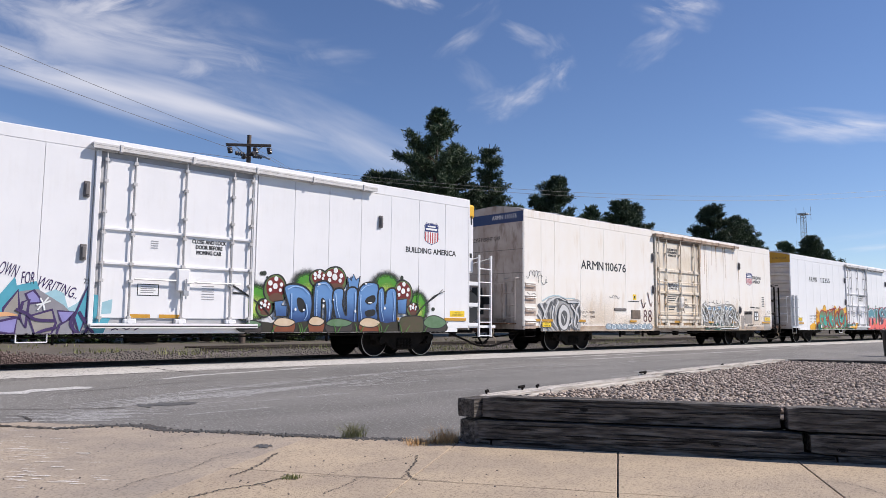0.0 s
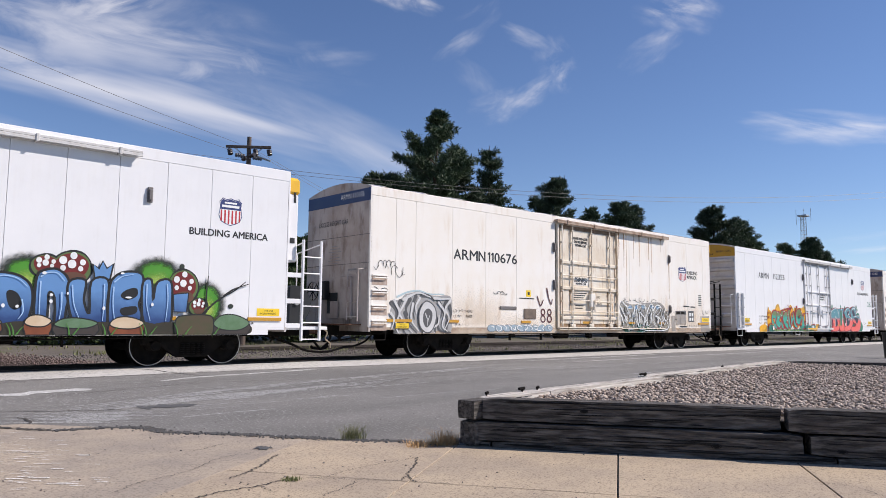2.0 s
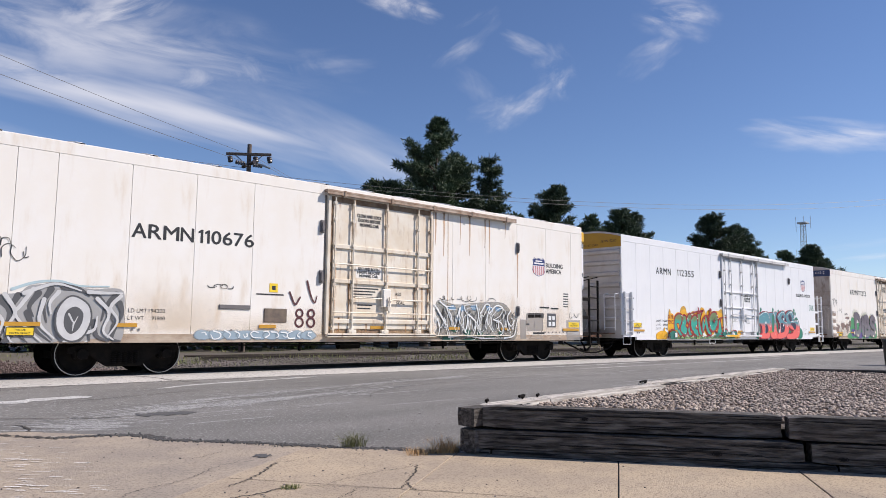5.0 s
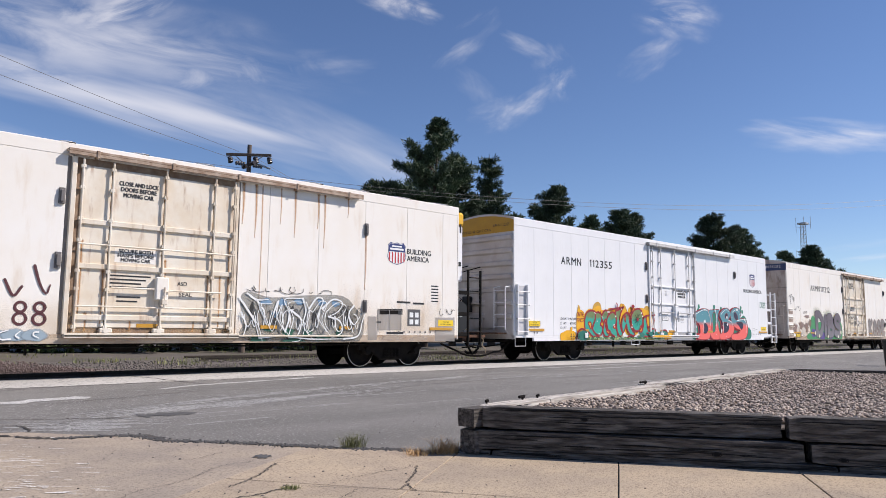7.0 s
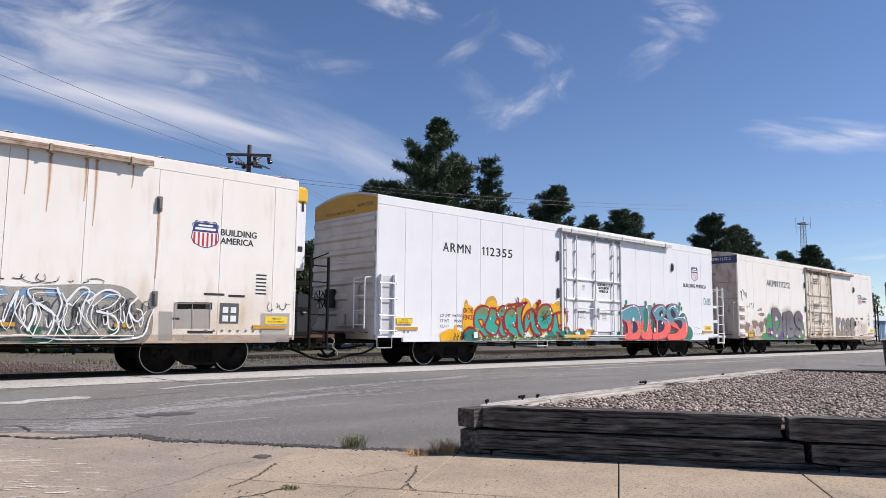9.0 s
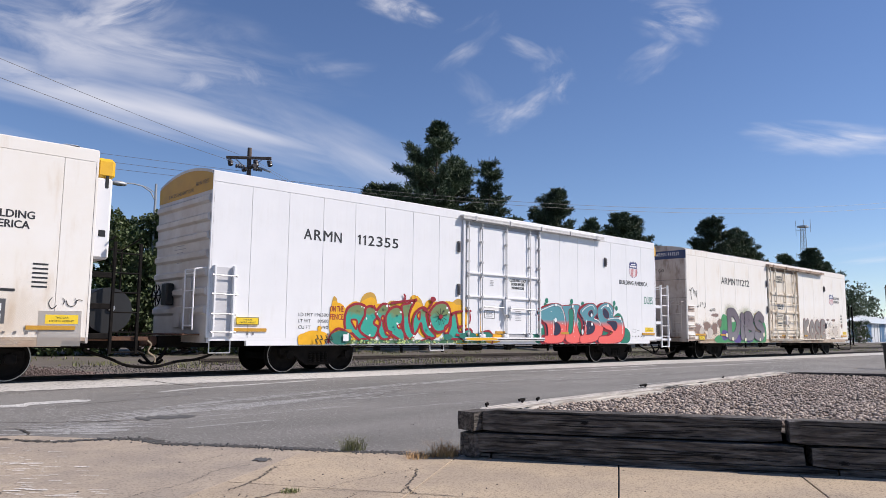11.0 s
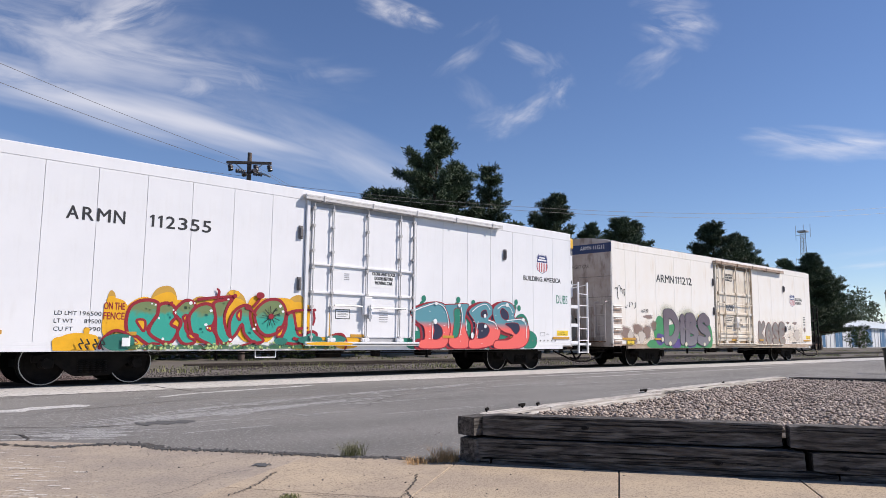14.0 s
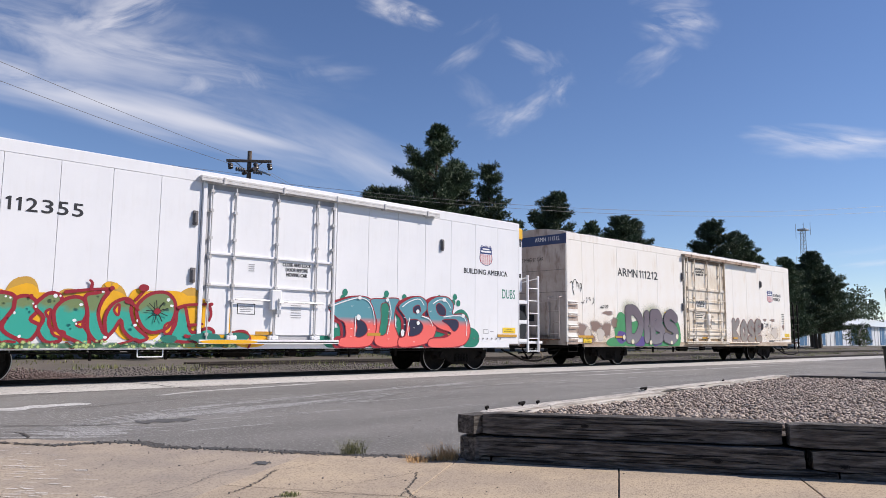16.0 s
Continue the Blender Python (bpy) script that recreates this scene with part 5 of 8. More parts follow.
    tagged(part("small_writing", bm, mat("faded_ink", (0.3, 0.3, 0.31), 0.6, scale=5), car), kind="stuff")
    bm = B()
    box(bm, -0.22, -0.02, 1.9, 2.25, 1.75, 2.3, 0.03)
    part("brake_housing", bm, PLASTIC, car)
    bm = B()
    bmesh.ops.create_cone(bm, cap_ends=False, segments=20, radius1=0.28, radius2=0.28, depth=0.035, matrix=Matrix.Translation((-0.28, 2.4, 2.0)) @ Matrix.Rotation(radians(90), 4, "Y"))
    for k in range(4):
        a = k * math.pi / 4
        rod(bm, (-0.28, 2.4 - 0.28 * math.cos(a), 2.0 - 0.28 * math.sin(a)), (-0.28, 2.4 + 0.28 * math.cos(a), 2.0 + 0.28 * math.sin(a)), 0.014, 6)
    part("brake_wheel", bm, BLACKIRON, car)
    bm = B()
    box(bm, -0.45, -0.02, 0.3, D - 0.3, 1.02, 1.06, 0.01)
    part("brake_step", bm, RUST, car)
    rail_mat = paint if new_style else OLDEND
    bm = B()
    tube(bm, [(-0.30, 0.12, 1.15), (-0.30, 0.12, 2.55), (-0.02, 0.12, 2.6)], 0.018)
    tube(bm, [(-0.30, 0.62, 1.15), (-0.30, 0.62, 2.55), (-0.02, 0.62, 2.6)], 0.018)
    for z in (1.25, 1.65, 2.05, 2.45):
        rod(bm, (-0.30, 0.12, z), (-0.30, 0.62, z), 0.013, 6)
    part("end_ladder", bm, rail_mat, car)
    bm = B()
    box(bm, -0.10, -0.02, 0.75, 1.25, 1.2, 2.4, 0.01)
    box(bm, -0.07, -0.02, 1.4, 1.8, 1.2, 1.7, 0.01)
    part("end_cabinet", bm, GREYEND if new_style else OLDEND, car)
    if not new_style:
        bm = B()
        box(bm, -0.04, -0.01, 1.5, 2.0, 1.35, 1.95, 0.01)
        part("end_window", bm, PLASTIC, car)

    # trailing end: cooling unit, platform and ladder standing clear of the body
    unit = new("cooling_unit")
    unit.parent = car
    bm = B()
    box(bm, LONG, LONG + 0.36, 0.16, D - 0.16, 2.62, 4.38, 0.05)
    part("casing", bm, WHITE, unit, "white refrigeration unit on the end wall")
    bm = B()
    box(bm, LONG, LONG + 0.40, 0.14, D - 0.14, 4.36, 4.80, 0.07)
    part("cowl", bm, YELLOW, unit, "yellow cowl of the refrigeration unit")
    for x0, x1, z0, z1 in ((0.12, 0.26, 3.1, 3.24), (0.2, 0.27, 4.15, 4.42)):
        bm = B()
        box(bm, LONG + x0, LONG + x1, 0.145, 0.17, z0, z1, 0.01)
        part("vent", bm, PLASTIC, unit)
    bm = B()
    rod(bm, (LONG + 0.55, 0.55, 1.55), (LONG + 0.55, D - 0.4, 1.55), 0.50, 26)
    part("fuel_tank", bm, PLASTIC, car, "black fuel tank on the end platform", smooth=False)
    bm = B()
    rod(bm, (LONG + 0.6, 0.50, 1.6), (LONG + 0.6, 0.56, 1.6), 0.07, 14)
    part("gauge", bm, GALV, car)
    bm = B()
    box(bm, LONG, LONG + 1.25, 0.05, D - 0.05, 0.90, 0.985, 0.01)
    part("end_platform", bm, rail_mat if new_style else RUST, car)
    lm = paint if new_style else BLACKIRON
    lad = new("ladder")
    lad.parent = car
    for dx, y in ((0.44, 0.0), (0.98, 0.0)):
        bm = B()
        box(bm, LONG + dx - 0.03, LONG + dx + 0.03, y - 0.02, y + 0.05, 0.62, 3.2 if new_style else 3.0, 0.008)
        part("stile", bm, lm, lad)
    for k in range(6):
        bm = B()
        rod(bm, (LONG + 0.42, 0.0, 0.66 + 0.42 * k), (LONG + 1.0, 0.0, 0.66 + 0.42 * k), 0.016, 8)
        part("rung", bm, lm, lad)
    for z in (1.0, 1.62, 2.28):
        bm = B()
        box(bm, LONG - 0.01, LONG + 0.44, -0.0, 0.04, z - 0.06, z + 0.06, 0.01)
        part("ladder_bracket", bm, lm, lad)
    bm = B()
    tube(bm, [(LONG + 0.44, 0.02, 3.12), (LONG + 0.44, 1.2, 2.95), (LONG + 0.98, 1.2, 2.95), (LONG + 0.98, 0.02, 3.12)], 0.018)
    tube(bm, [(LONG + 0.98, 1.2, 2.95), (LONG + 0.98, 1.2, 0.98)], 0.018)
    part("platform_railing", bm, lm, car)

    # lettering and plates on the side
    bm = B()
    box(bm, 0.72, 1.30, -0.034, 0.0, 1.28, 1.46) if new_style else box(bm, 0.93, 1.42, -0.034, 0.0, 0.93, 1.10)
    pl = part("placard", bm, PLACARD, car, "yellow warning placard")
    p = Paint(-0.0355)
    ax, az, aw = (0.72, 1.28, 0.58) if new_style else (0.93, 0.93, 0.49)
    for fx in (0.0, 1.0):
        p.rect(ax + fx * (aw - 0.012), ax + 0.012 + fx * (aw - 0.012), az, az + (0.18 if new_style else 0.17))
    hh = 0.18 if new_style else 0.17
    for fz in (0.0, 1.0):
        p.rect(ax, ax + aw, az + fz * (hh - 0.012), az + fz * (hh - 0.012) + 0.012)
    p.put("placard_border", INK, pl)
    lettering("notice", "THIS CAR", ax + aw * 0.3, az + hh * 0.56, hh * 0.22, aw * 0.4, INK, pl, y=-0.037)
    lettering("notice", "EXCESS HEIGHT", ax + aw * 0.14, az + hh * 0.2, hh * 0.22, aw * 0.72, INK, pl, y=-0.037)
    bm = B()
    box(bm, 18.44, 19.05, -0.006, 0.0, 1.24, 1.42)
    pl = part("placard", bm, PLACARD, car, "yellow warning placard")
    lettering("notice", "THIS CAR", 18.62, 1.345, 0.04, 0.25, INK, pl, y=-0.0085)
    lettering("notice", "EXCESS HEIGHT", 18.52, 1.275, 0.04, 0.45, INK, pl, y=-0.0085)
    for xx in (0.62, 2.95, 6.3, 9.65, 12.6, 14.9, 18.1) if not new_style else (0.62, 3.6, 9.0, 9.65, 13.0, 16.0, 18.2):
        bm = B()
        box(bm, xx, xx + 0.9 * (0.5 if xx not in (0.62, 18.1, 18.2) else 1), -0.030, 0.0, 1.12, 1.20)
        part("reflector", bm, OCHRE, car)
    head, digits = (number + " ").split(" ")[:2]
    if new_style:
        if number:
            sign("reporting_mark", head, 2.51, 3.50, 0.27, 1.16, car, 0.34)
            sign("car_number", digits, 4.20, 3.51, 0.27, 1.42, car, 0.34)
        bars(car, [(11.0, 3.1, 0.3, 0.02)])
        p = Paint(-0.022)
        p.rect(10.30, 11.18, 2.50, 2.96)
        p.put("notice_plate", WHITEP, door)
        for k, (txt, w) in enumerate((("CLOSE AND LOCK", 0.82), ("DOOR BEFORE", 0.64), ("MOVING CAR", 0.60))):
            lettering("notice", txt, 10.74 - w / 2, 2.83 - 0.125 * k, 0.09, w, INK, door, y=-0.0275, fat=0.006)
        p = Paint(-0.022)
        p.rect(9.15, 9.62, 1.60, 1.86)
        p.put("notice_plate", INK, door)
        p = Paint(-0.024)
        p.rect(9.17, 9.60, 1.62, 1.84)
        p.put("notice_plate", WHITEP, door)
        bars(door, [(9.22, 1.79 - 0.042 * k, 0.33 - 0.05 * (k % 2), 0.018) for k in range(4)] + [(10.6, 1.85 - 0.06 * k, 0.30, 0.014) for k in range(6)]
             + [(9.4, 2.80 - 0.05 * k, 0.16, 0.014) for k in range(4)], mat("faded_ink", (0.3, 0.3, 0.31), 0.6, scale=5), y=-0.0265)
        for k, (a, b) in enumerate((("LD LMT", "196500"), ("LT WT", "89500"), ("CU FT", "6990"))):
            lettering("capacity", a, 2.42, 1.52 - 0.16 * k, 0.085, 0.42 - 0.06 * (k > 0), INK, car)
            lettering("capacity", b, 2.90 + (0 if k == 0 else 0.09), 1.52 - 0.16 * k, 0.085, 0.42 - (0 if k == 0 else 0.09), INK, car)
    else:
        sign("reporting_mark", head, 3.19, mark_z, 0.31, 1.38, car)
        sign("car_number", digits, 4.68, mark_z, 0.31, 1.40, car)
        for k, (txt, w) in enumerate((("CLOSE AND LOCK", 0.84), ("DOORS BEFORE", 0.76), ("MOVING CAR", 0.64))):
            lettering("notice", txt, 9.55 - w / 2, 4.16 - 0.125 * k, 0.09, w, INK, door, y=-0.0275, fat=0.006)
        p = Paint(-0.022)
        p.rect(9.12, 10.02, 2.50, 2.80)
        p.put("notice_plate", GRIMY, door)
        for k, (txt, w) in enumerate((("SECURE BOTH", 0.72), ("HASPS BEFORE", 0.76), ("MOVING CAR", 0.62))):
            lettering("notice", txt, 9.56 - w / 2, 2.71 - 0.095 * k, 0.075, w, INK, door, y=-0.0275, fat=0.005)
        lettering("notice", "ASD", 10.5, 2.06, 0.09, 0.22, INK, door, y=-0.0255)
        lettering("notice", "SEAL", 10.55, 1.82, 0.09, 0.30, INK, door, y=-0.0255)
        bars(door, [(9.05, 2.2 - 0.08 * k, 0.85 - 0.1 * (k % 3), 0.03) for k in range(4)] + [(9.2, 1.75, 0.5, 0.03), (9.2, 1.66, 0.44, 0.03)], y=-0.0255)
        for k, (a, b) in enumerate((("LD LMT", "194200"), ("LT WT", "91800"))):
            lettering("capacity", a, 3.20, 1.43 - 0.16 * k, 0.085, 0.40 - 0.06 * k, INK, car)
            lettering("capacity", b, 3.64 + 0.07 * k, 1.43 - 0.16 * k, 0.085, 0.36 - 0.07 * k, INK, car)
        bm = B()
        box(bm, 6.42, 7.05, -0.02, 0.0, 1.26, 1.60, 0.015)
        part("access_hatch", bm, mat("hatch_brown", (0.11, 0.085, 0.07), 0.7, scale=6, second=(0.2, 0.15, 0.11), amount=0.8), car, "dark rusty access hatch")
        bm = B()
        box(bm, 5.25, 6.05, -0.03, 0.0, 1.56, 1.66, 0.01)
        part("vent_slot", bm, SHADE, car)
        bm = B()
        box(bm, 6.55, 6.78, -0.006, 0.0, 2.0, 2.22)
        part("placard", bm, PLACARD, car, "small ochre placard")
        bars(car, [(6.62, 2.06, 0.1, 0.1), (6.2, 1.93, 0.75, 0.03)], y=-0.0085)
        bars(car, [(18.15, 1.95 + 0.09 * k, 0.28, 0.035) for k in range(6)] + [(16.1, 1.3, 0.2, 0.05), (16.9, 1.55, 0.16, 0.16), (16.5, 1.0, 0.6, 0.06)], y=-0.0045)
    if emblem_beside:
        build_shield(car, 16.82, 2.96, 0.66, 0.64)
        lettering("slogan", "BUILDING", 17.20, 3.30, 0.15, 0.92, INK, car, bold=0.008)
        lettering("slogan", "AMERICA", 17.20, 3.10, 0.15, 0.84, INK, car, bold=0.008)
    else:
        build_shield(car, 17.66, 3.36, 0.58, 0.66)
        lettering("slogan", "BUILDING AMERICA", 16.68, 3.08, 0.16, 1.98, INK, car, bold=0.008)
    # small rust-coloured bolt marks on the sill
    bars(car, [(1.0 + 0.14 * k + 2.0 * (k // 2), 1.04, 0.05, 0.05) for k in range(5)] + [(16.9 + 0.2 * k, 1.04, 0.05, 0.05) for k in range(8)], SHADE, y=-0.0125)
    return car, axles


CARS = []
for style, number, label, beside, mark in ((True, "", "white refrigerator car with blue mushroom mural along its side", False, 0),
                                     (False, "ARMN 110676", "grimy white refrigerator car with rust streaks and silver tags", True, 3.06),
                                     (True, "ARMN 112355", "clean white refrigerator car with orange and teal graffiti", False, 0),
                                     (False, "ARMN 111212", "weathered white refrigerator car with grey and green graffiti", True, 3.52)):
    CARS.append(build_car(style, number, label, beside, mark))

# ---- painted pieces on the cars ----
def two_tone(name, top, bottom, z, soft=0.12, mottle=0.5):
    """Spray paint that changes colour at a height on the car, with a broken edge."""
    m = bpy.data.materials.new(name)
    m.use_nodes = True
    tree = m.node_tree
    add, link = nodes_of(tree)
    bsdf = tree.nodes["Principled BSDF"]
    bsdf.inputs["Roughness"].default_value = 0.45
    co = add("ShaderNodeTexCoord")
    sep = add("ShaderNodeSeparateXYZ")
    link(co.outputs["Object"], sep.inputs[0])
    n = add("ShaderNodeTexNoise", Scale=5.0, Detail=4.0)
    link(co.outputs["Object"], n.inputs["Vector"])
    s = add("ShaderNodeMath")
    s.operation = "MULTIPLY_ADD"
    link(n.outputs["Fac"], s.inputs[0])
    s.inputs[1].default_value = mottle
    link(sep.outputs[2], s.inputs[2])
    r = add("ShaderNodeMapRange")
    for i, val in enumerate((z - soft + mottle * 0.5, z + soft + mottle * 0.5, 0.0, 1.0)):
        r.inputs[1 + i].default_value = val
    link(s.outputs[0], r.inputs[0])
    x = add("ShaderNodeMix")
    x.data_type = "RGBA"
    link(r.outputs[0], x.inputs[0])
    x.inputs[6].default_value, x.inputs[7].default_value = (*bottom, 1), (*top, 1)
    link(x.outputs[2], bsdf.inputs["Base Color"])
    return m


def flat(name, c, second=None):
    return mat(name, c, 0.45, scale=4, second=second or tuple(v * 0.8 for v in c), amount=0.6)


GLYPHS = {
    "D": [[(0.12, 0.0), (0.12, 0.5), (0.08, 1.0)], [(0.08, 1.0), (0.55, 0.98), (0.92, 0.62), (0.86, 0.28), (0.55, 0.0), (0.12, 0.0)]],
    "U": [[(0.1, 1.0), (0.12, 0.4), (0.3, 0.04), (0.6, 0.0), (0.82, 0.3), (0.9, 1.0)]],
    "B": [[(0.12, 0.0), (0.12, 1.0)], [(0.12, 1.0), (0.6, 1.0), (0.78, 0.76), (0.45, 0.53)], [(0.45, 0.53), (0.95, 0.42), (0.92, 0.1), (0.5, 0.0), (0.12, 0.0)]],
    "S": [[(0.88, 0.86), (0.5, 1.02), (0.14, 0.82), (0.3, 0.58), (0.72, 0.46), (0.92, 0.2), (0.6, 0.0), (0.08, 0.08)]],
    "I": [[(0.5, 0.0), (0.5, 0.68)], [(0.48, 0.92), (0.52, 0.93)]],
    "K": [[(0.15, 0.0), (0.15, 1.0)], [(0.85, 1.0), (0.25, 0.5), (0.9, 0.0)]],
    "O": [[(0.5, 1.0), (0.12, 0.7), (0.12, 0.3), (0.5, 0.0), (0.88, 0.3), (0.88, 0.7), (0.5, 1.0)]],
    "E": [[(0.88, 0.95), (0.3, 1.0), (0.12, 0.6), (0.12, 0.25), (0.4, 0.0), (0.9, 0.06)], [(0.15, 0.5), (0.75, 0.55)]],
    "n": [[(0.12, 0.0), (0.1, 1.0)], [(0.12, 0.75), (0.5, 1.0), (0.85, 0.75), (0.88, 0.0)]],
    "R": [[(0.12, 0.0), (0.12, 1.0)], [(0.12, 1.0), (0.7, 0.98), (0.75, 0.6), (0.3, 0.5), (0.9, 0.0)]],
    "W": [[(0.05, 1.0), (0.25, 0.0), (0.5, 0.7), (0.75, 0.0), (0.95, 1.0)]],
    "C": [[(0.9, 0.8), (0.55, 1.0), (0.15, 0.75), (0.12, 0.3), (0.5, 0.0), (0.9, 0.15)]],
}


def glyph(paint, key, x0, x1, z0, z1, w, lean=0.0):
    for s in GLYPHS[key]:
        pts = [(x0 + w / 2 + a * (x1 - x0 - w) + lean * (b - 0.5), z0 + w / 2 + b * (z1 - z0 - w)) for a, b in s]
        paint.stroke(pts, w)


def letters(car, name, spec, width, rim, fill, edge, base, shine=None, label=""):
    """Fat sprayed letters, each a part: rim colour below, fill above. spec: key, x0, x1, z0, z1."""
    y = base
    for key, x0, x1, z0, z1 in spec:
        p = Paint(y)
        glyph(p, key, x0 - edge, x1 + edge, z0 - edge, z1 + edge, width + 2 * edge)
        p.put(name + "_outline", rim, car)
        p = Paint(p.y - 0.0005)
        glyph(p, key, x0, x1, z0, z1, width)
        p.put(name, fill, car, label)
        y = p.y - 0.0005
        if shine:
            p = Paint(y)
            for s in GLYPHS[key]:
                pts = [(x0 + width / 2 + a * (x1 - x0 - width) + width * 0.36, z0 + width / 2 + b * (z1 - z0 - width)) for a, b in s]
                if len(pts) > 2:
                    p.stroke(pts[:3], width * 0.07)
                    p.blob(pts[1][0], pts[1][1], width * 0.13, width * 0.13, n=10)
            p.put(name + "_highlight", shine, car)
            y = p.y - 0.0005
    return y


def patch(car, name, pts, fill, y, rim=None, w=0.05, holes=(), hole_fill=None, label="", n=4):
    """One sprayed letter or shard: its filled shape, the counters in it, and the line round it. Gives the next layer's depth."""
    p = Paint(y)
    p.area(pts, n)
    body = p.put(name, fill, car, label)
    y = p.y - 0.0004
    for h in holes:
        p = Paint(y)
        p.area(h, n)
        p.put("counter", hole_fill, body)
        y = p.y - 0.0002
    if rim:
        p = Paint(y)
        p.contour(pts, w, n)
        for h in holes:
            p.contour(h, w * 0.7, n)
        p.put("rim", rim, body)
        y = p.y - 0.0004
    return y


def dashes(car, name, rows, w, material, y, w2=None, label=""):
    """Brush lines laid side by side as one drawing."""
    p = Paint(y)
    for pts in rows:
        p.stroke(pts, w, w2, 4)
    tagged(p.put(name, material, car), label, kind="stuff")
    return p.y - 0.0006


def scribble(car, name, x, z, w, h, count, width, material, seed, base=-0.0045, label=""):
    """A quick hand-drawn tag: loops and dashes that spell nothing."""
    rng = random.Random(seed)
    p = Paint(base)
    for k in range(count):
        cx, ww = x + w * (k + 0.5) / count, w / count
        a, big = rng.uniform(0, 6.28), rng.uniform(0.45, 1.0)
        way = rng.choice((-1, 1))
        pts = [(cx + 0.75 * ww * big * math.cos(a + way * 1.15 * i) + 0.12 * ww * (i - 2), z + h * (0.5 + 0.5 * big * math.sin(a + way * 1.15 * i) * rng.uniform(0.7, 1.0))) for i in range(rng.randint(3, 5))]
        p.stroke(pts, width, width * 0.55, 4)
    return tagged(p.put(name, material, car), label, kind="stuff")


def spots(car, name, rows, material, base, wob=0.0, zmin=None, label=""):
    """Sprayed blobs: each a part, or one body of stuff where there are too many to tell apart."""
    y = base
    if len(rows) > 16:
        p = Paint(y)
        for x, z, rx, rz in rows:
            p.blob(x, z, rx, rz, wob, zmin=zmin)
        tagged(p.put(name, material, car, label), kind="stuff")
        return p.y - 0.0006
    for x, z, rx, rz in rows:
        p = Paint(y)
        p.blob(x, z, rx, rz, wob, zmin=zmin)
        p.put(name, material, car, label)
        y = p.y
    return y - 0.0006


A_CAR, B_CAR, C_CAR, D_CAR = (c for c, _ in CARS)
SILL = 0.80
soft_black = spray_mat("soft_black", (0.02, 0.03, 0.02), 0.6)
soft_green = spray_mat("soft_green", (0.06, 0.26, 0.02), 0.62)
soft_lime = spray_mat("soft_lime", (0.50, 0.66, 0.14), 0.0, 0.9)
shine = flat("white_spray", (0.80, 0.82, 0.82))

# first car: mushrooms, green glows and blue letters
mural_black = flat("mural_black", (0.015, 0.015, 0.015))
glow = [(11.98, 1.54, 0.54, 0.60), (13.41, 1.89, 0.60, 0.64), (16.00, 1.98, 0.72, 0.64), (17.13, 1.48, 0.56, 0.66)]
y = spots(A_CAR, "mural_halo", [(x, z, rx * 1.08, rz * 1.07) for x, z, rx, rz in glow] + [(11.63, 1.38, 0.21, 0.46), (12.12, 2.23, 0.08, 0.07), (12.19, 2.24, 0.08, 0.08), (12.27, 2.14, 0.04, 0.04), (16.54, 2.31, 0.08, 0.10), (17.75, 1.45, 0.09, 0.08)], soft_black, -0.008, 0.02, SILL, "dark sprayed haze round the mural")
y = spots(A_CAR, "mural_green", [(x, z, rx * 0.78, rz * 0.80) for x, z, rx, rz in glow], soft_green, y, 0.02, SILL, "soft green sprayed mounds")
y = spots(A_CAR, "mural_glow", [(x, z - 0.12, rx * 0.66, rz * 0.66) for x, z, rx, rz in glow], soft_lime, y, 0.02, SILL)
caps = [(12.50, 1.85, 0.28, 0.33), (13.76, 2.17, 0.24, 0.20), (14.25, 2.16, 0.34, 0.31), (16.59, 1.86, 0.31, 0.36), (12.22, 1.39, 0.19, 0.18), (16.96, 1.42, 0.19, 0.16)]
y = spots(A_CAR, "mushroom_outline", [(x, z, rx + 0.06, rz + 0.06) for x, z, rx, rz in caps], mural_black, y, 0.02)
y = spots(A_CAR, "mushroom_rim", [(x, z, rx + 0.025, rz + 0.025) for x, z, rx, rz in caps], flat("moss_spray", (0.10, 0.16, 0.05)), y, 0.02)
y = spots(A_CAR, "mushroom_cap", [(x, z + 0.04, rx * 0.92, rz * 0.86) for x, z, rx, rz in caps], flat("mural_red", (0.17, 0.016, 0.014)), y, 0.02, label="dark red mushroom caps with white dots")
y = spots(A_CAR, "mushroom_gill", [(x + 0.1 * rx, z - 0.62 * rz, rx * 0.7, rz * 0.36) for x, z, rx, rz in caps], flat("gill_brown", (0.13, 0.06, 0.035)), y, 0.03)
dots = []
for x, z, rx, rz in caps:
    for a, d, r in ((0.4, 0.62, 0.17), (1.5, 0.66, 0.2), (2.6, 0.62, 0.22), (3.5, 0.55, 0.16), (1.9, 0.1, 0.24), (5.9, 0.5, 0.15)):
        dots.append((x + d * rx * math.cos(a), z + 0.05 + d * rz * math.sin(a), r * rx, r * rx * 1.1))
y = spots(A_CAR, "mushroom_dot", dots, shine, y)
y = dashes(A_CAR, "mural_twigs", [[(11.34, 1.91), (11.79, 1.66), (12.18, 1.39), (12.45, 1.11)], [(11.38, 1.73), (11.67, 1.71), (11.87, 1.59)], [(17.07, 1.27), (17.39, 1.57), (17.83, 1.83), (18.10, 2.04)], [(17.56, 1.69), (17.79, 1.85), (18.17, 1.99)], [(17.13, 1.44), (17.13, 1.73), (17.16, 2.14)]], 0.05, mural_black, y, 0.02)
blue = two_tone("blue_letters", (0.11, 0.25, 0.50), (0.022, 0.06, 0.19), 1.42, 0.30, 0.35)
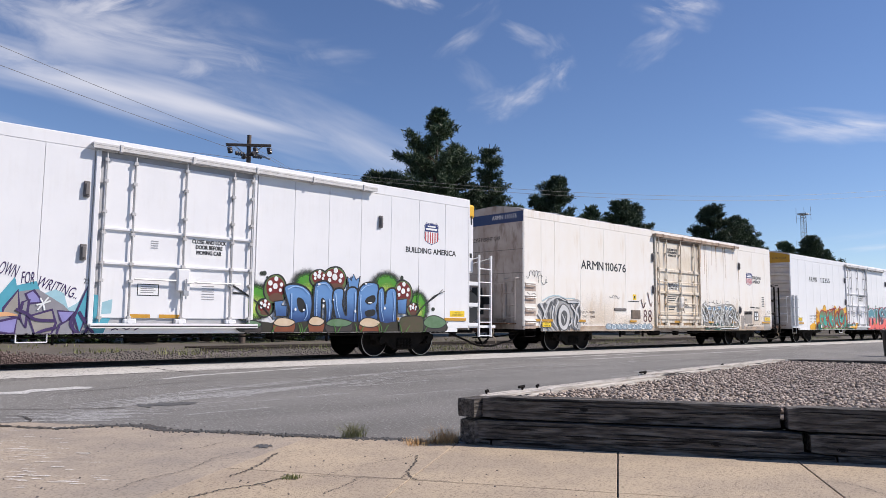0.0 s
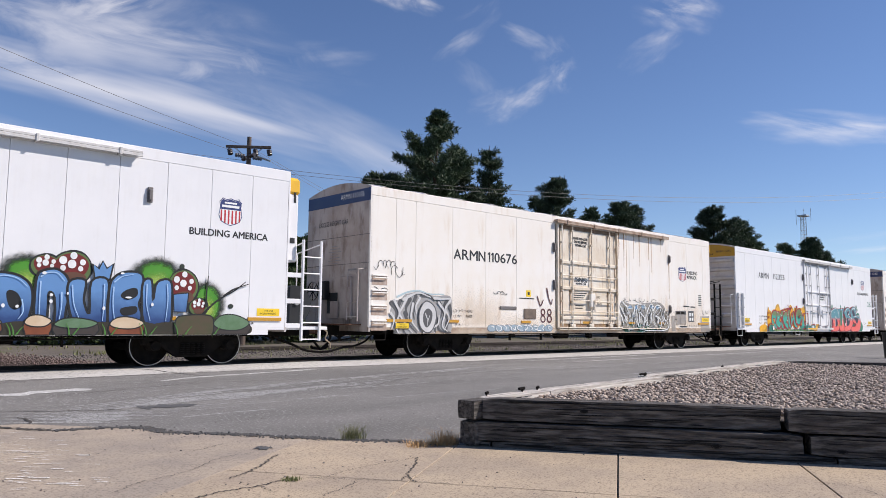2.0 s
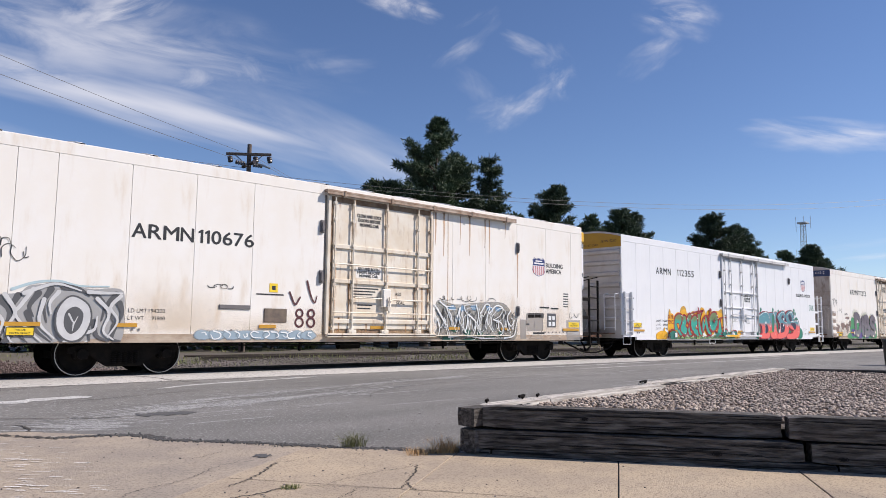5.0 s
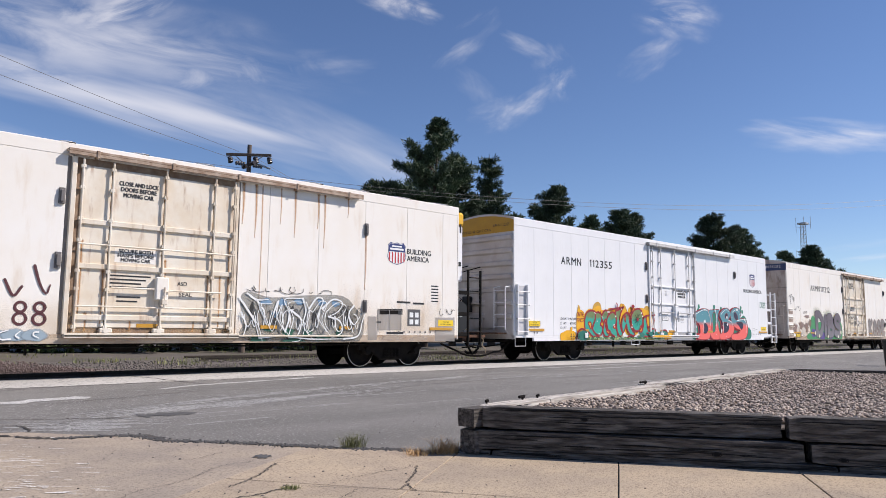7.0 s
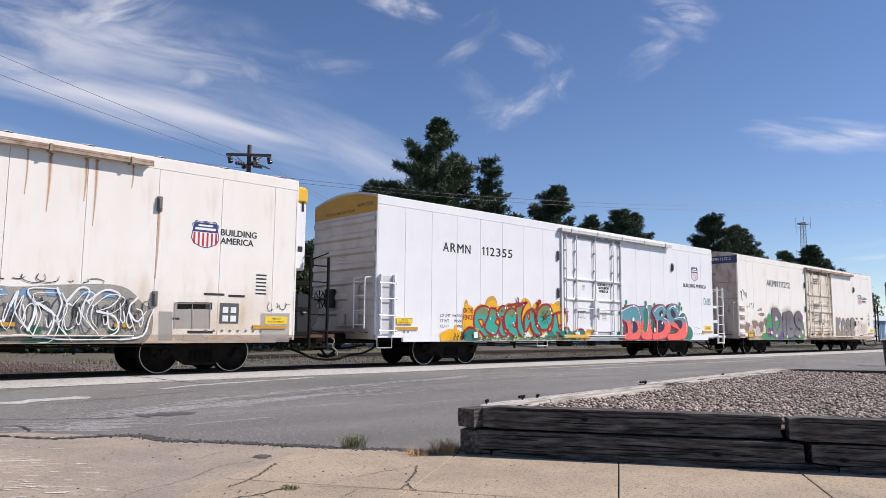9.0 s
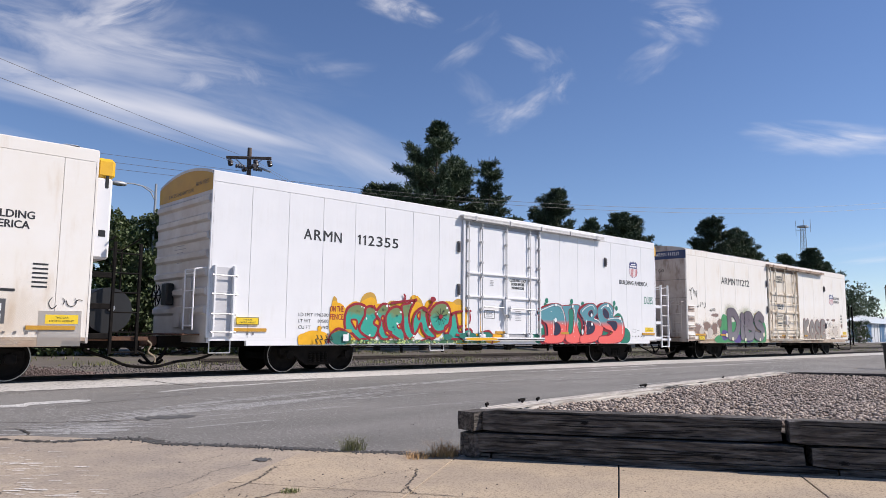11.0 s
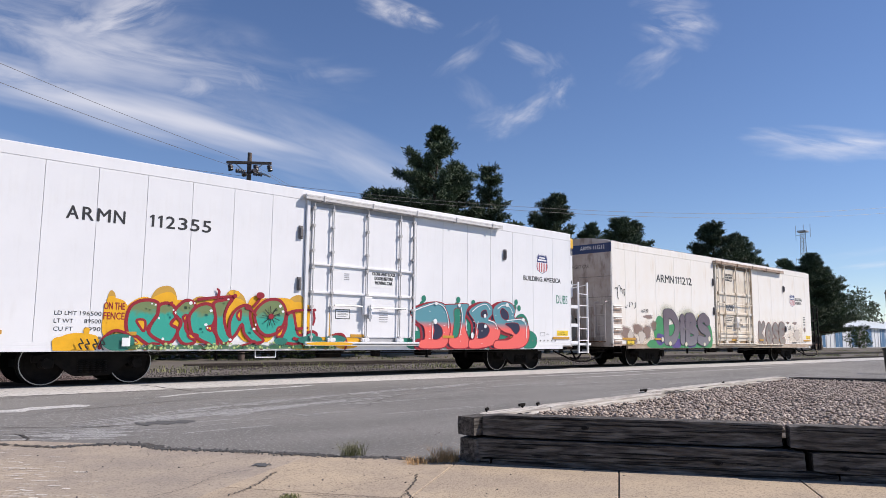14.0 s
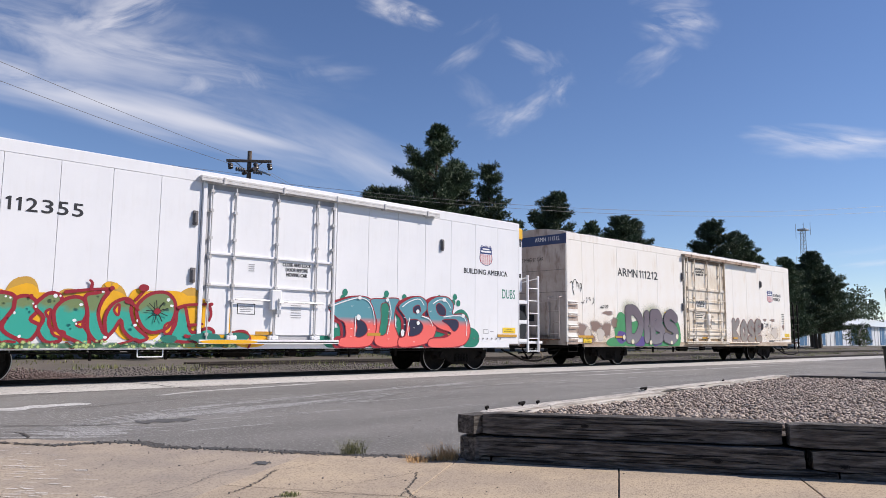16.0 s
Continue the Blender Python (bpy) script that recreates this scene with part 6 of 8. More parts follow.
y = patch(A_CAR, "mural_crown", [(14.69, 1.94), (14.63, 2.27), (14.76, 2.17), (14.83, 2.34), (14.92, 2.19), (15.05, 2.30), (14.99, 1.96)], blue, y, mural_black, 0.04, n=1)
y = patch(A_CAR, "mural_letter", [(12.74, 1.92), (12.99, 2.01), (13.29, 1.96), (13.50, 1.79), (13.56, 1.52), (13.53, 1.23), (13.44, 1.01), (12.88, 1.01), (12.90, 1.34), (12.81, 1.62)], blue, y, mural_black, 0.05, [[(13.12, 1.64), (13.27, 1.61), (13.36, 1.40), (13.26, 1.31), (13.16, 1.40)]], mural_black, "blue shaded letter of a mural")
y = patch(A_CAR, "mural_letter", [(13.62, 1.03), (13.59, 1.49), (13.61, 1.96), (13.74, 2.09), (13.97, 2.12), (14.17, 1.95), (14.23, 1.65), (14.18, 1.36), (14.14, 1.02), (13.98, 1.02), (13.97, 1.32), (13.93, 1.59), (13.84, 1.64), (13.84, 1.32), (13.81, 1.02)], blue, y, mural_black, 0.05, [], mural_black, "blue shaded letter of a mural")
y = patch(A_CAR, "mural_letter", [(14.19, 1.86), (14.51, 1.92), (14.50, 1.51), (14.62, 1.24), (14.62, 1.90), (14.95, 1.95), (14.96, 1.44), (14.94, 1.00), (14.43, 1.00), (14.24, 1.27)], blue, y, mural_black, 0.05, [], mural_black, "blue shaded letter of a mural")
y = patch(A_CAR, "mural_letter", [(15.01, 1.02), (14.98, 1.52), (15.01, 1.90), (15.17, 2.09), (15.42, 2.15), (15.66, 2.08), (15.68, 1.69), (15.61, 1.46), (15.68, 1.22), (15.60, 1.01), (15.26, 1.04)], blue, y, mural_black, 0.05, [[(15.24, 1.62), (15.33, 1.73), (15.53, 1.78), (15.55, 1.64), (15.38, 1.56)], [(15.25, 1.34), (15.54, 1.39), (15.54, 1.27), (15.31, 1.22)]], mural_black, "blue shaded letter of a mural")
y = patch(A_CAR, "mural_letter", [(15.68, 1.94), (15.86, 1.98), (15.91, 1.54), (15.98, 1.94), (16.28, 1.98), (16.33, 1.47), (16.28, 1.02), (15.78, 1.02), (15.67, 1.46)], blue, y, mural_black, 0.05, [], mural_black, "blue shaded letter of a mural")
y = patch(A_CAR, "mural_letter", [(12.45, 1.55), (12.72, 1.59), (12.66, 1.47), (12.82, 1.45), (12.81, 1.19), (12.51, 1.19)], blue, y, mural_black, 0.035, n=1)
y = patch(A_CAR, "mural_letter", [(16.35, 1.69), (16.70, 1.73), (16.67, 1.30), (16.38, 1.30)], blue, y, mural_black, 0.035, n=1)
pale_blue = flat("pale_blue", (0.36, 0.55, 0.80))
y = dashes(A_CAR, "mural_highlight", [[(12.83, 1.87), (13.03, 1.95), (13.28, 1.90), (13.45, 1.75)], [(12.94, 1.76), (12.95, 1.41), (12.94, 1.08)], [(13.68, 1.96), (13.80, 2.04), (13.97, 2.04), (14.11, 1.89)], [(13.68, 1.86), (13.68, 1.49), (13.69, 1.09)], [(14.26, 1.80), (14.31, 1.43), (14.42, 1.14)], [(14.88, 1.85), (14.89, 1.52), (14.88, 1.09)], [(15.08, 1.91), (15.23, 2.03), (15.46, 2.09)], [(15.07, 1.80), (15.07, 1.45), (15.12, 1.10)], [(15.76, 1.88), (15.77, 1.46), (15.86, 1.10)], [(16.20, 1.90), (16.23, 1.55), (16.20, 1.10)], [(13.37, 1.49), (13.40, 1.26), (13.32, 1.11)], [(14.07, 1.65), (14.08, 1.38), (14.05, 1.09)]], 0.028, pale_blue, y, 0.012)
y = spots(A_CAR, "mural_spark", [(13.05, 1.37, 0.03, 0.04), (13.29, 1.36, 0.03, 0.03), (13.88, 1.47, 0.03, 0.04), (13.88, 1.60, 0.03, 0.03), (14.18, 1.64, 0.02, 0.03), (14.89, 1.35, 0.03, 0.04), (15.23, 2.10, 0.04, 0.02), (15.89, 1.45, 0.03, 0.04), (13.73, 2.03, 0.04, 0.03), (15.38, 1.59, 0.07, 0.02)], shine, y)
y = spots(A_CAR, "mural_floor", [(12.0 + 0.72 * k, 0.90, 0.55, 0.17) for k in range(9)], flat("mural_brown", (0.035, 0.03, 0.018)), y, 0.03, SILL)
terracotta, cream_lid = flat("terracotta", (0.22, 0.065, 0.025), (0.12, 0.03, 0.015)), flat("cream_lid", (0.62, 0.50, 0.36), (0.50, 0.36, 0.22))
dark_pot, sage_lid = flat("dark_pot", (0.05, 0.04, 0.035)), flat("sage_lid", (0.13, 0.22, 0.13), (0.06, 0.14, 0.05))
for pots, lid, clay in (([(12.74, 1.04, 0.30, 0.11), (13.67, 1.07, 0.24, 0.12), (15.37, 1.04, 0.35, 0.13)], cream_lid, terracotta),
                       ([(14.37, 1.03, 0.41, 0.11), (11.89, 0.98, 0.22, 0.10), (17.75, 1.06, 0.45, 0.19)], sage_lid, dark_pot)):
    for x, z, rx, rz in pots:
        y = patch(A_CAR, "mural_pot", [(x - rx, z), (x - rx * 0.9, z - 0.25), (x - rx * 0.7, 0.80), (x + rx * 0.7, 0.80), (x + rx * 0.9, z - 0.25), (x + rx, z)], clay, y, mural_black, 0.03, n=2)
        y = patch(A_CAR, "mural_pot_lid", [(x - rx, z - 0.02), (x - rx * 0.6, z + rz * 0.9), (x + rx * 0.2, z + rz), (x + rx, z + 0.02), (x + rx * 0.5, z - rz * 0.8), (x - rx * 0.5, z - rz * 0.8)], lid, y, mural_black, 0.025)
y = patch(A_CAR, "mural_log", [(16.42, 1.14), (16.67, 1.23), (17.13, 1.24), (17.29, 1.14), (17.27, 0.78), (16.97, 0.72), (16.47, 0.75)], flat("mural_log_brown", (0.085, 0.06, 0.035), (0.05, 0.07, 0.025)), y, mural_black, 0.03)
y = dashes(A_CAR, "mural_grass", [[(13.20, 0.74), (13.18, 0.91), (13.12, 1.03)], [(13.26, 0.74), (13.24, 0.91), (13.19, 1.03)], [(14.25, 0.74), (14.23, 0.91), (14.18, 1.03)], [(14.94, 0.73), (14.92, 0.91), (14.86, 1.03)], [(15.71, 0.73), (15.68, 0.91), (15.62, 1.04)], [(15.79, 0.73), (15.76, 0.91), (15.70, 1.04)], [(16.47, 0.72), (16.45, 0.91), (16.38, 1.04)], [(13.26, 0.74), (13.34, 0.88), (13.41, 0.97)], [(12.37, 0.75), (12.44, 0.89), (12.50, 0.97)], [(14.29, 0.74), (14.37, 0.88), (14.44, 0.97)], [(15.02, 0.73), (15.11, 0.88), (15.18, 0.97)], [(15.82, 0.73), (15.92, 0.88), (16.00, 0.98)], [(16.59, 0.72), (16.69, 0.88), (16.78, 0.98)], [(17.27, 0.72), (17.38, 0.88), (17.47, 0.98)]], 0.035, flat("mural_leaf_green", (0.07, 0.22, 0.04)), y, 0.01)
# first car, ahead of its door: grey, lilac and teal shards with violet lines, and a purple tag
violet = flat("shard_violet", (0.055, 0.03, 0.11))
shard = {"teal": flat("shard_teal", (0.08, 0.36, 0.46)), "pale": flat("shard_pale", (0.33, 0.55, 0.62)), "lilac": flat("shard_lilac", (0.27, 0.25, 0.52)),
         "grey": flat("shard_grey", (0.27, 0.265, 0.29)), "khaki": flat("shard_khaki", (0.32, 0.30, 0.27)), "apricot": flat("shard_apricot", (0.72, 0.40, 0.20))}
y = -0.006
for tone, pts, w in (        ("teal", [(6.31, 1.45), (6.59, 1.56), (6.82, 1.90), (6.86, 1.73), (7.20, 1.83), (7.29, 1.61), (7.50, 1.50), (7.70, 1.62), (7.80, 1.28), (8.22, 1.61), (8.67, 1.53), (8.65, 1.15), (8.50, 0.77), (6.36, 0.74)], 0.00),
        ("pale", [(7.29, 1.56), (7.55, 1.68), (7.71, 1.60), (7.80, 1.31), (8.11, 1.49), (8.10, 1.28), (7.83, 1.19)], 0.00),
        ("grey", [(6.61, 1.15), (6.92, 1.62), (7.24, 1.67), (7.71, 1.37), (7.89, 1.19), (8.24, 1.15), (8.32, 0.73), (6.36, 0.74)], 0.00),
        ("khaki", [(6.66, 1.29), (6.89, 1.64), (6.93, 1.26), (7.07, 1.18), (6.95, 1.08), (6.65, 1.18)], 0.05),
        ("lilac", [(7.02, 1.57), (7.16, 1.65), (7.34, 1.42), (7.10, 1.38)], 0.05),
        ("apricot", [(6.33, 1.21), (6.74, 1.21), (6.94, 1.15), (6.33, 1.10)], 0.00),
        ("lilac", [(7.19, 1.16), (7.47, 1.23), (7.56, 1.03), (7.30, 1.00)], 0.00),
        ("lilac", [(7.61, 1.25), (7.93, 1.23), (7.73, 0.97), (7.67, 1.07)], 0.04),
        ("grey", [(6.98, 1.41), (7.09, 1.47), (7.05, 0.91), (6.94, 1.13)], 0.05),
        ("khaki", [(7.09, 1.13), (7.51, 1.27), (7.59, 1.00), (7.52, 0.78), (7.22, 0.76)], 0.05),
        ("lilac", [(6.34, 0.97), (6.90, 1.11), (6.87, 0.80), (6.36, 0.76)], 0.05),
        ("grey", [(7.66, 0.97), (7.92, 1.12), (7.92, 0.75), (7.62, 0.74)], 0.05),
        ("teal", [(7.92, 1.12), (8.15, 1.75), (8.15, 1.14), (8.04, 0.80)], 0.05),
        ("pale", [(8.45, 1.44), (8.65, 1.51), (8.64, 1.21), (8.44, 1.19)], 0.00),
):
    y = patch(A_CAR, "graffiti_shard", pts, shard[tone], y, violet if w else None, w, label=tone + " shard of sprayed graffiti", n=1)
y = dashes(A_CAR, "shard_star", [[(7.23, 1.36), (7.34, 1.39), (7.46, 1.44)], [(7.29, 1.49), (7.34, 1.39), (7.37, 1.27)], [(7.42, 1.50), (7.34, 1.39), (7.25, 1.27)]], 0.03, shine, y)
y = dashes(A_CAR, "shard_line", [[(6.89, 1.26), (7.07, 1.18), (7.22, 1.07), (7.55, 1.05)], [(7.20, 0.76), (7.36, 0.85), (7.59, 0.91)], [(7.89, 1.14), (7.87, 0.97), (7.99, 0.80)], [(8.02, 1.22), (8.14, 1.03), (8.27, 0.97)], [(8.13, 0.75), (8.20, 0.91), (8.30, 0.80)], [(6.63, 0.81), (6.82, 0.78), (7.07, 0.76)]], 0.06, violet, y)
marker = flat("purple_marker", (0.045, 0.02, 0.09))
lettering("purple_tag", "OWN", 0, 0, 0.26, 0.33, marker, A_CAR, turn=pose(6.52, -0.006, 1.95, 0, 14.0, 0), shear=0.2)
lettering("purple_tag", "FOR", 0, 0, 0.24, 0.23, marker, A_CAR, turn=pose(6.93, -0.006, 1.77, 0, -0.0, 0), shear=0.2)
lettering("purple_tag", "WRITING..", 0, 0, 0.22, 0.78, marker, A_CAR, turn=pose(7.20, -0.006, 1.73, 0, 18.0, 0), shear=0.2)
scribble(A_CAR, "purple_tag", 8.60, 0.83, 0.62, 0.17, 4, 0.025, marker, 6, base=-0.006)
lettering("mark", "25K", 8.07, 1.82, 0.10, 0.22, INK, A_CAR)

# second car: silver and black pieces, tags, rust
charcoal, silver = flat("charcoal_spray", (0.10, 0.10, 0.105)), flat("silver_spray", (0.60, 0.60, 0.60))
y = patch(B_CAR, "silver_ground", [(0.71, 1.25), (0.78, 1.56), (0.74, 1.72), (1.10, 1.76), (1.28, 1.91), (1.54, 1.96), (1.78, 2.02), (2.09, 1.95), (2.49, 1.89), (2.79, 1.93), (3.09, 1.87), (3.12, 1.42), (3.09, 0.83), (2.61, 0.88), (2.26, 0.80), (1.87, 0.82), (1.57, 0.72), (1.20, 0.80), (0.92, 0.70), (0.86, 0.98)], spray_mat("soft_silver", (0.40, 0.40, 0.40), 0.5, 0.8), -0.005, label="grey ground of the silver piece", n=3)
y = dashes(B_CAR, "silver_piece_shade", [[(0.77, 1.65), (0.97, 1.38), (0.86, 0.93)], [(1.10, 1.71), (0.99, 1.43), (1.13, 1.20)], [(1.28, 1.38), (1.42, 1.07), (1.73, 0.80)], [(1.46, 1.77), (1.31, 1.51), (1.39, 1.31)], [(1.68, 1.86), (1.56, 1.58), (1.63, 1.20)], [(2.50, 1.81), (2.71, 1.57), (2.67, 1.25)], [(2.94, 1.80), (2.77, 1.55), (2.91, 1.21)], [(2.52, 1.21), (2.59, 0.93), (2.83, 0.82)], [(2.94, 1.15), (2.89, 0.87), (3.07, 0.82)], [(1.92, 1.92), (2.21, 1.88), (2.41, 1.75)], [(0.92, 0.80), (1.10, 1.00), (1.31, 0.78)], [(2.25, 0.88), (2.42, 1.06), (2.45, 0.82)], [(3.01, 1.62), (3.08, 1.42), (3.03, 1.21)]], 0.13, charcoal, y, 0.03)
y = dashes(B_CAR, "silver_piece", [[(0.87, 1.73), (1.07, 1.38), (0.93, 1.05), (1.07, 0.75)], [(1.36, 1.85), (1.16, 1.53), (1.07, 1.35), (1.29, 1.07), (1.57, 0.80)], [(1.20, 1.76), (1.52, 1.90), (1.81, 1.97), (2.24, 1.85)], [(1.56, 1.65), (1.50, 1.20), (1.78, 0.88)], [(1.82, 1.81), (1.67, 1.59), (1.70, 1.37)], [(2.56, 1.70), (2.81, 1.41), (2.71, 1.04), (2.92, 0.85)], [(3.03, 1.77), (2.83, 1.52), (2.99, 1.25), (2.80, 0.90)], [(2.38, 1.83), (2.73, 1.82), (3.06, 1.83)], [(0.74, 1.37), (0.87, 1.20), (0.79, 0.93)], [(2.30, 0.98), (2.53, 1.06), (2.58, 1.33)], [(1.98, 0.80), (2.20, 0.72), (2.40, 0.82)]], 0.085, silver, y, 0.03, "silver and black wild-style piece")
y = patch(B_CAR, "silver_ring", [(2.10, 1.74), (2.39, 1.57), (2.46, 1.25), (2.31, 0.90), (2.06, 0.82), (1.83, 1.01), (1.79, 1.37), (1.91, 1.63)], silver, y, charcoal, 0.035, [[(2.14, 1.51), (2.29, 1.38), (2.24, 1.11), (2.08, 0.98), (1.96, 1.14), (1.98, 1.40)]], charcoal)
y = dashes(B_CAR, "silver_ring_mark", [[(2.03, 1.37), (2.13, 1.20), (2.20, 1.32)], [(2.13, 1.20), (2.11, 1.03)]], 0.04, silver, y, 0.015)
y = dashes(B_CAR, "pale_haze_line", [[(0.99, 1.83), (1.38, 1.98), (1.81, 2.03), (2.20, 1.95), (2.78, 1.96)]], 0.06, flat("ice_spray", (0.45, 0.58, 0.62)), -0.0058, 0.03)
for x, z, w, h, n, s in ((0.15, 2.55, 0.75, 0.35, 5, 2), (0.8, 2.35, 0.5, 0.45, 3, 5), (0.12, 1.92, 0.5, 0.18, 3, 8), (5.0, 2.02, 0.6, 0.12, 4, 11), (12.2, 1.98, 1.5, 0.22, 6, 14), (13.9, 1.96, 0.75, 0.22, 3, 15),
                         (18.5, 1.5, 0.65, 0.35, 4, 20), (14.8, 1.3, 0.8, 0.5, 7, 22)):
    scribble(B_CAR, "black_tag", x, z, w, h, n, 0.02, INK, s, base=-0.0085)
bars(B_CAR, [(16.85, 1.88, 0.5, 0.05), (17.45, 1.86, 0.42, 0.05)], INK, y=-0.0085)
maroon = spray_mat("maroon_spray", (0.09, 0.025, 0.03), 0.55)
p = Paint(-0.005)
for x in (7.42, 7.76):
    for z, r in ((1.27, 0.11), (1.50, 0.095)):
        p.stroke([(x + r * math.cos(a), z + r * math.sin(a)) for a in [0.7 * k for k in range(10)]], 0.075, n=3)
p.stroke([(7.12, 2.02), (7.28, 1.72), (7.42, 1.9)], 0.07)
p.stroke([(7.62, 2.32), (7.74, 1.95), (7.86, 1.78), (7.92, 1.95)], 0.08, 0.04)
p.put("maroon_tag", maroon, B_CAR, "maroon sprayed number and strokes")
y = spots(B_CAR, "pale_blue_piece", [(4.9 + 0.35 * k, 0.95, 0.32, 0.16) for k in range(9)], spray_mat("soft_steel_blue", (0.28, 0.36, 0.42), 0.6), -0.012, 0.05, SILL)
scribble(B_CAR, "white_outline", 4.8, 0.82, 3.1, 0.28, 12, 0.035, shine, 31, base=y)
y = patch(B_CAR, "tall_piece_ground", [(12.05, 1.78), (12.22, 2.01), (12.90, 1.89), (13.91, 1.98), (15.00, 2.00), (15.48, 1.64), (15.69, 1.47), (15.64, 0.89), (15.05, 0.78), (12.28, 0.85), (12.15, 1.27)], spray_mat("soft_olive_grey", (0.20, 0.205, 0.19), 0.6, 0.5), -0.0045, label="grey green ground of a wild-style piece")
y = spots(B_CAR, "tall_piece_blue", [(12.74, 1.78, 0.22, 0.11), (13.19, 1.77, 0.17, 0.13), (13.68, 1.81, 0.21, 0.12), (14.34, 1.81, 0.18, 0.12), (14.77, 1.79, 0.19, 0.11), (12.99, 1.47, 0.14, 0.11)], spray_mat("tall_piece_blue", (0.2, 0.34, 0.5), 0.5, 0.85), y, 0.12, SILL)
y = spots(B_CAR, "tall_piece_green", [(12.54, 0.85, 0.32, 0.10), (12.83, 1.13, 0.19, 0.13), (13.39, 1.03, 0.23, 0.17), (13.92, 1.03, 0.21, 0.16), (14.41, 0.90, 0.41, 0.11), (13.52, 0.82, 0.50, 0.09), (14.91, 1.01, 0.16, 0.17)], spray_mat("tall_piece_green", (0.02, 0.11, 0.075), 0.5, 0.85), y, 0.12, SILL)
y = spots(B_CAR, "tall_piece_black", [(12.37, 1.60, 0.09, 0.23), (12.99, 1.22, 0.07, 0.21), (13.48, 1.56, 0.08, 0.19), (14.11, 1.44, 0.09, 0.25), (14.70, 1.38, 0.10, 0.23), (15.29, 1.25, 0.12, 0.20), (12.24, 1.15, 0.07, 0.15)], spray_mat("tall_piece_black", (0.03, 0.03, 0.03), 0.5, 0.85), y, 0.12, SILL)
scribble(B_CAR, "tall_piece_scrawl", 12.15, 0.9, 3.25, 0.9, 17, 0.04, charcoal, 51, base=y)
scribble(B_CAR, "tall_piece_scrawl", 12.0, 0.95, 3.5, 0.8, 20, 0.028, shine, 52, base=y - 0.004)
y -= 0.009
y = dashes(B_CAR, "tall_piece_outline", [[(12.02, 1.85), (12.24, 1.56), (12.46, 1.25), (12.57, 0.90)], [(12.22, 1.96), (12.49, 1.82), (12.79, 1.83)], [(12.50, 1.79), (12.65, 1.46), (12.82, 1.16), (12.95, 1.52)], [(12.95, 1.52), (13.07, 1.82), (13.03, 1.42), (13.28, 1.05)], [(13.28, 1.05), (13.40, 1.48), (13.24, 1.85), (13.76, 1.89)], [(13.42, 1.59), (13.73, 1.35), (13.63, 0.95), (13.37, 0.90)], [(13.76, 1.89), (13.86, 1.60), (13.79, 1.23), (13.98, 0.95)], [(13.95, 1.64), (14.18, 1.92), (14.37, 1.86), (14.23, 1.44), (14.50, 1.06)], [(14.35, 1.65), (14.68, 1.90), (14.98, 1.81), (14.82, 1.57), (14.54, 1.45)], [(14.54, 1.45), (14.90, 1.34), (14.97, 1.04), (14.63, 0.89)], [(12.57, 0.90), (13.22, 0.95), (13.95, 0.87), (15.04, 0.87)], [(15.04, 0.87), (15.50, 0.95), (15.63, 1.33), (15.72, 1.53)], [(15.19, 1.43), (15.36, 1.25), (15.55, 1.47)], [(12.09, 1.45), (12.21, 1.20), (12.14, 0.92)], [(15.34, 1.75), (15.18, 1.52), (15.33, 1.04)]], 0.05, shine, y, 0.018, "white outlines of a wild-style piece")
y = dashes(B_CAR, "tall_piece_inner", [[(12.10, 1.77), (12.33, 1.47), (12.54, 1.17), (12.65, 0.81)], [(12.30, 1.88), (12.58, 1.73), (12.88, 1.74)], [(12.58, 1.71), (12.73, 1.37), (12.91, 1.06), (13.03, 1.43)], [(13.03, 1.43), (13.16, 1.73), (13.12, 1.33), (13.37, 0.96)], [(13.37, 0.96), (13.49, 1.39), (13.33, 1.76), (13.85, 1.80)], [(13.51, 1.50), (13.82, 1.26), (13.72, 0.86), (13.46, 0.80)], [(13.85, 1.80), (13.96, 1.51), (13.88, 1.14), (14.08, 0.85)], [(14.05, 1.55), (14.28, 1.83), (14.47, 1.77), (14.33, 1.35), (14.59, 0.96)], [(14.44, 1.56), (14.78, 1.81), (15.08, 1.72), (14.92, 1.47), (14.64, 1.35)]], 0.022, shine, y, 0.012)
faded_box = spray_mat("faded_box", (0.36, 0.34, 0.32), 0.5, 0.55)
y = patch(B_CAR, "grey_box", [(16.19, 1.10), (16.17, 1.69), (17.01, 1.71), (17.02, 1.11)], faded_box, -0.0045, n=1)
y = patch(B_CAR, "dark_vent", [(16.24, 1.54), (16.24, 1.69), (16.93, 1.71), (16.94, 1.56)], BLACKIRON, y, n=1)
y = patch(B_CAR, "grey_box", [(18.32, 0.80), (18.31, 1.49), (19.11, 1.51), (19.12, 0.79)], faded_box, y, n=1)
y = patch(B_CAR, "grey_box", [(15.85, 0.84), (15.83, 1.48), (16.14, 1.48), (16.16, 0.84)], faded_box, y, n=1)
y = dashes(B_CAR, "box_outline", [[(16.19, 1.10), (16.17, 1.66)], [(16.17, 1.66), (17.01, 1.68)], [(17.01, 1.68), (17.02, 1.11)], [(16.58, 1.67), (16.60, 1.10)]], 0.016, flat("faded_grey_line", (0.25, 0.24, 0.23)), y)
p = Paint(y)
for dx in (0.0, 0.2):
    for dz in (0.0, 0.2):
        p.rect(17.32 + dx, 17.32 + dx + 0.14, 1.28 + dz, 1.28 + dz + 0.14)
p.put("window_decal", shine, B_CAR)
y = patch(B_CAR, "decal_frame", [(17.25, 1.23), (17.25, 1.71), (17.73, 1.71), (17.73, 1.23)], charcoal, -0.0044, n=1)
